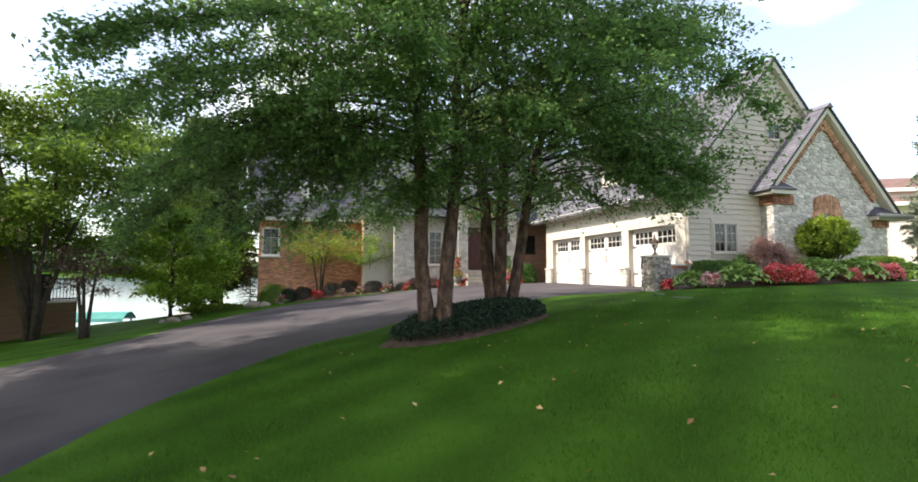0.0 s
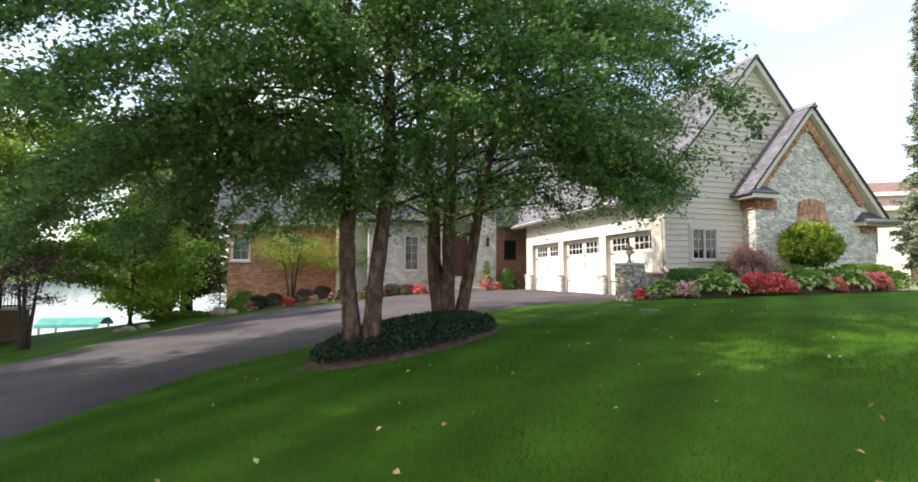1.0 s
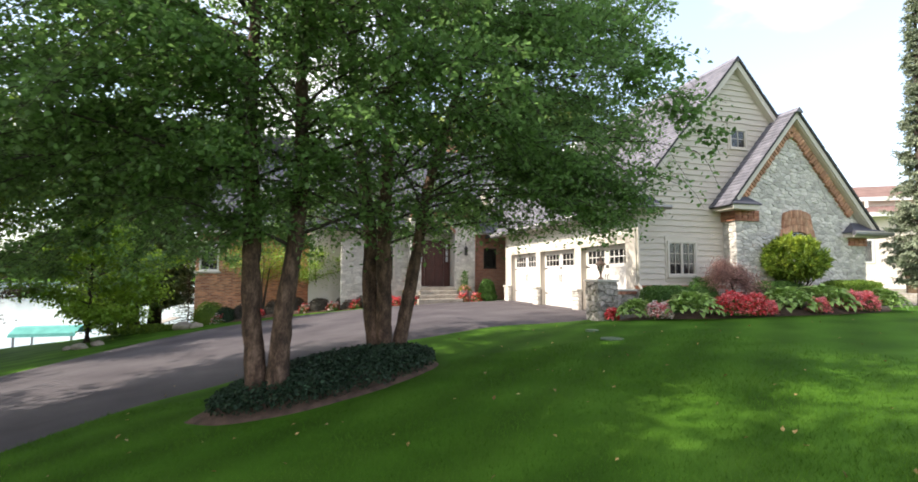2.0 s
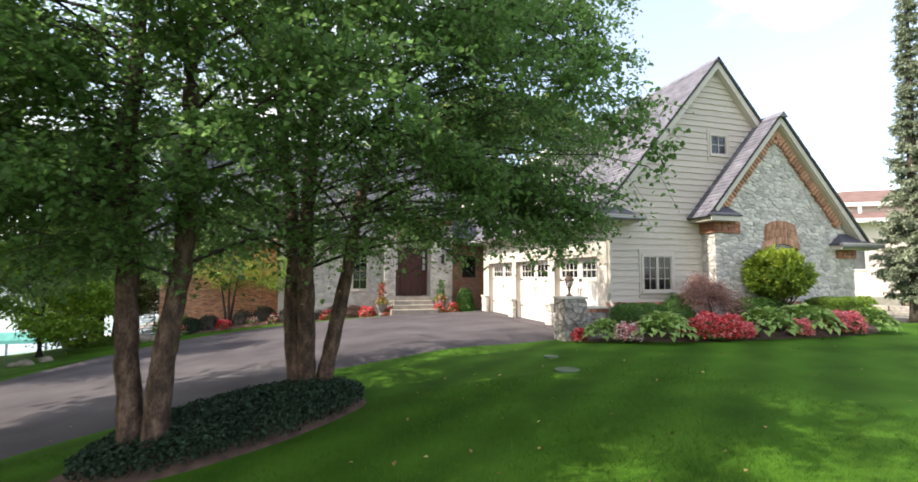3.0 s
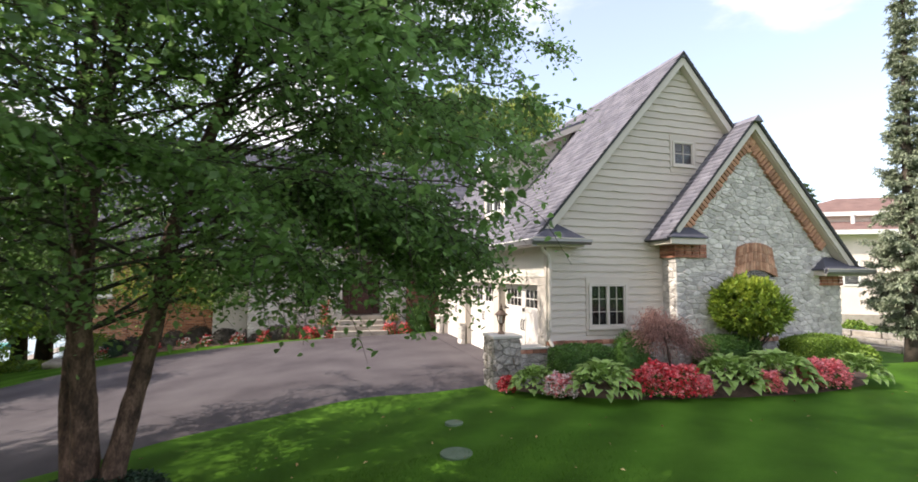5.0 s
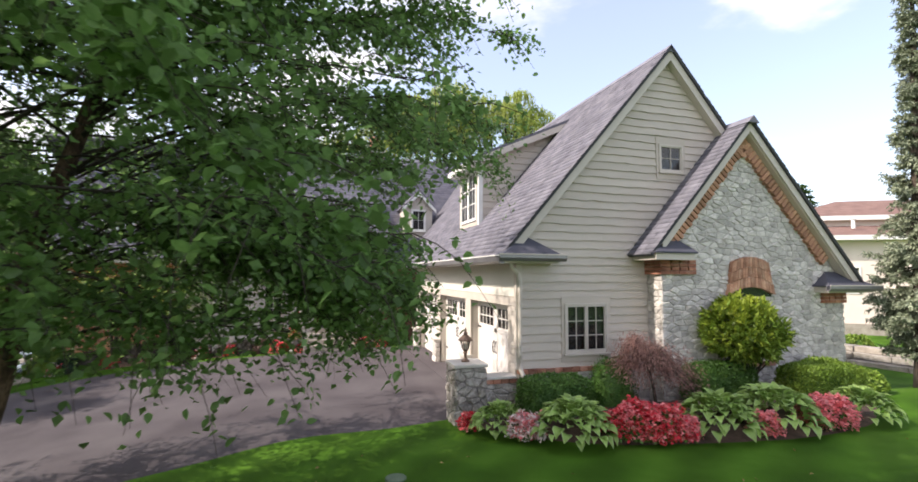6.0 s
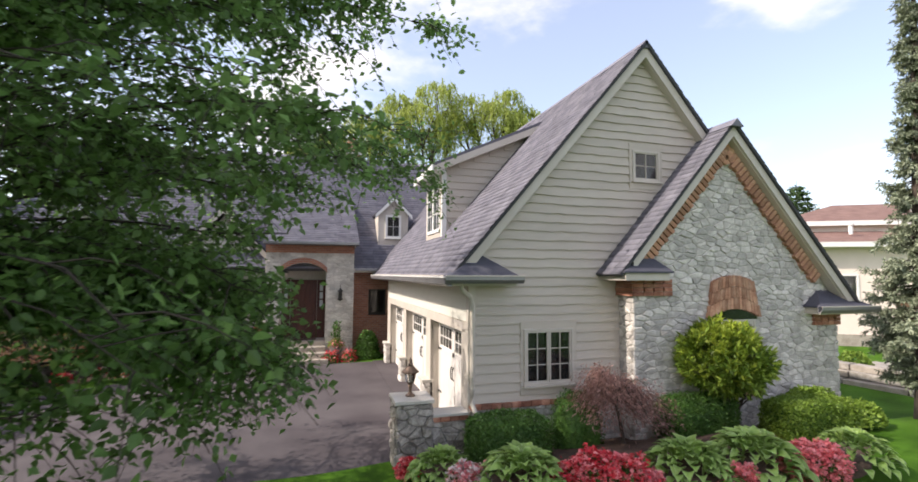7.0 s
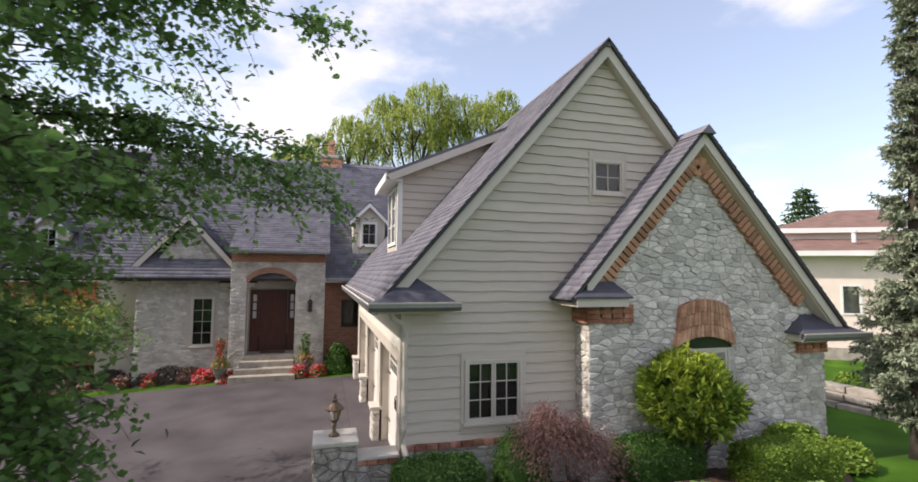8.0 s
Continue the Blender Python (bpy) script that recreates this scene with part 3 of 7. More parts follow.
def planks(wall, levels, ends, y, holes, mat, exposure):
    """Lap siding on a wall that faces south: one board a course, parted at the openings."""
    rng = random.Random(17)
    for k in range(levels[2]):
        z0 = levels[0] + k * exposure
        z1 = min(z0 + exposure, levels[1])
        if z1 - z0 < 0.03:
            break
        xa, xb = ends(z0)
        xa2, xb2 = ends(z1)
        cuts = [(xa, xa2, xb, xb2)]
        for hx0, hx1, hz0, hz1 in holes:
            if z1 > hz0 + 0.02 and z0 < hz1 - 0.02:
                a, a2, b, b2 = cuts.pop()
                cuts += [(a, a2, hx0, hx0), (hx1, hx1, b, b2)]
        for a, a2, b, b2 in cuts:
            if b - a < 0.05:
                continue
            m = max(1, int((b - a) / 0.17))
            bm = bmesh.new()
            rows = []
            for i in range(m + 1):                  # hand-cut lower edge, slightly wavy
                u = i / m
                x, x2 = a + (b - a) * u, a2 + (b2 - a2) * u
                dz, dy = rng.uniform(-0.013, 0.011), rng.uniform(-0.006, 0.004)
                rows.append([bm.verts.new(q) for q in ((x, y - 0.036 + dy, z0 + dz), (x2, y - 0.006, z1 + 0.014), (x2, y + 0.03, z1 + 0.014), (x, y + 0.03, z0 + dz))])
            for p, q in zip(rows, rows[1:]):
                for i in range(4):
                    bm.faces.new((p[i], q[i], q[(i + 1) % 4], p[(i + 1) % 4]))
            bm.faces.new(rows[0])
            bm.faces.new(rows[-1][::-1])
            bmesh.ops.recalc_face_normals(bm, faces=bm.faces[:])
            part("plank", bm, mat, wall)


WIN = (13.05, 14.08, 1.20, 2.24)      # the pair of casements, with their trim
SWIN = (15.50, 16.16, 5.20, 5.84)


def siding_ends(z):
    reach = (GZ - 0.16 - z) / GS
    return max(12.09, GX - reach), min(19.6, GX + max(reach, 0.02))


planks(south, (SILL_Z, 7.9, 46), siding_ends, 14.0, [WIN, SWIN], SIDING, 0.176)
part("corner_board", bm_box(11.955, 12.09, 13.955, 14.08, SILL_Z, 3.3, 0.006), TRIM, house)
for k in range(16):
    x = 12.02 + k * 0.195
    if x < 15.0:
        part("sill_brick", bm_box(x, x + 0.185, 13.93, 14.1, SILL_Z - 0.1, SILL_Z, 0.008), BRICK_RED, house)
part("foundation", bm_box(12.02, 15.2, 13.985, 14.2, -0.4, SILL_Z - 0.1), MORTAR, house, "low stone foundation under the siding")

OPENINGS = ((14.47, 17.0), (17.45, 20.2), (20.62, 23.3))
OPEN_H = 2.18
west = part("wall_west", join(bm_box(12.03, 12.3, WY0, WY1, OPEN_H + 0.02, 3.35), *[bm_box(12.03, 12.3, a, b, 0, OPEN_H + 0.02) for a, b in ((14.0, 14.47), (17.0, 17.45), (20.2, 20.62), (23.3, WY1))]), TRIM, house, "cream garage wall with three door openings")
for k in range(5):
    z0 = OPEN_H + 0.2 + k * 0.19
    bm = bmesh.new()
    vv = [bm.verts.new(p) for p in [(12.0, WY0 + 0.05, z0), (12.0, WY1, z0), (12.02, WY1, z0 + 0.2), (12.02, WY0 + 0.05, z0 + 0.2), (12.05, WY0 + 0.05, z0), (12.05, WY1, z0), (12.05, WY1, z0 + 0.2), (12.05, WY0 + 0.05, z0 + 0.2)]]
    for f in ((0, 3, 2, 1), (4, 5, 6, 7), (0, 1, 5, 4), (1, 2, 6, 5), (3, 7, 6, 2), (0, 4, 7, 3)):
        bm.faces.new([vv[i] for i in f])
    part("plank", bm, SIDING_WEST, west)
part("header_trim", bm_box(11.985, 12.05, WY0 + 0.06, WY1, OPEN_H, OPEN_H + 0.19, 0.006), TRIM, west)
for a, b in ((14.08, 14.47), (17.0, 17.45), (20.2, 20.62), (23.3, 23.85)):
    part("post_trim", bm_box(11.985, 12.05, a, b, 0.0, OPEN_H - 0.003, 0.006), TRIM, west)
part("wall_east", bm_box(20.0, 20.2, 14.2, WY1, 0, 2.6), TRIM, house)
part("wall_north", bm_box(12.0, 20.0, WY1, WY1 + 0.15, 0, 3.2), TRIM, house)


def garage_door(y0, y1):
    x = 12.22
    door = part("garage_door", bm_box(x, x + 0.05, y0, y1, 0.02, OPEN_H, 0.0), DOORPAINT, house, "pale carriage-style garage door with small window lights")
    w = y1 - y0
    f = 0.09
    for a, b, c, d in ((y0, y1, 0.02, 0.18), (y0, y1, OPEN_H - 0.12, OPEN_H), (y0, y1, 1.46, 1.56), (y0, y0 + f, 0.18, OPEN_H - 0.12), (y1 - f, y1, 0.18, OPEN_H - 0.12), ((y0 + y1) / 2 - f, (y0 + y1) / 2 + f, 0.18, OPEN_H - 0.12)):
        part("rail", bm_box(x - 0.022, x + 0.004, a, b, c, d, 0.004), DOORPAINT, door)
    for half in (0, 1):
        a = y0 + f if half == 0 else (y0 + y1) / 2 + f
        b = (y0 + y1) / 2 - f if half == 0 else y1 - f
        for k in range(6):
            p = a + (b - a) * k / 6
            part("board", bm_box(x - 0.01, x + 0.004, p + 0.005, p + (b - a) / 6 - 0.005, 0.18, 1.46), DOORPAINT, door)
        g0, g1, z0, z1 = a + 0.05, b - 0.05, 1.60, OPEN_H - 0.15
        # near-black sheet on the solid door: the garage's inner dark as colour
        part("window_backing", bm_box(x - 0.006, x + 0.002, g0, g1, z0, z1), NEARBLACK, door)
        for i in range(4):
            for j in range(2):
                p0, p1 = g0 + (g1 - g0) * i / 4, g0 + (g1 - g0) * (i + 1) / 4
                q0, q1 = z0 + (z1 - z0) * j / 2, z0 + (z1 - z0) * (j + 1) / 2
                part("pane", bm_box(x - 0.014, x - 0.009, p0 + 0.012, p1 - 0.012, q0 + 0.012, q1 - 0.012), GLASS, door)
        for i in range(5):
            p = g0 + (g1 - g0) * i / 4
            part("muntin", bm_box(x - 0.024, x - 0.004, p - 0.012, p + 0.012, z0, z1), DOORPAINT, door)
        part("muntin", bm_box(x - 0.023, x - 0.004, g0, g1, (z0 + z1) / 2 - 0.012, (z0 + z1) / 2 + 0.012), DOORPAINT, door)
        hy = (y0 + y1) / 2 + (0.07 if half else -0.07)
        part("handle", bm_tube([(x - 0.03, hy, 0.98), (x - 0.06, hy, 1.02), (x - 0.065, hy, 1.12), (x - 0.06, hy, 1.22), (x - 0.03, hy, 1.26)], [0.014, 0.012, 0.014, 0.012, 0.014], 6), IRON, door, "black iron pull handle")
        hy = y0 + 0.02 if half == 0 else y1 - 0.26
        for z in (0.5, 1.5):
            part("strap_hinge", bm_box(x - 0.03, x - 0.02, hy, hy + 0.24, z - 0.02, z + 0.02), IRON, door)
    return door


for a, b in OPENINGS:
    garage_door(a, b)

# roofs of the garage wing and the bay
gable_roof_side("roof", -1, GX, GZ, GS, 11.52, 13.75, 31.0, thick=0.05, seed=1)
gable_roof_side("roof", 1, GX, GZ, GS, 17.6, 13.75, 31.0, thick=0.05, seed=2)
gable_roof_side("roof", -1, BX, BZ, BS, 14.62, 13.19, 13.99, thick=0.05, seed=3)
gable_roof_side("roof", 1, BX, BZ, BS, 20.72, 13.19, 24.0, thick=0.05, seed=4)


def rake(x0, z0, x1, z1, y, deep, mat=TRIM, width=0.05):
    """A barge board under a sloping roof edge."""
    bm = bm_prism([(x0, z0), (x1, z1), (x1, z1 - deep), (x0, z0 - deep)], "y", y, y + width)
    return part("rake_board", bm, mat, house)


rake(GX, GZ - 0.085, 11.75, roof_of(11.75) - 0.085, 13.80, 0.24)
rake(GX, GZ - 0.085, 17.7, roof_of(17.7) - 0.085, 13.80, 0.24)
rake(BX, BZ - 0.085, 14.95, roof_of(14.95, BX, BZ, BS) - 0.085, 13.24, 0.22)
rake(BX, BZ - 0.085, 20.66, roof_of(20.66, BX, BZ, BS) - 0.085, 13.24, 0.22)
# soffits
for r, t, p, xe, ya, yb in ((GX, GZ, GS, 11.8, 13.85, 14.0), (GX, GZ, GS, 17.5, 13.85, 14.0), (BX, BZ, BS, 15.0, 13.29, 13.50), (BX, BZ, BS, 20.5, 13.29, 13.50)):
    part("soffit", bm_slab([(r, ya, t - 0.30), (r, yb, t - 0.30), (xe, yb, t - p * abs(xe - r) - 0.30), (xe, ya, t - p * abs(xe - r) - 0.30)], 0.02), TRIM, house)


def eave_return(x0, x1, y0, y1, z, rise, peak, parent=house, gutter=False):
    """The small hipped roof that turns an eave round the corner of a gable."""
    base = part("eave_return", bm_box(x0 + 0.05, x1 - 0.05, y0 + 0.05, y1, z - 0.17, z - 0.03, 0.006), TRIM, parent, "boxed eave return with a small hipped roof")
    bm = bmesh.new()
    a, b, c, d = [bm.verts.new(q) for q in ((x0, y0, z), (x1, y0, z), (x1, y1, z), (x0, y1, z))]
    a2, b2, c2, d2 = [bm.verts.new(q) for q in ((x0, y0, z - 0.03), (x1, y0, z - 0.03), (x1, y1, z - 0.03), (x0, y1, z - 0.03))]
    t = bm.verts.new((peak, y1, z + rise))
    for f in ((a, b, t), (b, c, t), (d, a, t), (c, d, t), (a2, d2, c2, b2), (a, a2, b2, b), (b, b2, c2, c), (d, d2, a2, a)):
        bm.faces.new(f)
    bmesh.ops.recalc_face_normals(bm, faces=bm.faces[:])
    part("cap", bm, SHADED_ROOF, base)
    if gutter:                               # the eave gutter runs on round the corner
        trough = part("gutter", bm_prism([(y0 - 0.11, z + 0.0), (y0 - 0.11, z - 0.07), (y0 - 0.06, z - 0.13), (y0 - 0.005, z - 0.13), (y0 - 0.005, z + 0.0), (y0 - 0.02, z), (y0 - 0.02, z - 0.11), (y0 - 0.05, z - 0.11), (y0 - 0.095, z - 0.06), (y0 - 0.095, z)], "x", x0 - 0.1, x1 + 0.04), GUTTER, base)
        # pale bar on the lip: the metal's reflected highlight as paint colour
        part("rim_glint", bm_box(x0 - 0.105, x1 + 0.045, y0 - 0.122, y0 - 0.104, z - 0.012, z + 0.012, 0.004), TRIM, trough)
    return base


eave_return(11.5, 12.80, 13.55, 14.0, 3.23, 0.42, 12.15, gutter=True)
eave_return(14.67, 15.74, 13.12, 13.55, 3.33, 0.36, 15.45)
part("eave_end", bm_box(14.73, 15.10, 13.552, 13.95, 3.16, 3.30, 0.006), TRIM, house)
eave_return(19.42, 21.0, 13.12, 13.62, 2.62, 0.42, 19.95, gutter=True)

# gutter and downspout
# white bar along the gutter lip paints the reflection seen there
part("gutter_glint", bm_box(11.39, 11.412, 13.46, 24.6, 3.195, 3.218, 0.004), WHITE, house)
part("gutter", bm_prism([(11.40, 3.20), (11.40, 3.09), (11.46, 3.05), (11.54, 3.05), (11.54, 3.20), (11.52, 3.20), (11.52, 3.07), (11.47, 3.07), (11.42, 3.10), (11.42, 3.20)], "y", 13.55, 24.6), GUTTER, house, "grey metal gutter along the garage eave")
part("soffit", bm_box(11.59, 12.05, 14.0, 24.0, 3.10, 3.13), TRIM, house)
part("fascia", bm_box(11.545, 11.585, 14.0, 24.4, 3.05, 3.24), TRIM, house)
part("downspout", bm_tube([(11.75, 13.8, 3.1), (11.8, 13.82, 2.98), (11.98, 13.92, 2.86), (12.03, 13.93, 2.7), (12.03, 13.93, 1.2), (12.03, 13.93, 0.95), (12.06, 13.84, 0.82), (12.06, 13.84, 0.45)], [0.045] * 8, 8), TRIM, house, "cream metal downspout on the corner")

# the stone bay
BAY0, BAY1, BAYY = 15.11, 20.42, 13.49
bay = part("wall_bay", join(bm_prism([(BAY0 + 0.03, -0.3), (BAY0 + 0.03, roof_of(BAY0, BX, BZ, BS) - 0.2), (BX, BZ - 0.2), (BAY1 - 0.03, roof_of(BAY1, BX, BZ, BS) - 0.2), (BAY1 - 0.03, -0.3)], "y", BAYY + 0.03, BAYY + 0.2), bm_box(BAY0 + 0.03, BAY0 + 0.2, BAYY + 0.2, 14.0, -0.3, 3.3), bm_box(BAY1 - 0.2, BAY1 - 0.03, BAYY + 0.2, 16.0, -0.3, 2.6)), MORTAR, house, "pale fieldstone gable wall with an arched window")


def window(x0, x1, z0, z1, y, cols, rows, sashes=1, mat=TRIM, trim=0.042, parent=house, depth=0.05, face=1, back=True, rail=0.045):
    """A window in a wall that faces south: trim, sashes, muntins and panes, with a near-black sheet for the unlit room.
    """
    frame_bm = join(bm_box(x0, x0 + trim, y - 0.035, y + depth, z0, z1, 0.004), bm_box(x1 - trim, x1, y - 0.035, y + depth, z0, z1, 0.004), bm_box(x0 + trim, x1 - trim, y - 0.034, y + depth, z1 - trim, z1, 0.004), bm_box(x0 + trim, x1 - trim, y - 0.034, y + depth, z0, z0 + trim, 0.004))
    win = part("window", frame_bm, mat, parent, "framed window with small panes")
    part("sill", bm_box(x0 - 0.03, x1 + 0.03, y - 0.07, y + 0.02, z0 - 0.04, z0, 0.005), mat, win)
    a0, a1, c0, c1 = x0 + trim, x1 - trim, z0 + trim, z1 - trim
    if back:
        part("backing_sheet", bm_box(a0 - 0.02, a1 + 0.02, y + 0.12, y + 0.14, c0 - 0.02, c1 + 0.02), NEARBLACK, win)
    sw = (a1 - a0) / sashes
    for s in range(sashes):
        b0, b1 = a0 + s * sw + 0.006, a0 + (s + 1) * sw - 0.006
        t = rail
        part("sash", join(bm_box(b0, b0 + t, y - 0.02, y + 0.03, c0, c1), bm_box(b1 - t, b1, y - 0.02, y + 0.03, c0, c1), bm_box(b0 + t, b1 - t, y - 0.019, y + 0.03, c1 - t, c1), bm_box(b0 + t, b1 - t, y - 0.019, y + 0.03, c0, c0 + t)), mat, win)
        g0, g1, h0, h1 = b0 + t, b1 - t, c0 + t, c1 - t
        for i in range(cols):
            for j in range(rows):
                p0, p1 = g0 + (g1 - g0) * i / cols, g0 + (g1 - g0) * (i + 1) / cols
                q0, q1 = h0 + (h1 - h0) * j / rows, h0 + (h1 - h0) * (j + 1) / rows
                part("pane", bm_box(p0 + 0.006, p1 - 0.006, y + 0.004, y + 0.009, q0 + 0.006, q1 - 0.006), GLASS, win)
        for i in range(1, cols):
            p = g0 + (g1 - g0) * i / cols
            part("muntin", bm_box(p - 0.007, p + 0.007, y - 0.012, y + 0.012, h0, h1), mat, win)
        for j in range(1, rows):
            q = h0 + (h1 - h0) * j / rows
            part("muntin", bm_box(g0, g1, y - 0.0125, y + 0.0115, q - 0.007, q + 0.007), mat, win)
    return win


def casing(x0, x1, z0, z1):
    """Flat boards round a window in the siding."""
    for box in ((x0 - 0.07, x1 + 0.07, z1, z1 + 0.15), (x0 - 0.07, x1 + 0.07, z0 - 0.17, z0 - 0.04), (x0 - 0.07, x0 - 0.001, z0 - 0.04, z1), (x1 + 0.001, x1 + 0.07, z0 - 0.04, z1)):
        part("casing_board", bm_box(box[0], box[1], 13.957, 14.029, box[2], box[3], 0.004), SIDING, south)


casing(*WIN)
casing(*SWIN)
window(*WIN, 13.97, 2, 3, 2, rail=0.032)
window(*SWIN, 13.97, 2, 2, 1, rail=0.022)

# ---- the main house behind ----
MAIN_Y0, MAIN_Z0, RIDGE_Y, RIDGE_Z = 25.3, 3.45, 31.2, 9.25


def south_roof(name, x0, x1, y_eave, z_eave, y_top, z_top, seed, thick=0.14):
    deck = part(name, bm_slab([(x0, y_eave, z_eave), (x1, y_eave, z_eave), (x1, y_top, z_top), (x0, y_top, z_top)], thick), UNDERLAY, house, "grey shingled roof slope")
    d = math.hypot(y_top - y_eave, z_top - z_eave)
    shingles("shingle", (x0, y_eave, z_eave), (1, 0, 0), (0, y_top - y_eave, z_top - z_eave), [(0, 0), (x1 - x0, 0), (x1 - x0, d), (0, d)], deck, course=0.17, tab=0.45, seed=seed)
    return deck


south_roof("roof", 3.0, 16.0, MAIN_Y0, MAIN_Z0, RIDGE_Y, RIDGE_Z, 11)
part("roof_north", bm_slab([(-4, RIDGE_Y, RIDGE_Z), (16, RIDGE_Y, RIDGE_Z), (16, 38, 3.4), (-4, 38, 3.4)], 0.14), SHINGLE, house)
part("ridge_cap", bm_prism([(RIDGE_Y - 0.18, RIDGE_Z - 0.13), (RIDGE_Y, RIDGE_Z + 0.05), (RIDGE_Y + 0.18, RIDGE_Z - 0.13)], "x", 1.0, 16.0), SHINGLE, house)
part("ridge_cap", bm_prism([(GX - 0.16, GZ - 0.14), (GX, GZ + 0.035), (GX + 0.16, GZ - 0.14)], "y", 13.76, 31.0), SHINGLE, house)
part("ridge_cap", bm_prism([(BX - 0.16, BZ - 0.13), (BX, BZ + 0.035), (BX + 0.16, BZ - 0.13)], "y", 13.13, 24.0), SHINGLE, house)

# brick link between the entry and the garage
part("wall_link", join(bm_box(10.75, 11.45, 25.75, 26.0, -0.3, 3.55), bm_box(12.15, 16.0, 25.75, 26.0, -0.3, 3.55), bm_box(11.45, 12.15, 25.75, 26.0, 2.62, 3.55), bm_box(11.45, 12.15, 25.75, 26.0, -0.3, 1.6)), BRICKLINK, house, "red brick wall beside the garage")
window(11.45, 12.15, 1.6, 2.62, 25.78, 2, 2, 1, IRON)
part("fascia", bm_box(10.8, 13.0, 25.28, 25.33, 3.30, 3.47), TRIM, house)
part("gutter", bm_box(10.85, 13.0, 25.18, 25.28, 3.36, 3.46, 0.02), GUTTER, house)

# the entry: stone front with a brick arch, recessed dark door
EY, EX0, EX1, AX0, AX1 = 25.2, 7.5, 10.8, 8.04, 9.74
SPRING = 3.30


def arch_line(x0, x1, spring, rise, n=12):
    c = (x0 + x1) / 2
    half = (x1 - x0) / 2
    r = (half * half + rise * rise) / (2 * rise)
    a = math.asin(half / r)
    return [(c + r * math.sin(-a + 2 * a * i / n), spring + r * math.cos(-a + 2 * a * i / n) - (r - rise)) for i in range(n + 1)]


curve = arch_line(AX0, AX1, SPRING, 0.36)
entry_poly = [(EX0, -0.3), (AX0, -0.3)] + curve + [(AX1, -0.3), (EX1, -0.3), (EX1, 4.2), (EX0, 4.2)]
entry = part("wall_entry", bm_prism(entry_poly, "y", EY + 0.02, EY + 0.42), MORTAR, house, "pale stone entry front with an arched opening")
part("wall_porch", join(bm_box(7.5, 8.06, EY + 0.42, 26.2, -0.3, 4.2), bm_box(9.74, 10.8, EY + 0.42, 26.2, -0.3, 4.2), bm_box(8.06, 9.74, 26.24, 26.4, 3.02, 4.2), bm_box(8.06, 9.74, EY + 0.42, 26.2, 3.9, 4.0)), LIMESTONE, house)
part("arch_brick_ring", bm_prism(arch_line(AX0 - 0.02, AX1 + 0.02, SPRING, 0.37) + [(x, z + 0.2) for x, z in arch_line(AX0 - 0.02, AX1 + 0.02, SPRING, 0.37)][::-1], "y", EY - 0.03, EY + 0.3), BRICKLINK, house)
part("frieze", bm_box(EX0, EX1, EY - 0.03, EY + 0.3, 4.06, 4.36), BRICKLINK, house, "brick frieze under the entry eave")
south_roof("roof", 7.45, 10.95, 24.75, 4.47, 28.7, 6.72, 12)
part("gutter", bm_box(7.45, 10.95, 24.66, 24.75, 4.36, 4.48, 0.02), GUTTER, house)
part("gable_cheek", bm_prism([(24.95, 4.3), (28.7, 6.6), (26.2, 4.2)], "x", 10.78, 10.84), TRIM, house)
door = part("front_door", bm_box(8.40, 9.40, 26.16, 26.22, 0.66, 3.0, 0.004), DOORWOOD, house, "dark brown panelled wooden front door")
for a, b in ((8.5, 8.87), (8.93, 9.3)):
    for c, d in ((0.85, 1.55), (1.7, 2.8)):
        part("panel", bm_box(a, b, 26.14, 26.17, c, d, 0.012), DOORWOOD, door)
part("knob", bm_tube([(9.3, 26.13, 1.62), (9.3, 26.09, 1.62), (9.3, 26.08, 1.76), (9.3, 26.13, 1.76)], [0.014] * 4, 6), IRON, door)
for a, b in ((8.06, 8.38), (9.42, 9.74)):
    side = part("sidelight", join(bm_box(a, a + 0.09, 26.16, 26.22, 0.66, 3.0), bm_box(b - 0.09, b, 26.16, 26.22, 0.66, 3.0), bm_box(a + 0.09, b - 0.09, 26.16, 26.22, 0.66, 1.9), bm_box(a + 0.09, b - 0.09, 26.16, 26.22, 2.86, 3.0)), DOORWOOD, house, "sidelight with three small glass panes beside the door")
    for k in range(3):
        part("pane", bm_box(a + 0.1, b - 0.1, 26.18, 26.19, 1.92 + k * 0.32, 2.18 + k * 0.32), DAYLIT_PANE, side)
        part("bar", bm_box(a + 0.09, b - 0.09, 26.165, 26.215, 2.18 + k * 0.32, 2.22 + k * 0.32), DOORWOOD, side)
steps = empty("entry_steps", 0, 0, 0, "wide pale stone steps up to the front door", "steps")
for k, (y0, w) in enumerate(((24.15, 0.25), (24.5, 0.12), (24.85, 0.02), (25.2, 0.0))):
    z1 = 0.10 + k * 0.185
    part("step", bm_box(7.95 - w, 9.75 + w * 0.4, y0, 26.2 - 0.002 * k, -0.4 if k == 0 else z1 - 0.185 - 0.001, z1, 0.02), STEPSTONE, steps)
part("door_mat", bm_box(8.5, 9.4, 25.5, 26.0, 0.655, 0.672, 0.005), MULCH)
tagged(bpy.data.objects["door_mat"], "dark brown mat in front of the front door", "door mat")

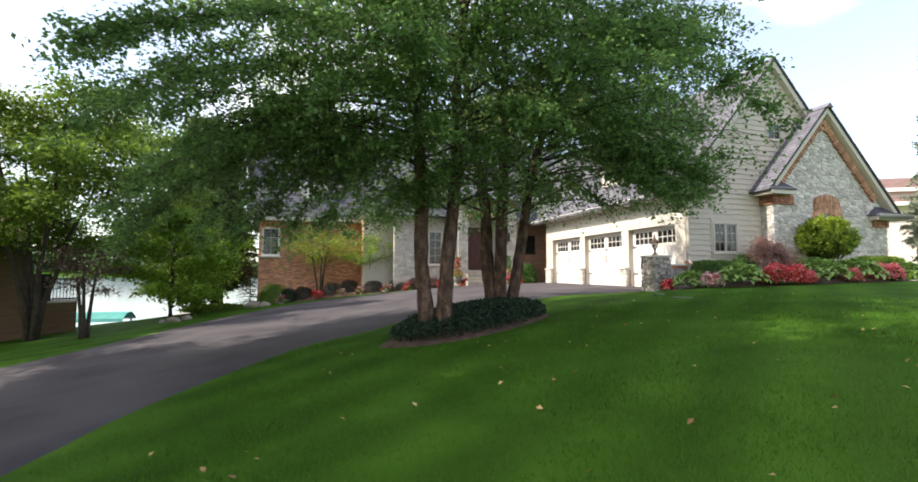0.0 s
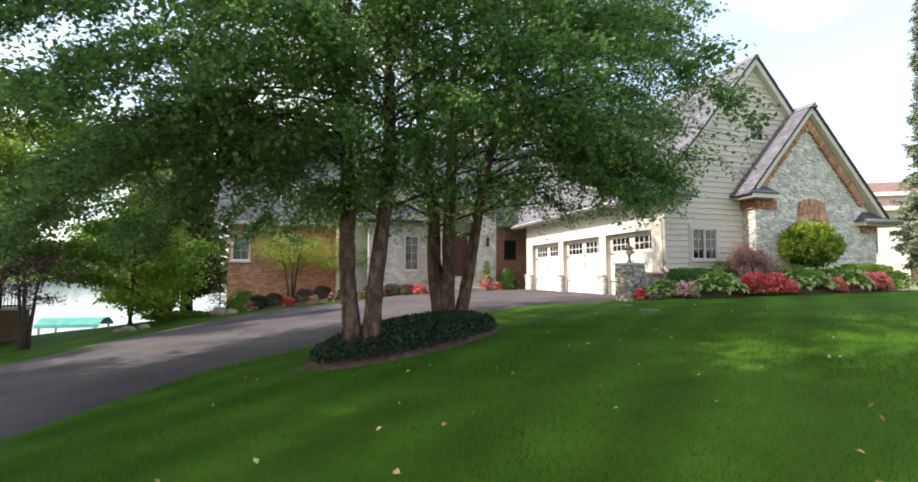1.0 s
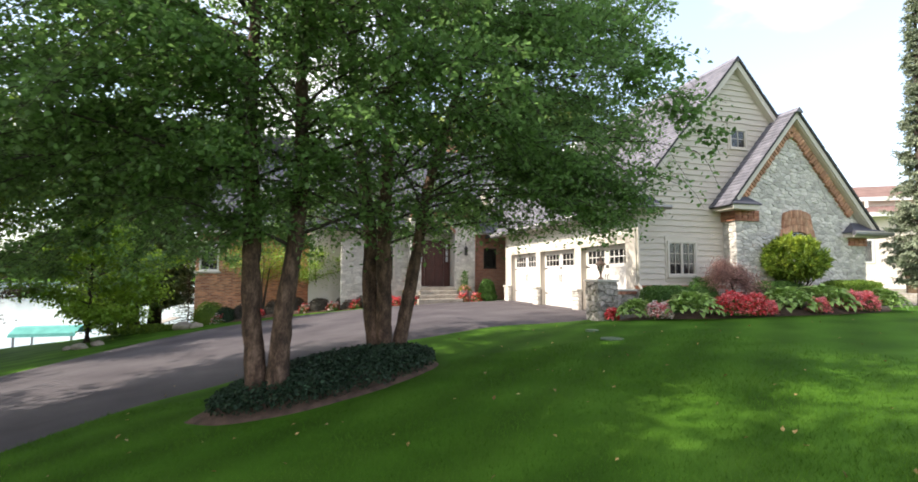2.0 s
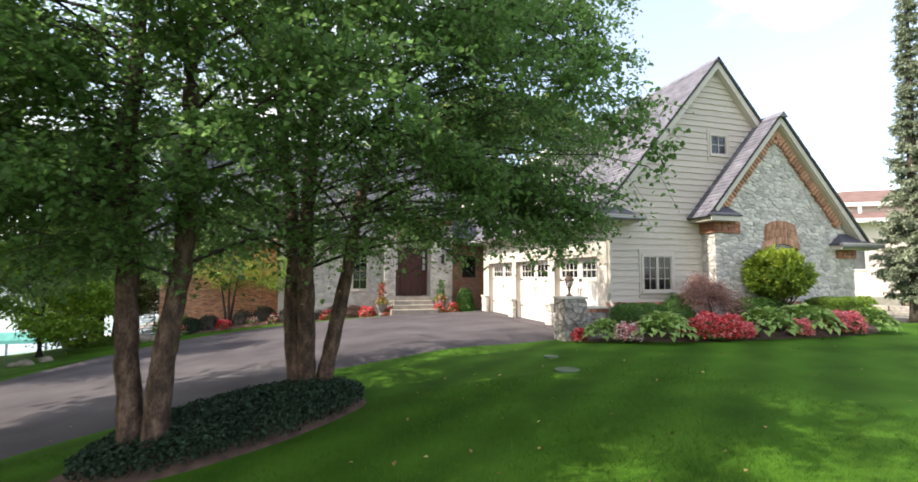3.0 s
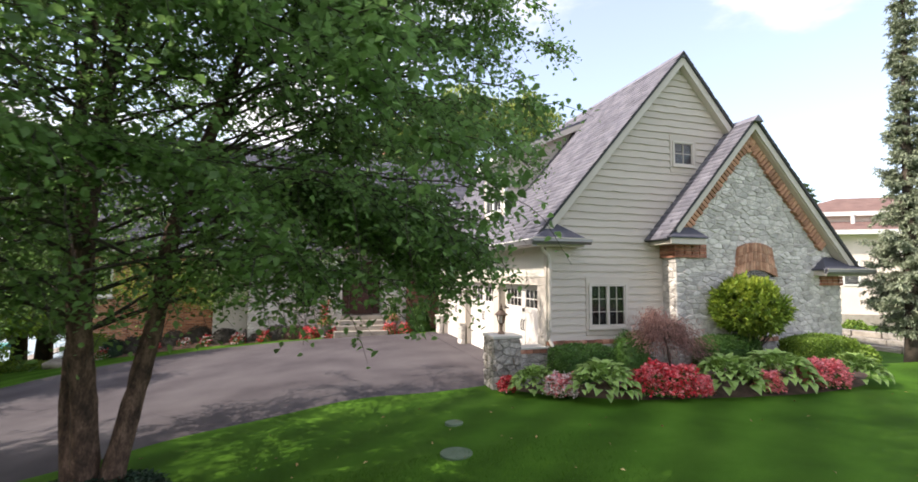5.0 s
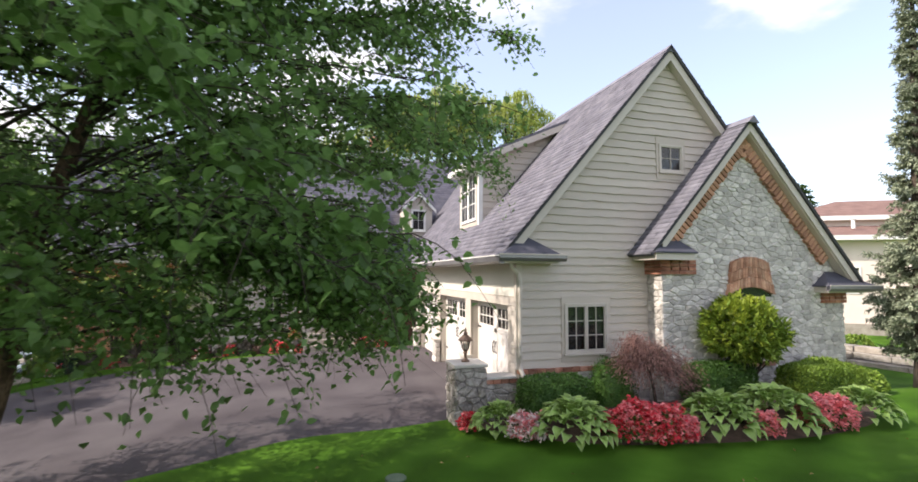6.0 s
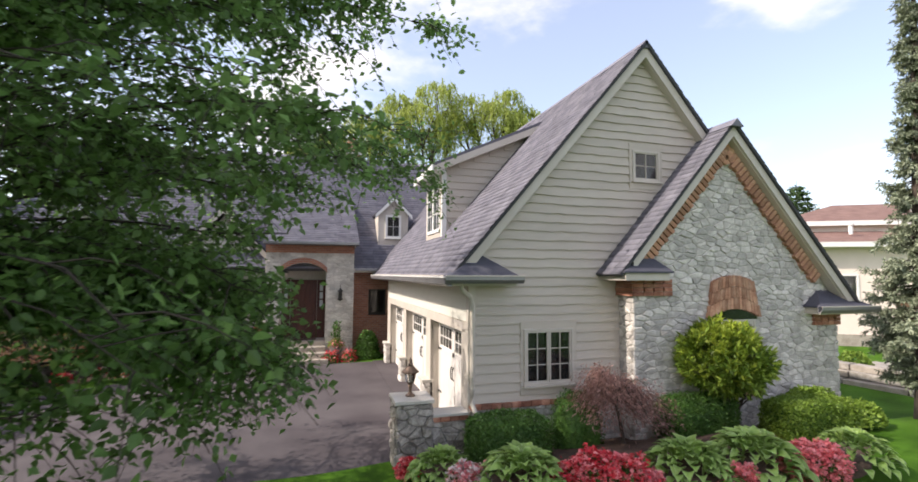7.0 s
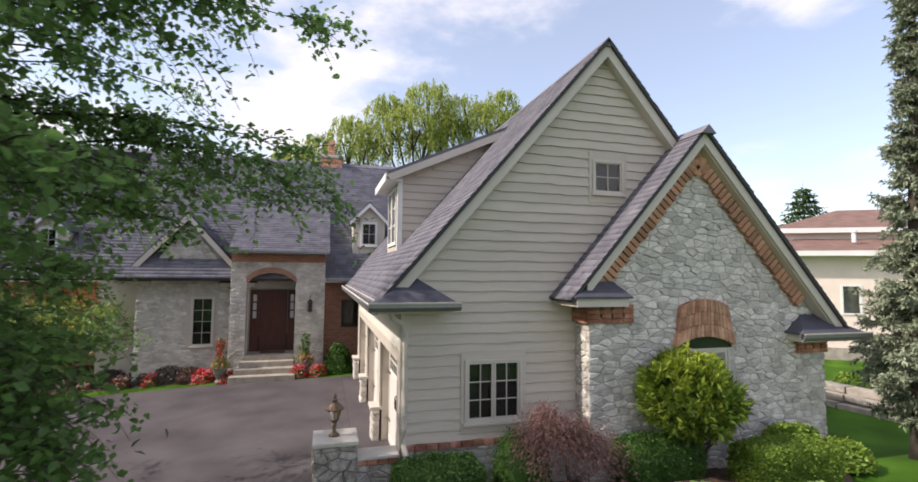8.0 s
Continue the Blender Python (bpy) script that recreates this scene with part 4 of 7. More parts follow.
# the stone gable beside the entry
SGX, SG0, SG1, SGY, SGZ = 5.9, 4.25, 7.55, 26.0, 5.85
SGW = (6.05, 6.85, 0.92, 2.75)
stone_gable = part("wall_stone_gable", join(bm_prism([(SG0, -0.6), (SG0, 3.3), (SGW[0], roof_of(SGW[0], SGX, SGZ, 1.13) - 0.1), (SGW[0], -0.6)], "y", SGY + 0.02, SGY + 0.3), bm_prism([(SGW[0], SGW[3]), (SGW[0], roof_of(SGW[0], SGX, SGZ, 1.13) - 0.1), (SGW[1], roof_of(SGW[1], SGX, SGZ, 1.13) - 0.1), (SGW[1], SGW[3])], "y", SGY + 0.02, SGY + 0.3), bm_prism([(SGW[0], -0.6), (SGW[0], SGW[2]), (SGW[1], SGW[2]), (SGW[1], -0.6)], "y", SGY + 0.02, SGY + 0.3), bm_prism([(SGW[1], -0.6), (SGW[1], roof_of(SGW[1], SGX, SGZ, 1.13) - 0.1), (SG1, 3.3), (SG1, -0.6)], "y", SGY + 0.02, SGY + 0.3)), MORTAR, house, "pale stone gable wall with a tall window")
window(*SGW, SGY, 2, 4, 1)
gable_roof_side("roof", -1, SGX, SGZ, 1.13, 3.75, SGY - 0.3, 29.5, seed=14)
gable_roof_side("roof", 1, SGX, SGZ, 1.13, 8.2, SGY - 0.3, 29.0, seed=15)
rake(SGX, SGZ - 0.04, 3.8, roof_of(3.8, SGX, SGZ, 1.13) - 0.04, SGY - 0.34, 0.26)
rake(SGX, SGZ - 0.04, 8.1, roof_of(8.1, SGX, SGZ, 1.13) - 0.04, SGY - 0.34, 0.26)
eave_return(3.7, 4.7, SGY - 0.36, SGY + 0.1, 3.35, 0.35, 4.3)
eave_return(7.0, 8.3, SGY - 0.36, SGY + 0.1, 3.30, 0.35, 7.5)

# recessed siding and the brick wing
part("wall_recess", bm_box(2.75, 4.3, 26.9, 27.1, -0.8, 3.6), TRIM, house, "cream wall between the brick wing and the stone gable")
BWIN = (-2.45, -1.55, 1.40, 2.90)
part("wall_brick_wing", join(bm_box(-2.6, BWIN[0], 28.5, 28.75, -1.4, 3.7), bm_box(BWIN[1], 2.8, 28.5, 28.75, -1.4, 3.7), bm_box(BWIN[0], BWIN[1], 28.5, 28.75, -1.4, BWIN[2]), bm_box(BWIN[0], BWIN[1], 28.5, 28.75, BWIN[3], 3.7), bm_box(-2.6, -2.35, 28.75, 38, -4.0, 3.7), bm_box(2.75, 3.0, 27.1, 28.5, -0.9, 3.6)), BRICKWALL, house, "orange-red brick wall of the far wing")
window(*BWIN, 28.5, 2, 3, 1, WHITE)
part("window_ledge", bm_box(-2.66, -1.45, 28.42, 28.55, 1.28, 1.38, 0.01), LIMESTONE, house)
south_roof("roof", -3.2, 4.6, 27.9, 3.45, RIDGE_Y + 1.2, 8.4, 16)
part("fascia", bm_box(-3.2, 3.9, 27.86, 27.92, 3.24, 3.44), TRIM, house)
part("roof_wing_back", bm_slab([(-3.2, RIDGE_Y + 1.2, 8.4), (4.6, RIDGE_Y + 1.2, 8.4), (4.6, 37.5, 3.4), (-3.2, 37.5, 3.4)], 0.14), SHINGLE, house)
part("gable_end_west", bm_prism([(28.6, 3.6), (RIDGE_Y + 1.2, 8.1), (37.2, 3.6)], "x", -2.6, -2.4), TRIM, house)
part("wall_back", bm_box(-2.6, 20.2, 38.0, 38.2, -4.0, 3.5), TRIM, house)
part("wall_east_back", bm_box(20.0, 20.2, 24.0, 38.0, -4.0, 3.0), TRIM, house)


def gable_dormer(x, y, z, w, h, pitch=1.0):
    """A small dormer with a window: x is its middle, z its foot."""
    top = z + h
    dm = part("dormer", bm_prism([(x - w / 2, z - 0.5), (x - w / 2, top), (x, top + pitch * w / 2), (x + w / 2, top), (x + w / 2, z - 0.5)], "y", y, y + 2.5), TRIM, house, "small cream dormer with a gabled roof and window")
    o = 0.14
    for s in (-1, 1):
        part("dormer_roof", bm_slab([(x, y - 0.2, top + pitch * w / 2 + 0.1), (x, y + 3.2, top + pitch * w / 2 + 0.1), (x + s * (w / 2 + o), y + 3.2, top - pitch * o + 0.1), (x + s * (w / 2 + o), y - 0.2, top - pitch * o + 0.1)], 0.07), SHINGLE, dm)
        part("bargeboard", bm_prism([(x, top + pitch * w / 2 + 0.03), (x + s * (w / 2 + o), top - pitch * o + 0.03), (x + s * (w / 2 + o), top - pitch * o - 0.13), (x, top + pitch * w / 2 - 0.13)], "y", y - 0.23, y - 0.18), WHITE, dm)
    window(x - 0.34, x + 0.34, z + 0.35, z + 1.35, y - 0.035, 2, 2, 1, WHITE, parent=house, back=False)
    # near-black sheet on the dormer body in place of an unlit room
    part("backing_sheet", bm_box(x - 0.29, x + 0.29, y - 0.014, y - 0.004, z + 0.40, z + 1.30), NEARBLACK, dm)
    return dm


gable_dormer(12.52, 26.35, 4.45, 1.3, 1.45)
gable_dormer(0.12, 29.0, 4.05, 1.35, 1.25)

# the shed dormer on the garage roof
SY0, SY1, SX = 17.6, 19.45, 12.42
SHED = [(SX, 4.0), (SX, 6.06), (15.2, 7.28), (15.2, 7.2)]
shed = part("dormer_shed", join(bm_prism(SHED, "y", SY0, SY0 + 0.12), bm_prism(SHED, "y", SY1 - 0.12, SY1), bm_box(SX, SX + 0.1, SY0 + 0.12, SY0 + 0.22, 4.0, 6.06), bm_box(SX, SX + 0.1, SY1 - 0.22, SY1 - 0.12, 4.0, 6.06), bm_box(SX, SX + 0.1, SY0 + 0.22, SY1 - 0.22, 4.0, 4.35), bm_box(SX, SX + 0.1, SY0 + 0.22, SY1 - 0.22, 5.85, 6.06)), SIDING, house, "cream shed dormer with a pair of white windows")
for k in range(17):
    z0 = 4.15 + k * 0.19
    x_left = SX + 0.02 if z0 < 5.9 else SX + 0.02 + (z0 + 0.19 - 6.06) / 0.44
    x_right = GX - (GZ - (z0 + 0.19)) / GS + 0.14
    if x_right - x_left > 0.1:
        part("plank", bm_prism([(SY0 - 0.032, z0), (SY0 - 0.006, z0 + 0.195), (SY0 + 0.01, z0 + 0.195), (SY0 + 0.01, z0)], "x", x_left, x_right), SIDING, shed)
part("corner_board", bm_box(SX - 0.02, SX + 0.1, SY0 - 0.035, SY0 + 0.05, 4.1, 6.0), WHITE, house)
part("dormer_roof", bm_slab([(12.1, SY0 - 0.27, 6.08), (12.1, SY1 + 0.2, 6.08), (15.45, SY1 + 0.2, 7.58), (15.45, SY0 - 0.27, 7.58)], 0.07), SHINGLE, house)
part("rake_board", bm_prism([(12.1, 6.0), (15.3, 7.43), (15.3, 7.25), (12.2, 5.86)], "y", SY0 - 0.28, SY0 - 0.23), TRIM, house)
part("soffit", bm_slab([(12.14, SY0 - 0.23, 5.92), (12.14, SY0, 5.92), (15.2, SY0, 7.27), (15.2, SY0 - 0.23, 7.27)], 0.02), TRIM, house)
part("fascia", bm_box(12.07, 12.11, SY0 - 0.28, SY1 + 0.2, 5.86, 6.04), WHITE, house)
part("soffit", bm_box(12.11, SX + 0.05, SY0 - 0.22, SY1 + 0.17, 5.88, 5.92), WHITE, house)
for k in range(2):
    y0 = SY0 + 0.22 + k * 0.71
    w = part("window", join(bm_box(SX - 0.03, SX + 0.03, y0, y0 + 0.06, 4.38, 5.84), bm_box(SX - 0.03, SX + 0.03, y0 + 0.64, y0 + 0.7, 4.38, 5.84), bm_box(SX - 0.03, SX + 0.03, y0 + 0.06, y0 + 0.64, 5.76, 5.84), bm_box(SX - 0.03, SX + 0.03, y0 + 0.06, y0 + 0.64, 4.38, 4.46)), WHITE, house, "tall white dormer window")
    part("pane", bm_box(SX, SX + 0.006, y0 + 0.06, y0 + 0.64, 4.46, 5.76), GLASS, w)
    part("muntin", bm_box(SX - 0.012, SX + 0.015, y0 + 0.34, y0 + 0.36, 4.46, 5.76), WHITE, w)
    for z in (4.89, 5.33):
        part("muntin", bm_box(SX - 0.011, SX + 0.014, y0 + 0.06, y0 + 0.64, z - 0.01, z + 0.01), WHITE, w)
# chimney
ch = part("chimney", bm_box(10.45, 11.5, 30.9, 31.7, 7.6, 9.45), BRICKWALL, house, "red brick chimney on the ridge")
part("chimney_cap", bm_box(10.35, 11.6, 30.8, 31.8, 9.45, 9.6, 0.02), LIMESTONE, ch)
part("chimney_pot", bm_box(10.8, 11.15, 31.1, 31.45, 9.6, 10.4, 0.02), BRICKWALL, ch)

# wall lantern by the entry
lan = part("wall_lantern", bm_lathe([(0.02, 0.0), (0.09, 0.04), (0.10, 0.08), (0.075, 0.10), (0.07, 0.34), (0.11, 0.36), (0.05, 0.44), (0.015, 0.5)], 6, (10.28, 25.05, 2.2)), IRON, house, "black wall lantern beside the entry")
part("bracket", bm_tube([(10.28, 25.2, 2.75), (10.28, 25.12, 2.82), (10.28, 25.05, 2.78), (10.28, 25.05, 2.68)], [0.012] * 4, 6), IRON, lan)

# ---- trees ----
def curve_path(p, d, length, up, sag, rng, n=7, wob=0.06):
    """A bough: it leaves p along d, lifts by up and sags at its end."""
    s = np.linspace(0, 1, n)[:, None]
    d = np.array(d, float)
    pts = np.array(p, float) + d * length * s + np.array([[0, 0, 1.0]]) * length * (up * s - sag * s * s)
    w = rng.normal(0, wob, (n, 3)) * s * length * 0.25
    return pts + w


def crown_edge(x, y, z):
    """True where a twig may end: the crowns stop short of the open lawn, and hang less far out below."""
    out = np.minimum(8.47 + 0.92 * (y - 7.0), 8.6 + 0.364 * (y - 5.35)) + (0.4 if y > 10.2 else 0.0)
    if z < 4.0:
        out = min(out, 10.55 - 0.265 * (y - 6.15), 8.95 + 0.175 * (y - 5.35))
    elif z < 7.5:
        out = min(out, 9.05 + 0.15 * (y - 5.35))
    return x < out and (y > 6.3 or z > 4.3) and (y > 8.3 or z > 2.15)


def birch(name, stems, label, seed, boughs, reach, low, sprays=(), leaf=0.076, per_twig=30, twigs=38, group=""):
    """A clump of birch stems. stems: (foot x, y, a place on it x, y, z, top x, y, height, radius); sprays: (stem, height, tip) of long boughs."""
    rng = np.random.default_rng(seed)
    cx, cy = np.mean([s[0] for s in stems]), np.mean([s[1] for s in stems])
    tree = empty(name, cx, cy, gz(cx, cy), label, "tree", group)
    twig_paths, leaves, fill, crown = [], [], [], []
    off = np.array([cx, cy, gz(cx, cy)])

    def clothe(path, out, count, inner, size=1.0, free=False):
        """Drooping twigs with their leaves along a bough, in flat layers."""
        for q in range(count):
            g = rng.uniform(inner, 1.0)
            o = np.array([np.interp(g, np.linspace(0, 1, 9), path[:, i]) for i in range(3)])
            a2 = math.atan2(out[1], out[0]) + rng.normal(0, 0.9)
            l2 = size * rng.uniform(0.55, 1.6) * (1.15 - 0.4 * g)
            tp = curve_path(o, (math.cos(a2), math.sin(a2), 0), l2, rng.uniform(-0.15, 0.5), rng.uniform(0.3, 1.15), rng, 6)
            ex, ey, ez = tp[-1]
            if not (free or crown_edge(ex + rng.normal(0.1, 0.15), ey, ez)) or ez < 1.3 + 0.08 * max(0, ex - 4) - 0.28 * max(0, 1.5 - ex) + rng.normal(0, 0.15):
                continue
            twig_paths.append((tp - off, 0.007, 0.002))
            u = rng.uniform(0.05, 1.0, per_twig)
            lp = np.stack([np.interp(u, np.linspace(0, 1, 6), tp[:, i]) for i in range(3)], 1) + rng.normal(0, 1, (per_twig, 3)) * np.array([0.07, 0.07, 0.05])
            leaves.append(lp - off)
            extra = int(0.4 * per_twig)
            u = rng.uniform(0.0, 1.0, extra)
            fp = np.stack([np.interp(u, np.linspace(0, 1, 6), tp[:, i]) for i in range(3)], 1) + rng.normal(0, 1, (extra, 3)) * np.array([0.11, 0.11, 0.08])
            fill.append(fp - off)

    for k, (fx, fy, kx, ky, kz, tx, ty, h, r) in enumerate(stems):
        z0 = gz(fx, fy) - 0.1
        n = 56
        t = np.linspace(0, 1, n)
        knots = rng.normal(0, 0.13, (9, 2))
        bend = np.stack([np.interp(t * 8, np.arange(9), knots[:, i]) for i in (0, 1)], 1) * (t * (1 - t))[:, None] * 2.0
        tk = (kz - z0) / h
        line = np.stack([np.interp(t, (0, tk, 1), (fx, kx, tx)), np.interp(t, (0, tk, 1), (fy, ky, ty))], 1)
        for _ in range(10):                      # an even curve through the three places
            line[1:-1] = 0.25 * line[:-2] + 0.5 * line[1:-1] + 0.25 * line[2:]
        px, py = line[:, 0] + bend[:, 0], line[:, 1] + bend[:, 1]
        pz = z0 + h * t
        pts = np.stack([px, py, pz], 1)
        rad = [r * (1 + 0.5 * math.exp(-q * h / 0.22)) * (1 - 0.93 * q ** 1.1) * rng.uniform(0.95, 1.05) + 0.008 for q in t]
        part("trunk", bm_tube([tuple(q - off) for q in pts], rad, 18, 0.085, seed + k), BARK, tree, "brown peeling birch trunk", smooth=True)
        for b in range(boughs):
            f = low / h + (0.97 - low / h) * ((b + rng.uniform(0, 0.9)) / boughs) ** 0.9
            p = np.array([np.interp(f, t, pts[:, 0]), np.interp(f, t, pts[:, 1]), np.interp(f, t, pts[:, 2])])
            az = b * 2.4 + k * 1.3 + rng.normal(0, 0.25)
            out = np.array([math.cos(az), math.sin(az), 0])
            lean = np.array([tx - cx, ty - cy, 0])
            out = out + 0.35 * lean / (np.linalg.norm(lean) + 0.5)
            out /= np.linalg.norm(out)
            rise = 1 - f
            length = reach * (0.42 + 0.58 * min(1.0, 1.9 * rise)) * rng.uniform(0.75, 1.1)
            for _ in range(8):
                e = p + out * length
                if e[0] < min(8.47 + 0.92 * (e[1] - 7.0), 8.6 + 0.364 * (e[1] - 5.35)) - 0.4 and (e[1] > 5.6 or e[2] > 5.0):
                    break
                length *= 0.88
            path = curve_path(p, out, length, 0.36 + 0.55 * f, 0.36 + 0.2 * rise, rng, 9)
            ok = (path[:, 0] < np.minimum(8.47 + 0.92 * (path[:, 1] - 7.0), 8.6 + 0.364 * (path[:, 1] - 5.35)) - 0.5) & ((path[:, 1] > 6.6) | (path[:, 2] > 4.6)) & ((path[:, 1] > 8.3) | (path[:, 2] > 2.7))
            ok &= np.array([crown_edge(q[0] + 0.35, q[1], q[2]) and q[2] > 1.5 + 0.12 * max(0, q[0] - 4) - 0.2 * max(0, 1.5 - q[0]) for q in path])
            cut = 9 if ok.all() else int(np.argmin(ok))
            if cut < 3:
                continue
            path = np.stack([np.interp(np.linspace(0, cut - 1, 9), np.arange(cut), path[:cut, i]) for i in range(3)], 1)
            twig_paths.append((path - off, r * 0.20 * (0.4 + rise), 0.005))
            clothe(path, out, int(twigs * (1.0 if f < 0.42 else 0.66)), 0.10)
            if f > 0.5:                              # large loose leaves close the top of the crown
                u = rng.uniform(0.1, 1.0, 90)
                crown.append(np.stack([np.interp(u, np.linspace(0, 1, 9), path[:, i]) for i in range(3)], 1) + rng.normal(0, 0.45, (90, 3)) * np.array([1, 1, 0.6]) + np.array([0, 0, 0.35]) - off)
        for which, hz, tip in sprays:
            if which != k:
                continue
            low_east = tip[0] > 7.5 and tip[2] < 4.6      # leafier at the drooping end
            p = np.array([np.interp(hz + (rng.uniform(-0.2, 1.5) if low_east else 0.0), pts[:, 2], pts[:, i]) for i in range(3)])
            e = np.array(tip)
            s = np.linspace(0, 1, 9)[:, None]
            span = np.linalg.norm(e - p)
            path = p + (e - p) * s + np.array([[0, 0, 1.0]]) * (0.55 * span * s * (1 - s)) + rng.normal(0, 0.04, (9, 3)) * s
            if tip[2] <= 4.1:
                ok = [crown_edge(q[0] + 0.3, q[1], q[2]) and q[2] > 1.4 + 0.09 * max(0, q[0] - 4) - 0.28 * max(0, 1.5 - q[0]) for q in path]
                cut = 9 if all(ok) else ok.index(False)
                if cut < 4:
                    continue
                path = np.stack([np.interp(np.linspace(0, cut - 1, 9), np.arange(cut), path[:cut, i]) for i in range(3)], 1)
            twig_paths.append((path - off, 0.016 if low_east else 0.03, 0.004))
            clothe(path, e - p, int((10 if e[0] < 5 else 7 if low_east else 9 if tip[2] < 6 else 11) * span), 0.34 if low_east else 0.2, 0.62, tip[2] > 4.1)
    v, f = tube_arrays(twig_paths, 3)
    raw_part("branchwork", v, f, BARKDARK, tree, kind="stuff")
    v, f = leaf_cloud(np.concatenate(leaves), leaf, rng, flat=0.45, long=1.4, ovate=True)
    fill = np.concatenate(fill)
    v2, f2 = leaf_dirs(fill, rng.normal(0, 1, fill.shape) * np.array([1, 1, 0.35]) - np.array([0, 0, 0.35]), leaf * 1.05, rng, 1.45, 0.1)
    v, f = np.concatenate([v, v2]), np.concatenate([f, f2 + len(v)])
    crown = np.concatenate(crown)
    crown = crown[crown[:, 2] + off[2] > 6.4]
    v2, f2 = leaf_dirs(crown, rng.normal(0, 1, crown.shape), 0.10, rng, 1.4, 0.1)
    v, f = np.concatenate([v, v2]), np.concatenate([f, f2 + len(v)])
    raw_part("crown", v, f, LEAF, tree, "dense green birch foliage")
    return tree


WEST_SPRAYS = [(0, 3.0, (-2.8, 11.0, 1.3)), (0, 4.0, (-3.3, 10.2, 2.8)), (0, 5.4, (-3.6, 11.0, 4.4)), (0, 2.6, (-2.0, 12.4, 1.2)), (0, 2.4, (-1.5, 8.9, 2.0)),
               (0, 4.4, (-2.5, 8.3, 3.4)), (0, 5.6, (-2.0, 8.0, 4.4)), (0, 3.4, (-3.0, 12.0, 2.2)), (0, 2.8, (-0.6, 10.2, 1.4)), (0, 2.8, (0.6, 12.6, 1.5)),
               (0, 4.6, (-3.9, 12.2, 3.6)), (0, 2.9, (-2.4, 10.0, 1.1)), (0, 2.7, (-1.0, 11.5, 1.1)), (0, 3.2, (-3.2, 11.7, 1.0)), (0, 3.0, (-0.2, 12.4, 1.2)),
               (0, 3.6, (-2.4, 11.2, 2.2)), (0, 4.2, (-1.8, 9.6, 2.9)), (0, 4.8, (-3.0, 9.8, 3.9)), (0, 3.0, (-3.6, 12.6, 1.8)),
               (0, 3.6, (1.8, 7.0, 3.4)), (1, 4.0, (3.0, 6.9, 4.2)), (0, 3.4, (0.6, 7.5, 2.9)), (1, 3.2, (3.8, 7.4, 2.8)), (0, 2.9, (2.2, 7.5, 2.4)), (1, 3.6, (4.6, 7.6, 3.8)),
               (0, 4.9, (1.2, 7.6, 4.9)), (1, 5.2, (3.2, 7.3, 5.4)), (0, 4.2, (-0.4, 7.6, 3.8)), (0, 2.8, (1.2, 8.2, 2.0)), (1, 2.9, (3.4, 8.0, 2.3)), (0, 3.9, (0.2, 8.4, 3.0)),
               (1, 3.6, (8.0, 7.2, 3.1)), (1, 4.4, (7.4, 7.0, 3.9)), (1, 3.2, (6.6, 8.0, 2.7))]
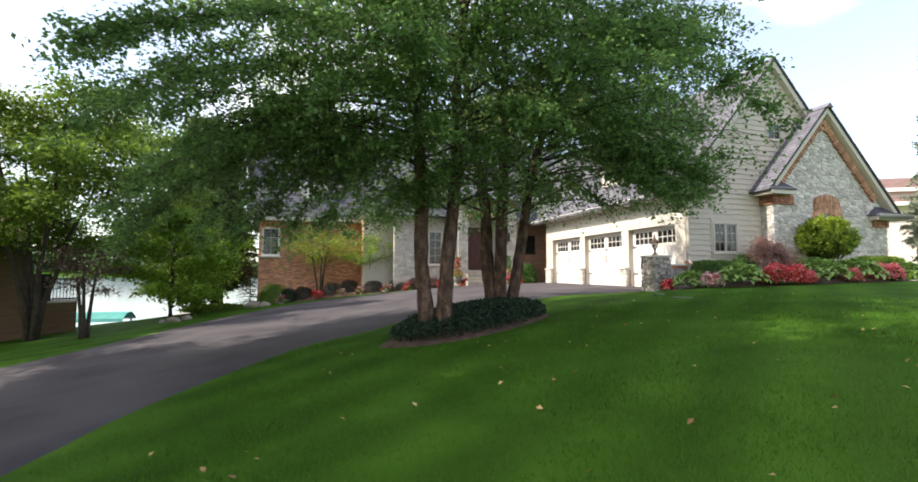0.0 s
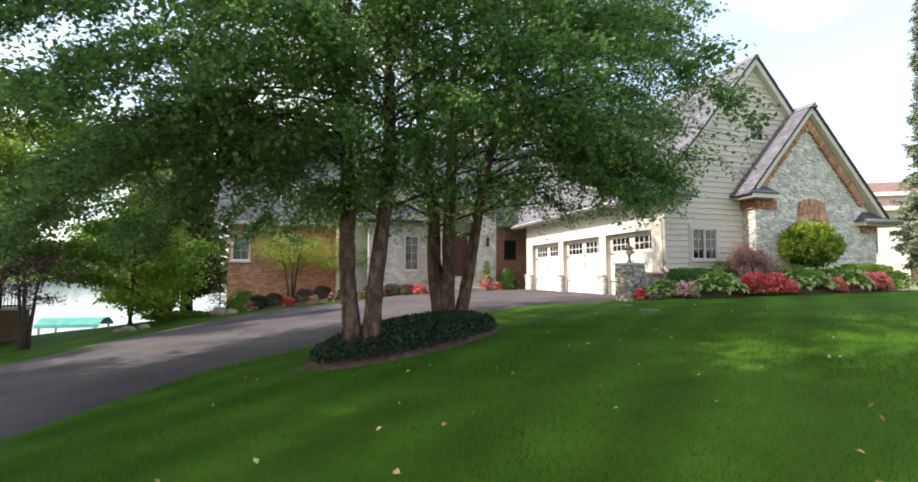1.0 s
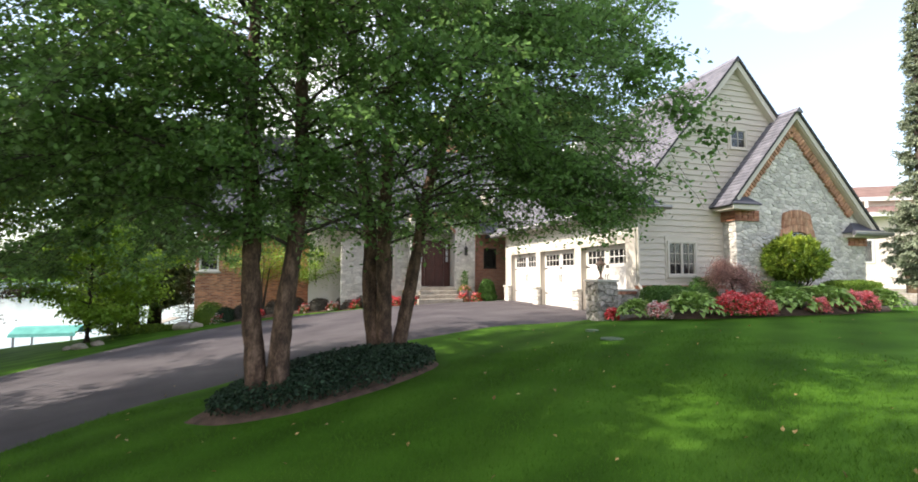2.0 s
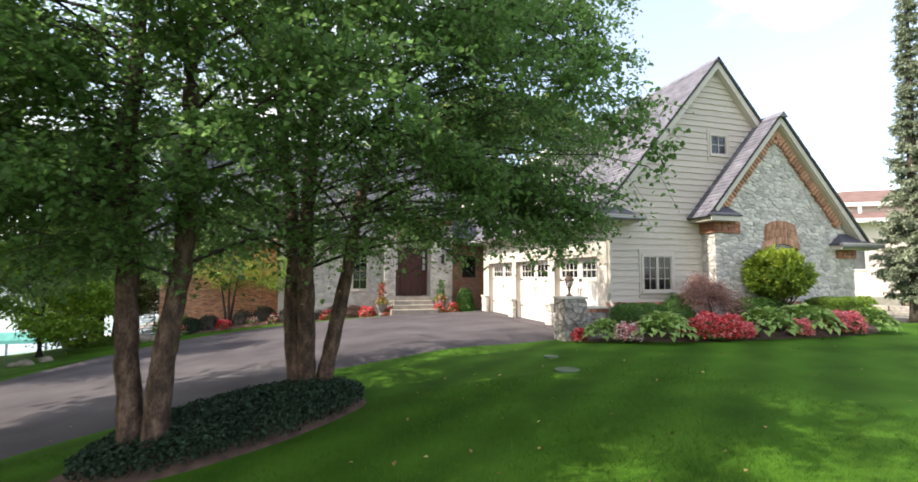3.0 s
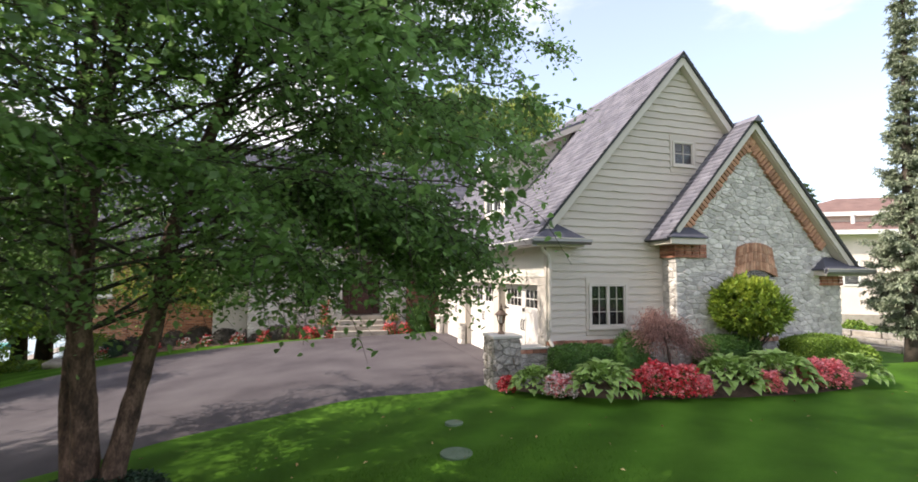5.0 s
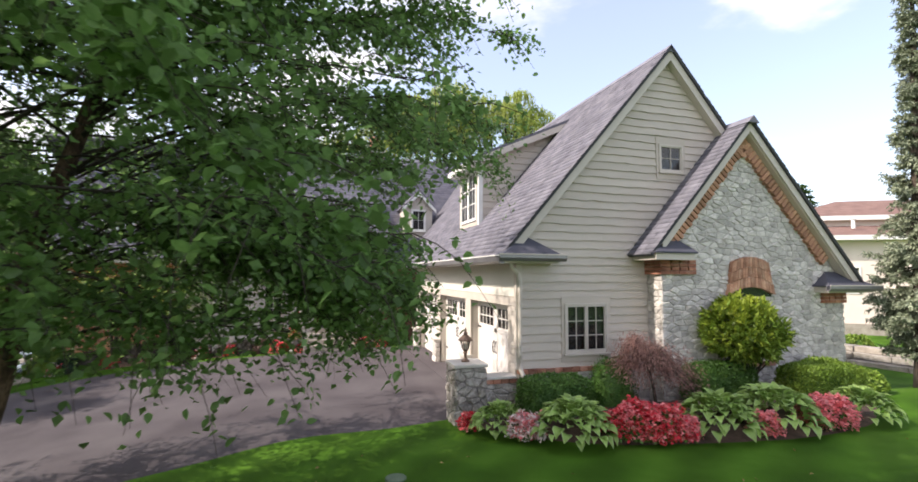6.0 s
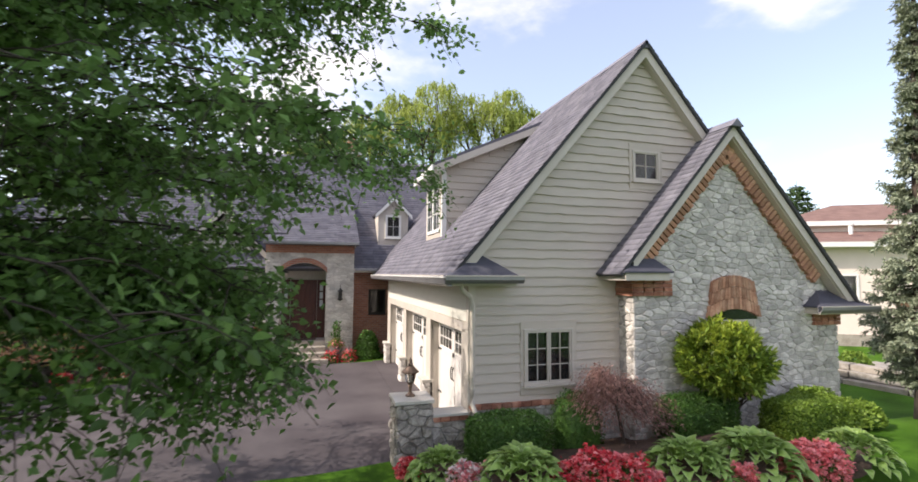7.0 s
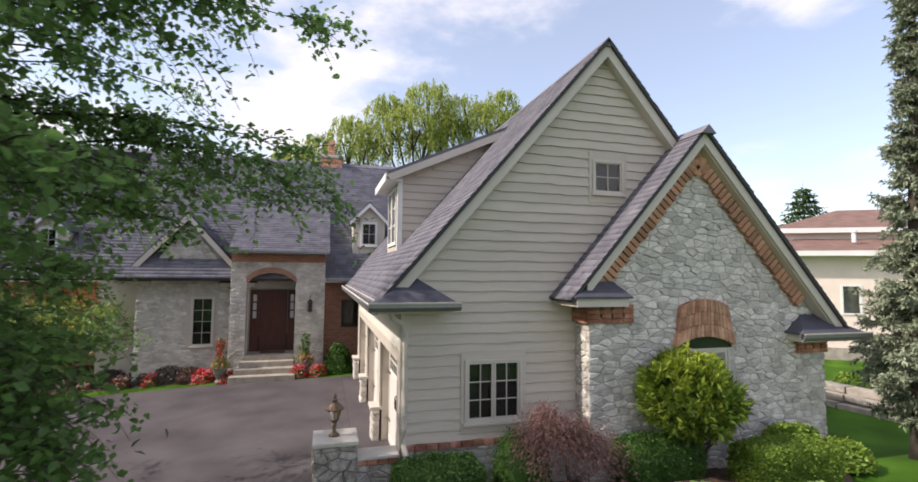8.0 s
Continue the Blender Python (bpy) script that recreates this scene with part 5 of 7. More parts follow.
EAST_SPRAYS = [(2, 4.4, (10.6, 11.05, 6.2)), (2, 4.8, (10.2, 10.8, 6.8)), (2, 3.6, (10.8, 12.1, 4.7)), (2, 3.8, (10.6, 11.6, 4.9)), (2, 3.4, (10.3, 12.4, 4.4)), (2, 3.4, (10.75, 12.3, 4.5)),
               (2, 3.0, (9.3, 9.7, 3.7)), (2, 2.7, (9.0, 10.2, 3.1)), (2, 2.5, (8.6, 9.2, 2.6)), (2, 3.2, (9.3, 8.9, 4.3)), (2, 3.0, (9.0, 11.4, 3.5)), (2, 5.2, (9.6, 9.8, 6.6)),
               (2, 2.7, (8.4, 9.4, 2.2)), (2, 2.5, (7.6, 9.6, 2.0)), (2, 2.8, (8.2, 10.2, 2.3)), (2, 2.6, (7.2, 9.0, 2.2)), (2, 2.6, (6.8, 10.2, 1.8)),
               (2, 2.6, (8.95, 10.7, 2.2)), (2, 2.5, (9.15, 9.8, 2.5)), (2, 2.8, (8.8, 11.2, 2.6)), (2, 2.5, (8.5, 10.4, 2.0)),
               (2, 3.2, (9.3, 11.2, 4.15)), (2, 3.4, (9.6, 10.6, 4.4)), (1, 3.6, (8.6, 12.4, 4.3)),
               (1, 2.6, (7.0, 13.2, 2.4)), (0, 2.6, (2.0, 14.2, 2.0)),
               (1, 4.2, (6.6, 9.4, 5.6)), (1, 4.8, (6.0, 8.6, 6.2)), (2, 4.6, (7.4, 9.2, 5.8)), (2, 5.2, (7.6, 10.2, 6.8)), (1, 5.4, (5.6, 9.0, 7.0)), (2, 4.4, (8.2, 9.8, 5.4)),
               (1, 5.6, (6.6, 10.6, 7.6)), (2, 5.6, (8.4, 10.6, 7.2)), (1, 4.0, (5.4, 8.4, 5.2)), (0, 4.6, (4.6, 8.6, 6.0)),
               (2, 2.7, (9.1, 10.3, 2.8)), (2, 2.6, (8.7, 10.6, 2.0)), (2, 2.6, (9.05, 10.0, 2.3)), (2, 2.8, (8.9, 9.6, 2.6)), (2, 2.6, (9.0, 10.6, 2.4)), (2, 2.5, (8.8, 9.9, 2.0)), (2, 2.9, (9.15, 9.6, 3.0)), (2, 2.7, (9.2, 10.4, 2.9)), (2, 2.6, (9.15, 9.9, 2.5)), (2, 2.5, (8.95, 10.3, 2.2)), (2, 4.2, (7.6, 9.6, 5.0)), (1, 4.2, (7.2, 9.8, 5.3)), (1, 4.5, (6.9, 10.4, 5.5)), (2, 5.4, (9.2, 10.2, 6.1)), (2, 5.2, (9.5, 10.5, 5.6)), (2, 4.9, (9.1, 9.9, 5.2)), (2, 5.6, (9.8, 10.6, 6.6))]
birch("birch_tree", [(2.47, 9.46, 2.34, 9.45, 1.6, 2.1, 9.8, 10.5, 0.136), (2.69, 9.36, 2.88, 9.36, 1.8, 3.25, 9.2, 10.0, 0.134)], "tall two-stemmed river birch in a mulch bed", 21, 38, 6.4, 1.9, WEST_SPRAYS, per_twig=33, twigs=37, group="birches in the lawn")
birch("birch_tree", [(4.31, 11.02, 4.02, 11.35, 2.6, 3.5, 12.2, 9.6, 0.145), (4.39, 11.05, 4.33, 10.62, 2.3, 4.7, 11.3, 9.8, 0.14), (4.57, 10.95, 5.08, 10.95, 2.3, 6.9, 10.9, 9.2, 0.125)], "tall three-stemmed river birch in a mulch bed", 22, 32, 5.7, 2.0, EAST_SPRAYS, per_twig=20, twigs=20, group="birches in the lawn")


def broadleaf(name, x, y, height, spread, trunk_r, mat, label, seed, leaf=0.09, count=9000, low=0.3, stems=1, category="tree", bark=BARKDARK, z=None, flat=0.4, vase=0.5, tuft=0.13):
    """A small or far tree: stems that fork, boughs, and clumps of leaves along them."""
    rng = np.random.default_rng(seed)
    z0 = (gz(x, y) if z is None else z) - 0.05
    tree = empty(name, x, y, z0, label, category)
    paths, ends = [], []
    for s in range(stems):
        a = 2 * math.pi * s / stems + rng.uniform(0, 1)
        lean = vase * spread * (0.25 if stems > 1 else 0.05)
        top = np.array([math.cos(a) * lean, math.sin(a) * lean, height * 0.8])
        foot = np.array([math.cos(a), math.sin(a), 0]) * trunk_r * (1.2 if stems > 1 else 0)
        t = np.linspace(0, 1, 8)[:, None]
        pts = foot + (top - foot) * np.concatenate([t ** 1.4, t ** 1.4, t], 1) + rng.normal(0, 0.02 * height, (8, 3)) * t * (1 - t)
        part("trunk", bm_tube([tuple(q) for q in pts], [trunk_r * (1.25 - 1.1 * q) for q in np.linspace(0, 1, 8)], 9, 0.06, seed + s), bark, tree, smooth=True)
        nb = max(7, int(16 / stems))
        for b in range(nb):
            f = low + (0.98 - low) * b / nb
            p = np.array([np.interp(f, np.linspace(0, 1, 8), pts[:, i]) for i in range(3)])
            az = b * 2.4 + s + rng.normal(0, 0.3)
            shape = math.sin(math.pi * min(1, 0.18 + 0.85 * (f - low) / (1 - low))) ** 0.7
            path = curve_path(p, (math.cos(az), math.sin(az), 0), spread * shape * rng.uniform(0.7, 1.1), rng.uniform(0.3, 0.7), 0.25, rng, 7)
            paths.append((path, trunk_r * 0.3, 0.006))
            for g in np.linspace(0.3, 1, 6):
                ends.append([np.interp(g, np.linspace(0, 1, 7), path[:, i]) for i in range(3)])
    ends = np.array(ends)
    per = max(4, count // len(ends))
    sig = spread * tuft
    pts = (ends[:, None] + rng.normal(0, 1, (len(ends), per, 3)) * np.array([sig, sig, sig * 0.6])).reshape(-1, 3)
    v, f = tube_arrays(paths, 4)
    raw_part("branchwork", v, f, bark, tree, kind="stuff")
    v, f = leaf_cloud(pts, leaf, rng, flat=flat)
    raw_part("crown", v, f, mat, tree)
    return tree


def conifer(name, x, y, height, spread, mat, label, seed, low=0.1, tiers=26, per=9, needle=0.16, trunk=0.16, droop=0.25, z=None, fluff=26, taper=0.85):
    """Whorls of drooping boughs set with needle sprays."""
    rng = np.random.default_rng(seed)
    z0 = (gz(x, y) if z is None else z) - 0.05
    tree = empty(name, x, y, z0, label, "tree")
    part("trunk", bm_tube([(0, 0, 0), (0.01, 0, height * 0.3), (0, 0.02, height * 0.7), (0, 0, height)], [trunk * 1.15, trunk * 0.9, trunk * 0.45, 0.012], 9, 0.05, seed), BARKDARK, tree, smooth=True)
    paths, pts = [], []
    for k in range(tiers):
        f = low + (0.98 - low) * k / tiers
        L = spread * (1 - (f - low) / (1 - low)) ** taper + 0.12
        for b in range(per):
            az = 2 * math.pi * b / per + k * 0.7 + rng.normal(0, 0.12)
            path = curve_path((0, 0, f * height + rng.normal(0, 0.05)), (math.cos(az), math.sin(az), 0), L * rng.uniform(0.7, 1.12), 0.1, droop, rng, 6, 0.03)
            path[-1, 2] += 0.06 * L
            paths.append((path, 0.02 + 0.008 * L, 0.005))
            m = int(fluff * (0.35 + L))
            u = rng.uniform(0.2, 1.0, m) ** 0.7
            q = np.stack([np.interp(u, np.linspace(0, 1, 6), path[:, i]) for i in range(3)], 1)
            side = np.array([-math.sin(az), math.cos(az), 0])
            q += side * (rng.uniform(-1, 1, m) * (0.32 * (1.15 - u) * L + 0.05))[:, None]
            q[:, 2] += rng.normal(-0.03, 0.05, m)
            pts.append(q)
    v, f = tube_arrays(paths, 3)
    raw_part("branchwork", v, f, BARKDARK, tree, kind="stuff")
    v, f = leaf_cloud(np.concatenate(pts), needle, rng, flat=0.3, long=2.6, droop=0.2)
    raw_part("crown", v, f, mat, tree)
    return tree


# beside and behind the house


def side_spruce(x, y, height, label, seed):
    """A tall blue spruce: uneven whorls of boughs that sag and turn up at the tips, hung with tufts of needles."""
    rng = np.random.default_rng(seed)
    tree = empty("spruce_tree", x, y, gz(x, y) - 0.05, label, "tree")
    part("trunk", bm_tube([(0, 0, 0), (0.03, 0, 0.6), (0.018 * height, 0.02, height * 0.4), (0.034 * height, 0, height * 0.75), (0.045 * height, 0, height)], [0.21, 0.17, 0.12, 0.07, 0.012], 12, 0.07, seed), BARKDARK, tree, smooth=True)
    paths, pts, dirs = [], [], []
    z, k = 0.95, 0
    while z < height - 0.15:
        reach = float(np.interp(z, (0.9, 1.5, 2.2, 3.0, 5.0, 6.3, 8.0, height), (0.45, 0.85, 1.0, 0.82, 0.60, 0.45, 0.33, 0.08)))
        for b in range(7):
            az = 2 * math.pi * b / 7 + k * 0.9 + rng.normal(0, 0.25)
            L = reach * rng.uniform(0.45, 1.12)
            out = np.array([math.cos(az), math.sin(az), 0.0])
            s = np.linspace(0, 1, 8)[:, None]
            path = np.array([0.045 * z, 0, z + rng.normal(0, 0.07)]) + out * L * s + np.array([[0, 0, 1.0]]) * L * (-0.55 * s + 0.42 * s ** 3) + rng.normal(0, 0.02, (8, 3)) * s
            paths.append((path, 0.016 + 0.01 * L, 0.004))
            side = np.array([-math.sin(az), math.cos(az), 0])
            for w in range(int(5 + 15 * L)):          # side shoots, each a drooping tuft
                g = rng.uniform(0.22, 1.0)
                o = np.array([np.interp(g, s[:, 0], path[:, i]) for i in range(3)])
                d = out * rng.uniform(0.4, 1.0) + side * rng.choice((-1, 1)) * rng.uniform(0.2, 0.9) + np.array([0, 0, rng.uniform(-0.7, 0.05)])
                d /= np.linalg.norm(d)
                l2 = rng.uniform(0.12, 0.34) * (0.6 + 0.5 * reach)
                m = int(23 * l2 / 0.25)
                u = rng.uniform(0, 1, m)[:, None]
                pts.append(o + d * l2 * u + rng.normal(0, 0.012, (m, 3)))
                dirs.append(d + rng.normal(0, 0.75, (m, 3)))
        z += rng.uniform(0.16, 0.30)
        k += 1
    v, f = tube_arrays(paths, 3)
    raw_part("branchwork", v, f, BARKDARK, tree, kind="stuff")
    v, f = leaf_dirs(np.concatenate(pts), np.concatenate(dirs), 0.10, rng, 3.0, 0.2)
    raw_part("crown", v, f, NEEDLE_BLUE, tree, "blue-green needles on sagging boughs")
    return tree


side_spruce(21.78, 12.75, 11.0, "tall blue-green spruce on the lawn beside the house", 31)
conifer("spruce_tree", 53.6, 40, 12.5, 5.2, NEEDLE, "dark spruce far behind the neighbouring house", 32, tiers=22, per=9, needle=0.4, fluff=16)


def willow(x, y, height, lobes, seed, label, z=0.0):
    """A weeping willow: limbs that end in rounded lobes, hung with long strands. lobes: (dx, dy, top, radius)."""
    rng = np.random.default_rng(seed)
    tree = empty("willow_tree", x, y, z, label, "tree")
    part("trunk", bm_tube([(0, 0, 0), (0.1, 0, height * 0.35), (0.0, 0.1, height * 0.6)], [0.5, 0.4, 0.28], 10, 0.06, seed), BARKDARK, tree, smooth=True)
    paths, pts, dirs = [], [], []
    for dx, dy, top, r in lobes:
        tip = np.array([dx, dy, top - z])
        s = np.linspace(0, 1, 7)[:, None]
        path = np.array([0, 0, height * 0.5]) * (1 - s) + (tip - np.array([0, 0, 0.4])) * s + np.array([[0, 0, 1.0]]) * (s * (1 - s)) * 1.2 + rng.normal(0, 0.12, (7, 3)) * s * (1 - s) * 3
        paths.append((path, 0.15, 0.03))
        for b in range(6):                       # small limbs that spread under the lobe
            a = b * 1.05 + rng.uniform(0, 0.5)
            e = tip + np.array([math.cos(a) * r * 0.8, math.sin(a) * r * 0.8, -0.45 * r])
            o = path[4]
            paths.append((o + (e - o) * s + np.array([[0, 0, 1.0]]) * (s * (1 - s)) * 0.9, 0.05, 0.012))
        for st in range(int(66 * r)):
            a, q = rng.uniform(0, 2 * math.pi), rng.uniform(0, 1) ** 0.5
            o = tip + np.array([math.cos(a) * q * r, math.sin(a) * q * r, -0.55 * r * q ** 2.4 + rng.normal(0, 0.14)])
            L = rng.uniform(0.6, 2.6) * (0.4 + 0.9 * q)
            m = 24
            u = np.sort(rng.uniform(0, 1, m))
            sway = 0.3 * np.sqrt(u) * q
            wind = rng.normal(0, 0.12) * u
            pts.append(np.stack([o[0] + math.cos(a) * sway + wind + rng.normal(0, 0.05, m), o[1] + math.sin(a) * sway + rng.normal(0, 0.05, m), o[2] - L * u + rng.normal(0, 0.05, m)], 1))
            dirs.append(np.tile([0.25 * math.cos(a), 0.25 * math.sin(a), -1.0], (m, 1)))
    v, f = tube_arrays(paths, 5)
    raw_part("branchwork", v, f, BARKDARK, tree, kind="stuff")
    v, f = leaf_dirs(np.concatenate(pts), np.concatenate(dirs), 0.24, rng, 3.2, 0.45)
    raw_part("crown", v, f, LEAF_WILLOW, tree, "hanging yellow-green willow foliage")


willow(17.4, 40.0, 20.0, ((0.5, 0, 17.7, 1.9), (-2.4, 0.4, 16.5, 1.6), (-1.0, -0.8, 15.6, 1.7), (1.9, 0.6, 15.9, 1.5), (-3.2, 0.2, 14.6, 1.5), (0.4, 1.2, 14.6, 1.8)), 41, "broad yellow-green weeping willow behind the house", z=-4.0)
willow(22.9, 40.5, 20.0, ((-2.2, 0, 17.2, 1.9), (0.9, 0.2, 18.1, 1.2), (2.6, 0.5, 16.9, 1.7), (-0.6, -0.8, 16.6, 1.7), (1.4, -0.6, 15.6, 1.8), (-2.9, 0.6, 15.4, 1.5), (4.6, 0.3, 15.4, 1.5)), 42, "yellow-green weeping willow behind the roof", z=-4.0)
willow(12.0, 41.0, 17.0, ((0.4, 0, 14.9, 1.5), (-1.6, 0.3, 13.5, 1.4), (1.6, 0.2, 13.6, 1.4), (-3.4, 0, 12.6, 1.5)), 43, "yellow-green weeping willow beyond the chimney", z=-4.2)
# west of the drive
broadleaf("ornamental_tree", -9.5, 22.4, 11.6, 5.4, 0.09, LEAF_OLIVE, "multi-stemmed tree with thin dark trunks and light foliage", 51, leaf=0.165, count=54000, low=0.36, stems=5, vase=2.4, tuft=0.075)
broadleaf("crabapple_tree", -7.0, 20.2, 3.9, 1.35, 0.065, LEAF_RED, "small tree with dark twisted stems and reddish leaves", 52, leaf=0.09, count=2400, low=0.5, stems=3, vase=1.2)
broadleaf("maple_sapling", -5.9, 25.7, 6.2, 3.1, 0.11, LEAF_LIME, "young bright green tree beside the drive", 53, leaf=0.16, count=22000, low=0.10, tuft=0.10)
conifer("pine_tree", -6.1, 31.3, 12.0, 2.9, NEEDLE_PINE, "dark pine with a bare lower trunk near the brick wing", 54, low=0.16, tiers=23, per=9, needle=0.28, trunk=0.3, fluff=54, taper=0.45)
conifer("pine_tree", -5.0, 31.0, 11.0, 2.2, NEEDLE_PINE, "dark pine with a bare lower trunk near the brick wing", 55, low=0.18, tiers=23, per=9, needle=0.28, trunk=0.32, fluff=50, taper=0.45)
# west of the drive, beside and behind the walk's start: their shade lies over the near lawn
broadleaf("shade_tree", -9.8, 4.3, 19.0, 5.8, 0.32, LEAF, "tall green shade tree on the far side of the drive", 57, leaf=0.28, count=30000, low=0.25)
broadleaf("shade_tree", -11.8, 9.3, 19.5, 5.3, 0.30, LEAF, "tall green shade tree on the far side of the drive", 58, leaf=0.30, count=30000, low=0.5)

broadleaf("shade_tree", -16.5, 17.2, 14.0, 4.4, 0.24, LEAF, "green shade tree on the far side of the drive", 59, leaf=0.28, count=15000, low=0.3)

# ---- pillar, lantern, low wall ----
PX, PY = 10.98, 14.2
pillar = empty("stone_pillar", PX, PY, 0, "square grey fieldstone pillar with a flat stone cap", "pillar")
part("core", bm_box(-0.29, 0.29, -0.29, 0.29, -0.25, 1.03), MORTAR_DARK, pillar)
part("cap", bm_box(-0.345, 0.345, -0.345, 0.345, 1.03, 1.10, 0.018), LIMESTONE, pillar, "flat pale stone cap")


def lantern(x, y, z):
    lamp = empty("pillar_lantern", x, y, z, "bronze lantern standing on the stone pillar", "lamp")
    part("base", bm_lathe([(0.085, 0.0), (0.085, 0.025), (0.05, 0.05), (0.03, 0.08), (0.028, 0.15), (0.05, 0.18), (0.035, 0.2), (0.07, 0.25)], 12), BRONZE, lamp)
    part("glass", bm_lathe([(0.068, 0.25), (0.105, 0.42)], 8), LAMPGLASS, lamp)
    for k in range(8):
        a = math.pi * k / 4
        part("rib", bm_tube([(0.07 * math.cos(a), 0.07 * math.sin(a), 0.25), (0.108 * math.cos(a), 0.108 * math.sin(a), 0.42)], [0.006, 0.006], 5), BRONZE, lamp)
    part("roof", bm_lathe([(0.15, 0.415), (0.155, 0.43), (0.11, 0.47), (0.06, 0.52), (0.035, 0.535), (0.045, 0.56), (0.02, 0.59), (0.03, 0.62), (0.004, 0.68)], 12), BRONZE, lamp)
    part("candle", bm_lathe([(0.02, 0.25), (0.02, 0.36), (0.004, 0.39)], 8), WHITE, lamp)
    return lamp


lantern(PX - 0.02, PY, 1.10)
tagged(part("pavement_apron", bm_box(11.45, 12.25, 14.46, 24.0, -0.3, 0.022, 0.004), ASPHALT), "strip of grey paving at the garage doors", "paving", kind="structure")
low_wall = empty("retaining_wall", 11.65, 14.12, 0, "low stone wall with a brick course and pale coping", "wall")
part("core", bm_box(-0.36, 0.33, -0.13, 0.13, -0.3, 0.68), MORTAR_DARK, low_wall)
part("coping", bm_box(-0.37, 0.32, -0.2, 0.24, 0.77, 0.82, 0.012), LIMESTONE, low_wall, "pale stone coping")
for k in range(4):
    part("brick", bm_box(-0.355 + k * 0.17, -0.355 + k * 0.17 + 0.16, -0.17, 0.18, 0.68, 0.768, 0.008), BRICK_RED, low_wall)

# ---- planting in front of the house ----
def bed_z(x, y):
    return gz(x, y) + 0.12


def leafy_mound(rng, n, rx, ry, h, squareness=2.0, shell=0.25, rough=0.05):
    """Points in the outer layer of a rounded body that stands on the ground."""
    d = rng.normal(0, 1, (n, 3))
    d[:, 2] = np.abs(d[:, 2])
    d /= (np.abs(d) ** squareness).sum(1)[:, None] ** (1 / squareness)
    r = 1 - shell * rng.uniform(0, 1, n) ** 1.5
    bump = 1 + rough * np.sin(7 * d[:, 0] + 3 * d[:, 1]) * np.cos(6 * d[:, 1] + 2) + rng.normal(0, 0.3 * rough, n)
    return d * (r * bump)[:, None] * np.array([rx, ry, h])


def leafy_box(rng, n, rx, ry, h, fuzz=0.02):
    """Points on the top and the four sides of a clipped hedge with softened edges."""
    area = np.array([4 * rx * ry, 2 * rx * h, 2 * rx * h, 2 * ry * h, 2 * ry * h])
    face = rng.choice(5, n, p=area / area.sum())
    u, w, z = rng.uniform(-1, 1, n), rng.uniform(-1, 1, n), rng.uniform(0, 1, n)
    q = np.stack([np.where(face == 3, -1, np.where(face == 4, 1, u)), np.where(face == 1, -1, np.where(face == 2, 1, w)), np.where(face == 0, 1, z)], 1)
    k = (np.abs(q) ** 7).sum(1)[:, None] ** (1 / 7)
    sway = 1 + 0.03 * np.sin(5 * q[:, :1] + 2) * np.cos(4 * q[:, 1:2] + 3 * q[:, 2:])
    return q / k * sway * np.array([rx, ry, h]) + rng.normal(0, fuzz, (n, 3))


def core_body(rx, ry, h, squareness, seed):
    bm = bmesh.new()
    bmesh.ops.create_icosphere(bm, subdivisions=3, radius=1)
    for v in bm.verts:
        c = v.co
        k = (abs(c.x) ** squareness + abs(c.y) ** squareness + abs(c.z) ** squareness) ** (1 / squareness)
        c /= k
        c.x, c.y, c.z = c.x * rx, c.y * ry, max(c.z, -0.12) * h
    return bm


def clipped_shrub(x, y, rx, ry, h, label, seed, mat=LEAF_BOX, squareness=3.2, leaf=0.045, count=5200, z=None, name="boxwood_shrub", inside=LEAF_BOX):
    rng = np.random.default_rng(seed)
    s = empty(name, x, y, bed_z(x, y) if z is None else z, label, "shrub")
    part("core", core_body(rx * 0.86, ry * 0.86, h * 0.88, squareness, seed), inside, s, smooth=True)
    body = leafy_box(rng, int(count * 1.7), rx, ry, h) if squareness > 6 else leafy_mound(rng, count, rx, ry, h, squareness)
    v, f = leaf_cloud(body, leaf, rng, flat=0.1, droop=-0.3)
    raw_part("foliage", v, f, mat, s)
    return s


clipped_shrub(12.45, 13.3, 0.66, 0.38, 0.72, "low clipped green boxwood hedge by the siding", 61, squareness=9.0)
clipped_shrub(13.87, 13.5, 0.46, 0.36, 1.0, "rounded clipped boxwood by the window", 62, squareness=3.2, count=4200)
clipped_shrub(16.1, 13.05, 0.70, 0.36, 0.72, "low clipped green boxwood by the stone wall", 63, squareness=8.0)
clipped_shrub(17.85, 12.25, 0.80, 0.38, 0.62, "broad yellowish green clipped boxwood", 64, mat=LEAF_LIGHT, count=8000, squareness=7.0)
clipped_shrub(19.0, 13.1, 0.74, 0.34, 0.70, "loose light green shrub against the stone wall", 65, squareness=2.4, mat=LEAF_LIGHT, leaf=0.075, count=5200, name="garden_shrub")
clipped_shrub(19.75, 12.75, 0.5, 0.45, 0.4, "low light green shrub at the end of the bed", 66, squareness=2.0, mat=LEAF_LIGHT, leaf=0.08, count=2000, name="garden_shrub")
clipped_shrub(11.35, 24.95, 0.5, 0.45, 1.05, "leafy green shrub beside the entry", 67, squareness=2.0, mat=LEAF_BOX, leaf=0.09, count=3000, z=-0.05, name="garden_shrub")


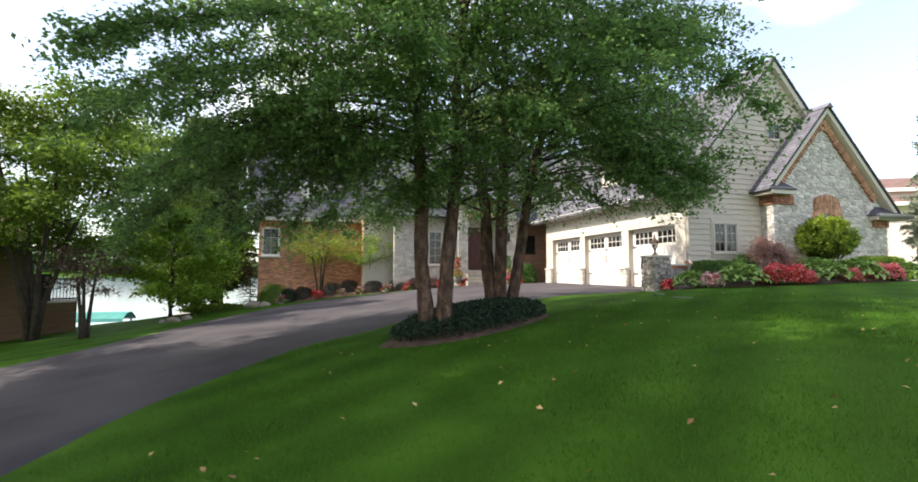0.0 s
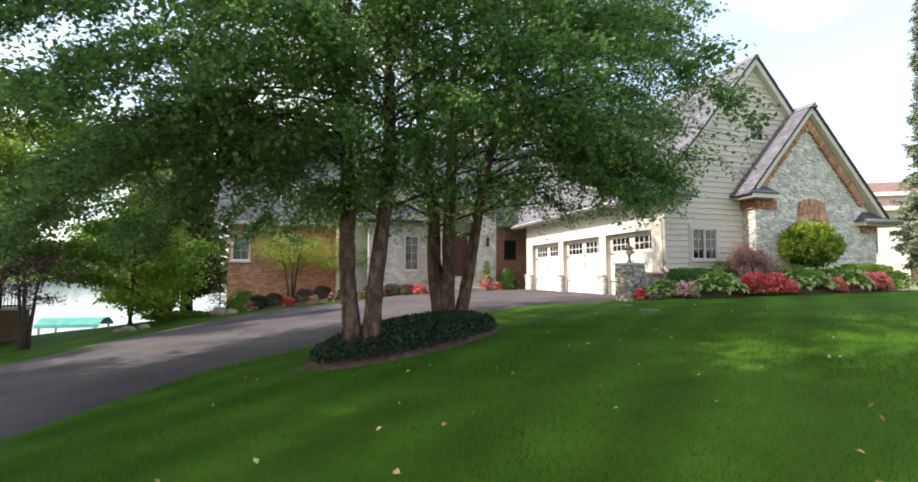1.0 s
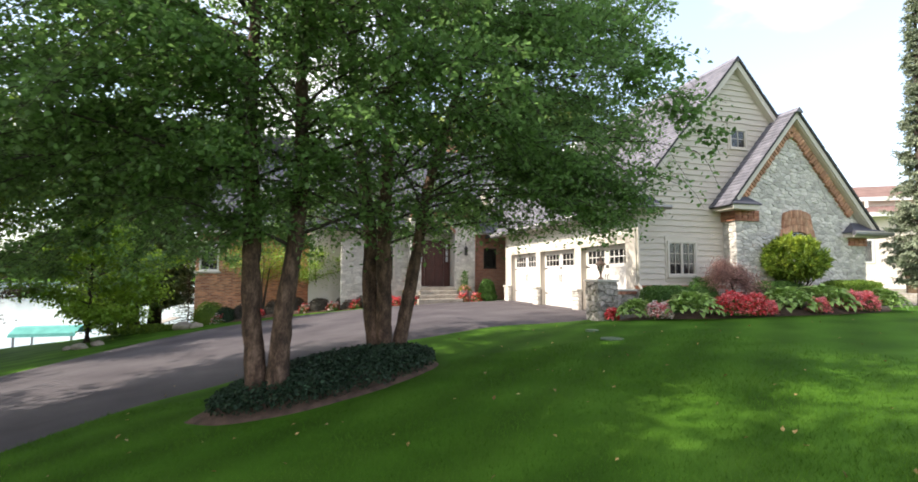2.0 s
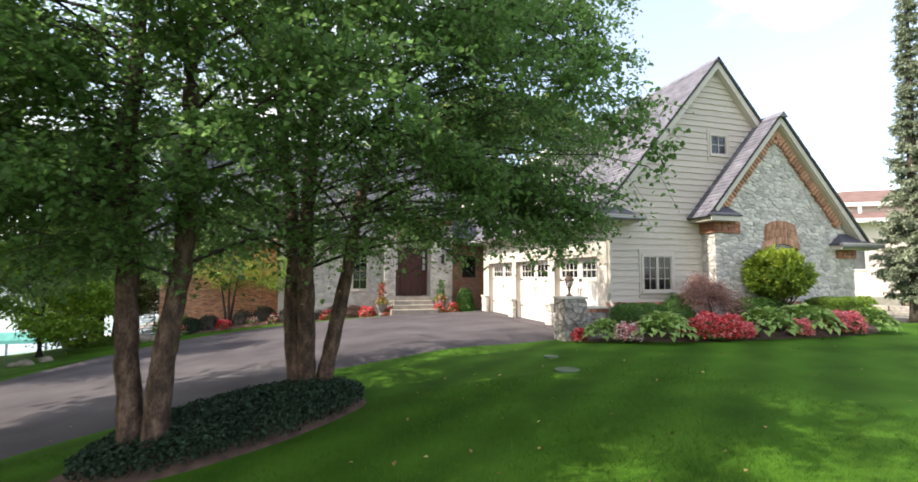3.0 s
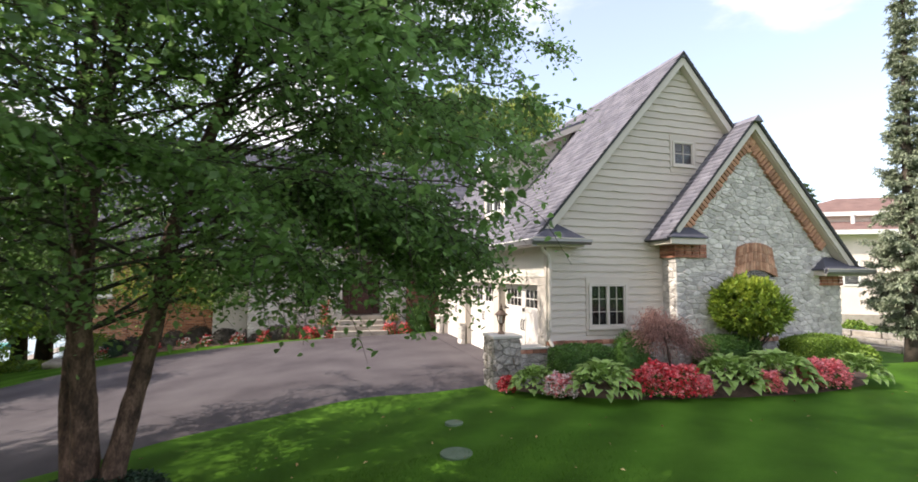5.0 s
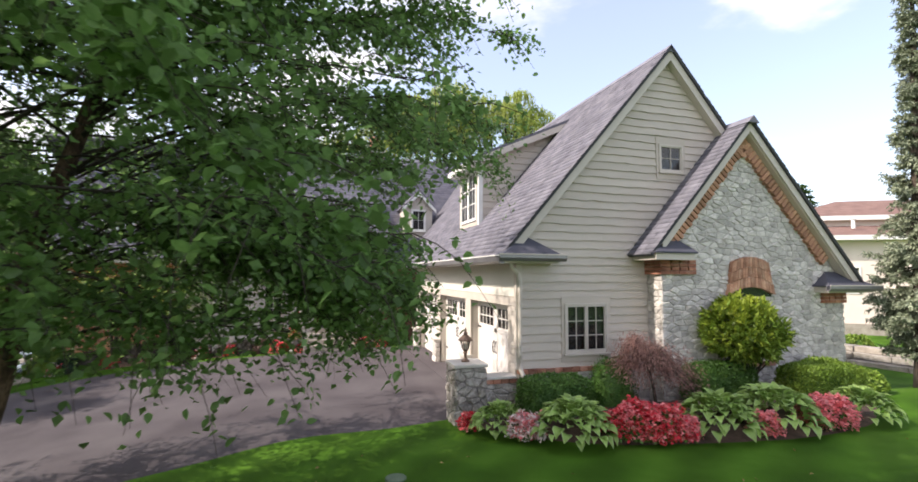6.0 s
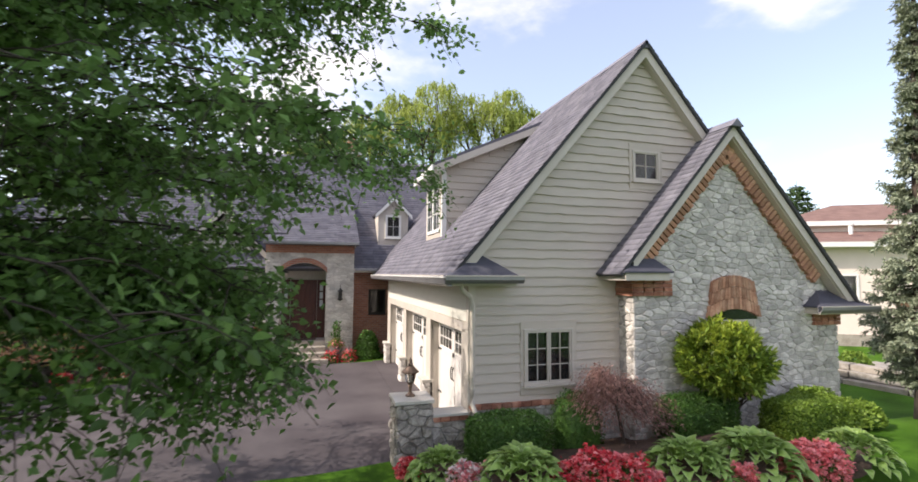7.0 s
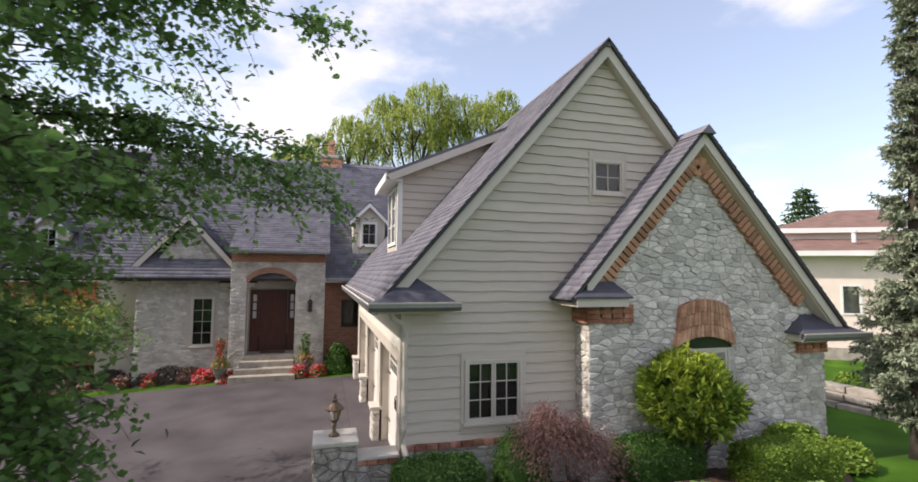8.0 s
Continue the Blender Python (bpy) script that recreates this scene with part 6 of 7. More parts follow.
def hosta_leaf_mesh(seed):
    """One broad ribbed leaf with a paler margin that arches out from its stalk."""
    rng = random.Random(seed)
    bm = bmesh.new()
    n, L, W = 8, 0.31, 0.225
    rows = []
    for i in range(n):
        t = i / (n - 1)
        w = max(0.006, 0.5 * W * math.sin(math.pi * min(1.0, max(0.0, (t - 0.08) / 0.92)) ** 0.72) ** 0.85) if 0 < i < n - 1 else 0.006
        x, z = L * t, 0.085 * math.sin(2.6 * t) - 0.07 * t * t * t
        rows.append([bm.verts.new((x, u * w, z + 0.30 * abs(u) ** 1.5 * w - 0.03 * w * (u == 0) + rng.uniform(-0.004, 0.004) * abs(u))) for u in (-1, -0.86, -0.4, 0, 0.4, 0.86, 1)])
    for a, b in zip(rows, rows[1:]):
        for k in range(6):
            bm.faces.new((a[k], b[k], b[k + 1], a[k + 1])).material_index = 1 if k in (0, 5) else 0
    me = mesh_of("leaf", bm, LEAF_HOSTA, True)
    me.materials.append(HOSTA_EDGE)
    return me


HOSTA_LEAVES = [hosta_leaf_mesh(i) for i in range(4)]


def hosta(x, y, r, label, seed):
    rng = random.Random(seed)
    h = empty("hosta_plant", x, y, bed_z(x, y) - 0.04, label, "plant", "hostas in the flower bed")
    count = 190
    for k in range(count):
        t = (k + 0.5) / count                # 0: heart of the rosette, 1: its outermost leaves
        leaf = new("leaf", HOSTA_LEAVES[k % 4])
        leaf.parent = h
        s = r / 0.62 * rng.uniform(0.46, 0.72)
        a = k * 2.4 + rng.uniform(-0.3, 0.3)
        d = r * (0.05 + 0.72 * t ** 0.75)
        pitch = math.radians(60 - 84 * t + rng.uniform(-15, 15))
        lift = r * (0.56 - 0.44 * t ** 1.6) + rng.uniform(-0.02, 0.03)
        leaf.matrix_local = Matrix.Translation((math.cos(a) * d, math.sin(a) * d, lift)) @ Matrix.Rotation(a + rng.uniform(-0.25, 0.25), 4, "Z") @ Matrix.Rotation(-pitch, 4, "Y") @ Matrix.Rotation(rng.uniform(-0.35, 0.35), 4, "X") @ Matrix.Diagonal((s, s, s, 1))
    return h


for i, (x, y, r) in enumerate(((11.22, 12.95, 0.56), (12.15, 12.05, 0.72), (14.44, 11.42, 0.72), (15.52, 11.32, 0.76), (17.30, 11.15, 0.60))):
    hosta(x, y, r, "broad-leaved green hosta with pale leaf edges", 70 + i)


def flowers(x, y, rx, ry, h, petals, label, seed, count=900, z=None, second=None, turn=0.0, share=0.4, bloom=0.85):
    """A mound of small leaves covered with blossoms of two colours."""
    rng = np.random.default_rng(seed)
    s = empty("flower_clump", x, y, (bed_z(x, y) if z is None else z) - 0.03, label, "flowers")
    s.rotation_euler = (0, 0, turn)
    part("core", core_body(rx * 0.80, ry * 0.80, h * 0.74, 2.3, seed), LEAF_BOX, s, smooth=True)
    v, f = leaf_cloud(leafy_mound(rng, count, rx, ry, h * 0.92, 2.2, 0.35, 0.16), 0.07, rng, flat=0.3)
    raw_part("foliage", v, f, LEAF_BOX, s)
    tops = leafy_mound(rng, int(count * bloom), rx * 1.02, ry * 1.02, h * 1.04, 2.2, 0.16, 0.2)
    pts = (tops[:, None] + rng.normal(0, 0.015, (len(tops), 5, 3))).reshape(-1, 3)
    v, f = leaf_cloud(pts, 0.056, rng, flat=0.5, long=1.15, droop=-0.25)
    cols = np.repeat((rng.uniform(0, 1, len(tops)) < share + 0.25 * np.sin(9 * tops[:, 0] + seed) * np.cos(7 * tops[:, 1])).astype(int), 5)
    raw_part("blossoms", v, f, petals, s, mat2=second or (PETAL_CORAL if petals is PETAL_RED else PETAL_RED), second=np.concatenate([cols, cols]), kind="stuff")
    return s


flowers(13.22, 11.64, 0.68, 0.42, 0.42, PETAL_RED, "dense mound of red and pink impatiens", 81, 3000, second=PETAL_CORAL, turn=-0.42, share=0.5, bloom=0.46)
flowers(13.70, 11.32, 0.22, 0.18, 0.24, PETAL_PINK, "low pale pink impatiens at the lawn's edge", 86, 700, second=PETAL_RED)
flowers(16.34, 11.06, 0.46, 0.34, 0.38, PETAL_CORAL, "dense mound of bright coral-red impatiens", 82, 2200, second=PETAL_PINK, turn=-0.1, bloom=0.58)
flowers(11.45, 12.42, 0.30, 0.24, 0.28, PETAL_WHITE, "small mound of pale pink and white flowers", 83, 1000, second=PETAL_PINK, turn=-0.6)
flowers(14.98, 11.02, 0.22, 0.18, 0.26, PETAL_PINK, "small clump of pink flowers between hostas", 84, 700, second=PETAL_CORAL)
flowers(10.78, 13.42, 0.16, 0.14, 0.22, PETAL_RED, "small red flowers at the foot of the pillar", 85, 450)

# the round yellow-green shrub on short stems and the weeping red maple
def standard_shrub(x, y, label, seed):
    rng = np.random.default_rng(seed)
    s = empty("garden_shrub", x, y, 0.12, label, "shrub")
    paths = []
    for k in range(4):
        a = k * 1.7 + 0.4
        foot, head = np.array([0.05 * math.cos(a), 0.05 * math.sin(a), 0]), np.array([0.38 * math.cos(a), 0.34 * math.sin(a), 1.35])
        t = np.linspace(0, 1, 7)[:, None]
        path = foot + (head - foot) * np.concatenate([t ** 1.6, t ** 1.6, t], 1) + rng.normal(0, 0.02, (7, 3)) * t
        part("trunk", bm_tube([tuple(q) for q in path], list(np.linspace(0.035, 0.014, 7)), 7, 0.08, seed + k), BARKDARK, s, smooth=True)
        for b in range(16):
            o = path[int(rng.integers(3, 7))]
            d = rng.normal(0, 1, 3) * np.array([1, 1, 0.5])
            e = np.array([0, 0, 1.5]) + d / np.linalg.norm(d) * np.array([0.9, 0.8, 0.6])
            paths.append((o + (e - o) * t, 0.012, 0.004))
    v, f = tube_arrays(paths, 3)
    raw_part("branchwork", v, f, BARKDARK, s, kind="stuff")
    n = 1150                                     # shoots, each ending in a whorl of narrow leaves
    d = rng.normal(0, 1, (n, 3))
    d /= np.linalg.norm(d, axis=1)[:, None]
    rad = 1 - 0.45 * rng.uniform(0, 1, n) ** 2
    lump = 1 + 0.17 * np.sin(5 * d[:, 0] + 2) * np.cos(4 * d[:, 1] + 5 * d[:, 2]) + 0.07 * np.sin(11 * d[:, 0] + 7 * d[:, 2])
    shape = np.where(d[:, 2] < 0, 0.62, 0.70)
    q = d * (rad * lump)[:, None] * np.stack([np.full(n, 0.75), np.full(n, 0.72), shape], 1) + np.array([-0.10, 0, 1.52])
    q[:, 0] *= np.interp(q[:, 2], (0.7, 1.3, 2.3), (0.92, 1.06, 0.86))
    q[:, 2] = np.maximum(q[:, 2], 1.14 + 0.09 * np.sin(7 * q[:, 0]) + rng.normal(0, 0.05, n))
    per = 9
    pts = np.repeat(q, per, 0) + rng.normal(0, 0.03, (n * per, 3))
    dirs = np.repeat(d * 0.8 + np.array([0, 0, 0.55]), per, 0)
    v, f = leaf_dirs(pts, dirs, 0.135, rng, 3.1, 0.62)
    # yellow shoot tips; the darker olive low and inside also paints the shade there
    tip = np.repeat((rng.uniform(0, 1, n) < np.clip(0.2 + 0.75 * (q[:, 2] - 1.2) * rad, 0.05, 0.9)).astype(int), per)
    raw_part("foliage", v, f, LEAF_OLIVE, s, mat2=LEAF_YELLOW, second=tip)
    return s


standard_shrub(16.78, 12.95, "round yellow-green standard shrub on short stems", 91)


def weeping_maple(x, y, label, seed):
    rng = np.random.default_rng(seed)
    s = empty("japanese_maple", x, y, 0.12, label, "small tree")
    part("trunk", bm_tube([(0.12, 0, 0), (0.10, 0.01, 0.35), (0.02, 0, 0.7), (-0.12, 0, 1.1)], [0.045, 0.035, 0.028, 0.014], 8, 0.1, seed), BARKDARK, s, smooth=True)
    paths, pts, dirs = [], [], []
    for k in range(330):
        a = rng.uniform(0, 2 * math.pi)
        east = 0.5 + 0.5 * math.cos(a)
        reach = np.array([0.70 + 0.78 * east, 0.70]) * rng.uniform(0.35, 1.05)
        crest = 1.56 - 0.42 * east * (reach[0] / 1.4) - 0.42 * rng.uniform() ** 1.6 + rng.normal(0, 0.07)
        u = np.linspace(0, 1, 8)
        px = -0.12 + math.cos(a) * reach[0] * u ** 0.8
        py = math.sin(a) * reach[1] * u ** 0.8
        pz = 1.0 + (crest - 1.0) * np.minimum(1.0, u * 2.6) - (0.34 + 0.28 * rng.uniform()) * np.clip(u - 0.3, 0, 1) ** 1.5 * 1.7
        path = np.stack([px, py, pz], 1)
        if k % 5 == 0:
            paths.append((path, 0.008, 0.002))
        m = 30
        g = rng.uniform(0.15, 1.0, m)
        pts.append(np.stack([np.interp(g, u, path[:, i]) for i in range(3)], 1) + rng.normal(0, 0.055, (m, 3)))
        dirs.append(np.tile([math.cos(a) * 0.7, math.sin(a) * 0.7, -0.5], (m, 1)))
    v, f = tube_arrays(paths, 3)
    raw_part("branchwork", v, f, BARKDARK, s, kind="stuff")
    v, f = leaf_dirs(np.concatenate(pts), np.concatenate(dirs), 0.075, rng, 5.0, 0.6)
    raw_part("foliage", v, f, LEAF_MAPLE, s)
    return s


weeping_maple(14.35, 12.95, "low weeping maple with fine dull red foliage", 93)
_r = np.random.default_rng(92)

# groundcover under the birches
_n = 24000
_a = _r.uniform(0, 2 * np.pi, _n)
_t = np.sqrt(_r.uniform(0, 1, _n)) * 0.93
_c, _s = math.cos(0.52), math.sin(0.52)
_u, _w = 2.05 * _t * np.cos(_a), 1.15 * _t * np.sin(_a)
_x, _y = 3.55 + _u * _c - _w * _s, 10.2 + _u * _s + _w * _c
_z = ground_z(_x, _y) + 0.32 * (1 - _t ** 3.6) + 0.01 + _r.uniform(0, 0.15, _n)
v, f = leaf_cloud(np.stack([_x, _y, _z], 1), 0.055, _r, flat=0.35, long=1.7)
tagged(raw_part("groundcover", v, f, LEAF_IVY), "dark green groundcover under the birch trees", "groundcover", kind="stuff")

# valve lids and fallen leaves in the lawn
for x, y, r in ((8.88, 10.6, 0.23), (9.2, 11.85, 0.15)):
    lid = part("valve_lid", bm_lathe([(r, -0.03), (r, 0.008), (r - 0.02, 0.016), (0.02, 0.018)], 20), PLASTIC)
    lid.location = (x, y, gz(x, y) + 0.01)
    tagged(lid, "flat round green valve lid set in the lawn", "lid", "lids in the lawn")
_n = 330
_x, _y = _r.uniform(-1, 18, _n), 2.5 + 11.5 * _r.uniform(0, 1, _n) ** 1.3
_ok = (_y < 13) & ~((np.abs(_x - 3.5) < 2.2) & (np.abs(_y - 10.2) < 1.8)) & ~((_x > 10.5) & (_y > 10.9)) & (_x > -1.4 + 0.3 * (_y - 5))
_x, _y = _x[_ok], _y[_ok]
v, f = leaf_cloud(np.stack([_x, _y, ground_z(_x, _y) + 0.035], 1), 0.06, _r, flat=0.7, long=1.5, droop=0.0)
tagged(raw_part("fallen_leaves", v, f, FALLEN), "dry yellow leaves scattered on the lawn", "leaves", kind="stuff")

# ---- along the brick wing and the entry ----
for i, (x, y, rx, h, mat, lab) in enumerate(((-1.7, 27.5, 0.8, 1.05, LEAF_OLIVE, "loose green shrub by the brick corner"), (-0.95, 27.3, 0.5, 0.7, LEAF_IVY, "low green shrub by the brick wall"), (-0.25, 27.45, 0.5, 0.72, LEAF_SMOKE, "dark brownish barberry clipped into a mound"), (1.2, 27.5, 0.55, 0.75, LEAF_SMOKE, "dark brownish barberry clipped into a mound"), (2.1, 27.7, 0.6, 0.8, LEAF_SMOKE, "broad dark barberry by the brick wall"),
                                                 (3.3, 26.75, 0.6, 0.62, LEAF_SMOKE, "dark barberry by the stone wall"), (4.6, 26.35, 0.65, 0.62, LEAF_SMOKE, "dark barberry by the stone wall"), (5.5, 26.0, 0.6, 0.6, LEAF_SMOKE, "dark barberry below the tall window"), (6.2, 25.7, 0.5, 0.5, LEAF_RED, "low dark red barberry by the stone wall"))):
    clipped_shrub(x, y, rx, 0.5, h, lab, 100 + i, mat=mat, squareness=2.2, leaf=0.07, count=2600, z=gz(x, y), name="garden_shrub", inside=mat)
for i, (x, y, r, mat, lab) in enumerate(((0.45, 27.1, 0.36, PETAL_RED, "bright red flowers in front of the brick wall"), (-1.2, 26.95, 0.32, PETAL_WHITE, "pale pink flowers by the brick corner"), (1.65, 27.1, 0.3, PETAL_WHITE, "pale pink flowers between dark shrubs"), (2.65, 26.75, 0.36, PETAL_WHITE, "pale pink flowers at the edge of the grass"), (3.95, 26.1, 0.34, PETAL_WHITE, "white flowers below the stone wall"), (5.0, 25.75, 0.3, PETAL_RED, "red flowers below the tall window"),
                                         (6.75, 25.3, 0.42, PETAL_RED, "bright red flowers beside the entry steps"), (7.6, 24.7, 0.25, PETAL_RED, "red flowers at the foot of the steps"), (9.95, 24.5, 0.3, PETAL_RED, "dark red flowers beside the steps"), (10.6, 24.55, 0.3, PETAL_RED, "dark red flowers beside the entry"))):
    flowers(x, y, r, r * 0.8, 0.40, mat, lab, 120 + i, 500, z=gz(x, y) + 0.02, bloom=0.75 if lab.startswith("bright") else 0.25)
broadleaf("japanese_maple", 0.55, 27.35, 4.3, 2.1, 0.06, LEAF_YELLOW, "small yellow-green maple in front of the brick wall", 131, leaf=0.085, count=5600, low=0.55, stems=3, vase=1.3, flat=0.6)
broadleaf("japanese_maple", 3.25, 27.1, 3.7, 1.7, 0.05, LEAF_LIGHT, "small green maple with layered foliage", 132, leaf=0.09, count=5000, low=0.4, stems=2, vase=1.2, flat=0.6)
conifer("spruce_sapling", -3.1, 29.6, 2.6, 0.7, NEEDLE_BLUE, "small blue-green spruce by the brick corner", 133, tiers=11, per=6, needle=0.09, trunk=0.03, fluff=24)


def boulder(x, y, r, label, seed):
    rng = random.Random(seed)
    bm = bmesh.new()
    bmesh.ops.create_icosphere(bm, subdivisions=3, radius=1)
    for v in bm.verts:
        v.co *= 1 + 0.28 * noise.noise(v.co * 1.4 + Vector((seed, 0, 0)))
        v.co = Vector((v.co.x * r, v.co.y * r * 0.8, v.co.z * r * 0.55))
    ob = part("boulder", bm, BOULDER, None, smooth=True)
    ob.location = (x, y, gz(x, y) + r * 0.25)
    ob.rotation_euler = (0, 0, rng.uniform(0, 3))
    tagged(ob, label, "rock", "rocks along the drive")


for i, (x, y, r) in enumerate(((-2.55, 26.35, 0.42), (-2.0, 26.2, 0.3), (-5.05, 22.95, 0.28), (-4.7, 23.5, 0.22), (-5.5, 23.2, 0.17))):
    boulder(x, y, r, "rounded pale boulder beside the drive", i)
clipped_shrub(-4.2, 27.2, 1.7, 0.7, 0.34, "low spreading green juniper beside the drive", 141, mat=LEAF_OLIVE, squareness=2.0, leaf=0.10, count=4200, z=gz(-4.2, 27.2), name="juniper_shrub", inside=LEAF_BOX)


def planter(x, y, label, seed):
    rng = np.random.default_rng(seed)
    p = empty("planter", x, y, gz(x, y) + 0.03, label, "planter", "planters by the entry")
    part("urn", bm_lathe([(0.16, 0), (0.17, 0.05), (0.1, 0.1), (0.12, 0.16), (0.22, 0.34), (0.25, 0.5), (0.27, 0.53), (0.22, 0.53)], 14), TERRACOTTA, p, "grey urn")
    pts = leafy_mound(rng, 500, 0.32, 0.32, 0.35, 2.0, 0.6) + np.array([0, 0, 0.5])
    v, f = leaf_cloud(pts, 0.08, rng)
    raw_part("foliage", v, f, LEAF_LIGHT, p, mat2=PETAL_PINK, second=np.tile((rng.uniform(0, 1, 500) < 0.3).astype(int), 2))
    spike = np.stack([rng.normal(0, 0.08, 260), rng.normal(0, 0.08, 260), rng.uniform(0.6, 1.45, 260)], 1)
    v, f = leaf_cloud(spike, 0.1, rng, droop=-0.8)
    raw_part("spike", v, f, LEAF_BOX, p, mat2=PETAL_RED, second=np.tile((rng.uniform(0, 1, 260) < (0.5 if seed == 1 else 0.0)).astype(int), 2), kind="stuff")


planter(7.35, 24.75, "grey urn with trailing flowers and a red spike", 1)
planter(10.15, 24.85, "grey urn with pale flowers and a green spike", 2)

# ---- neighbouring houses ----
def neighbour():
    nb = empty("neighbour_house", 31.2, 23.4, 0, "beige stucco house with low brown hipped roofs", "house")
    nb.rotation_euler = (0, 0, -0.55)
    for box in ((0, 2.2, 0, 0.25, -0.6, 4.7), (3.0, 4.4, 0, 0.25, -0.6, 4.7), (5.5, 16, 0, 0.25, -0.6, 4.7), (2.2, 3.0, 0, 0.25, -0.6, 2.0), (2.2, 3.0, 0, 0.25, 3.35, 4.7), (4.4, 5.5, 0, 0.25, 2.4, 4.7), (0, 0.25, 0.25, 12, -0.6, 4.7), (15.75, 16, 0.25, 12, -0.6, 4.7), (0, 16, 12, 12.25, -0.6, 4.7)):
        part("wall", bm_box(*box), STUCCO, nb)
    part("stone_base", bm_box(-0.05, 4.35, -0.08, -0.005, -0.6, 0.55, 0.02), STEPSTONE, nb)
    part("door", bm_box(4.4, 5.5, 0.1, 0.16, -0.3, 2.4), BROWNWALL, nb)
    w = part("window", join(bm_box(2.2, 2.28, -0.04, 0.1, 2.0, 3.35), bm_box(2.92, 3.0, -0.04, 0.1, 2.0, 3.35), bm_box(2.28, 2.92, -0.04, 0.1, 3.27, 3.35), bm_box(2.28, 2.92, -0.04, 0.1, 2.0, 2.08)), WHITE, nb, "white framed window")
    part("pane", bm_box(2.28, 2.92, 0.02, 0.03, 2.08, 3.27), GLASS, w)
    # plain grey sheet behind the pane
    part("backing_sheet", bm_box(2.2, 3.0, 0.27, 0.29, 2.0, 3.35), MORTAR_DARK, w)
    part("fascia", join(bm_box(-0.6, 16.6, -0.62, -0.57, 4.62, 4.85), bm_box(-0.62, -0.57, -0.6, 12.6, 4.62, 4.85)), WHITE, nb)
    part("soffit", bm_box(-0.57, 16.57, -0.57, 0.0, 4.64, 4.68), WHITE, nb)
    for z0, z1, a, b, inset in ((4.85, 6.0, -0.62, 16.62, 3.2), (6.1, 7.5, 0.4, 15.6, 4.6)):
        bm = bmesh.new()
        y0, y1 = (-0.62, 12.6) if z0 < 5 else (2.2, 11.5)
        c = [bm.verts.new(p) for p in ((a, y0, z0), (b, y0, z0), (b, y1, z0), (a, y1, z0))]
        t = [bm.verts.new(p) for p in ((a + inset, (y0 + y1) / 2 - (1.6 if z0 < 5 else 0.1), z1), (b - inset, (y0 + y1) / 2 - (1.6 if z0 < 5 else 0.1), z1), (b - inset, (y0 + y1) / 2 + 0.1, z1), (a + inset, (y0 + y1) / 2 + 0.1, z1))]
        bm.faces.new(t)
        bm.faces.new(c[::-1])
        for i in range(4):
            bm.faces.new((c[i], c[(i + 1) % 4], t[(i + 1) % 4], t[i]))
        bmesh.ops.recalc_face_normals(bm, faces=bm.faces[:])
        part("roof", bm, ROOFBROWN, nb, "low brown hipped roof")
    part("upper_wall", bm_box(0.8, 15.3, 2.5, 11.3, 4.9, 6.08), STUCCO, nb)
    part("upper_fascia", bm_box(0.4, 15.6, 2.1, 2.2, 5.86, 6.1), WHITE, nb)
    for x, y, z in ((3.2, 0.9, 5.3), (6.6, 2.4, 6.2)):
        part("vent_pipe", bm_lathe([(0.09, 0), (0.09, 0.45), (0.14, 0.46), (0.14, 0.55), (0.02, 0.58)], 10, (x, y, z)), WHITE, nb)


neighbour()
mulch_bed("pavement_gravel", [(25.3, 13.0), (27.5, 13.4), (29.0, 15.6), (31.0, 18.6), (30.4, 19.4), (27.6, 18.6), (25.0, 18.2)], 0.05, "pale gravel strip behind the low stone edging", mat=GRAVEL, seed=9)
edging = empty("retaining_wall", 24.85, 15.4, 0, "low stepped wall of long pale weathered stone slabs", "wall")
_rs = random.Random(5)
for tier in range(3):
    u = -3.4 + 0.5 * tier
    while u < 2.6:
        L = _rs.uniform(0.9, 1.7)
        bm = bm_box(0.0, 0.42, 0.0, L - 0.04, 0.0, 0.185, 0.02)
        slab = part("slab", bm, GRAVEL if _rs.random() < 0.5 else STEPSTONE, edging)
        slab.matrix_local = Matrix.Rotation(0.1, 4, "Z") @ Matrix.Translation((0.22 * tier + _rs.uniform(-0.03, 0.03), u, -0.03 + 0.2 * tier)) @ Matrix.Rotation(_rs.uniform(-0.02, 0.02), 4, "X")
        u += L
clipped_shrub(25.9, 16.9, 0.5, 0.45, 0.55, "small yellow-green shrub above the stone slabs", 68, squareness=2.0, mat=LEAF_LIGHT, leaf=0.1, count=1400, z=0.3, name="garden_shrub")


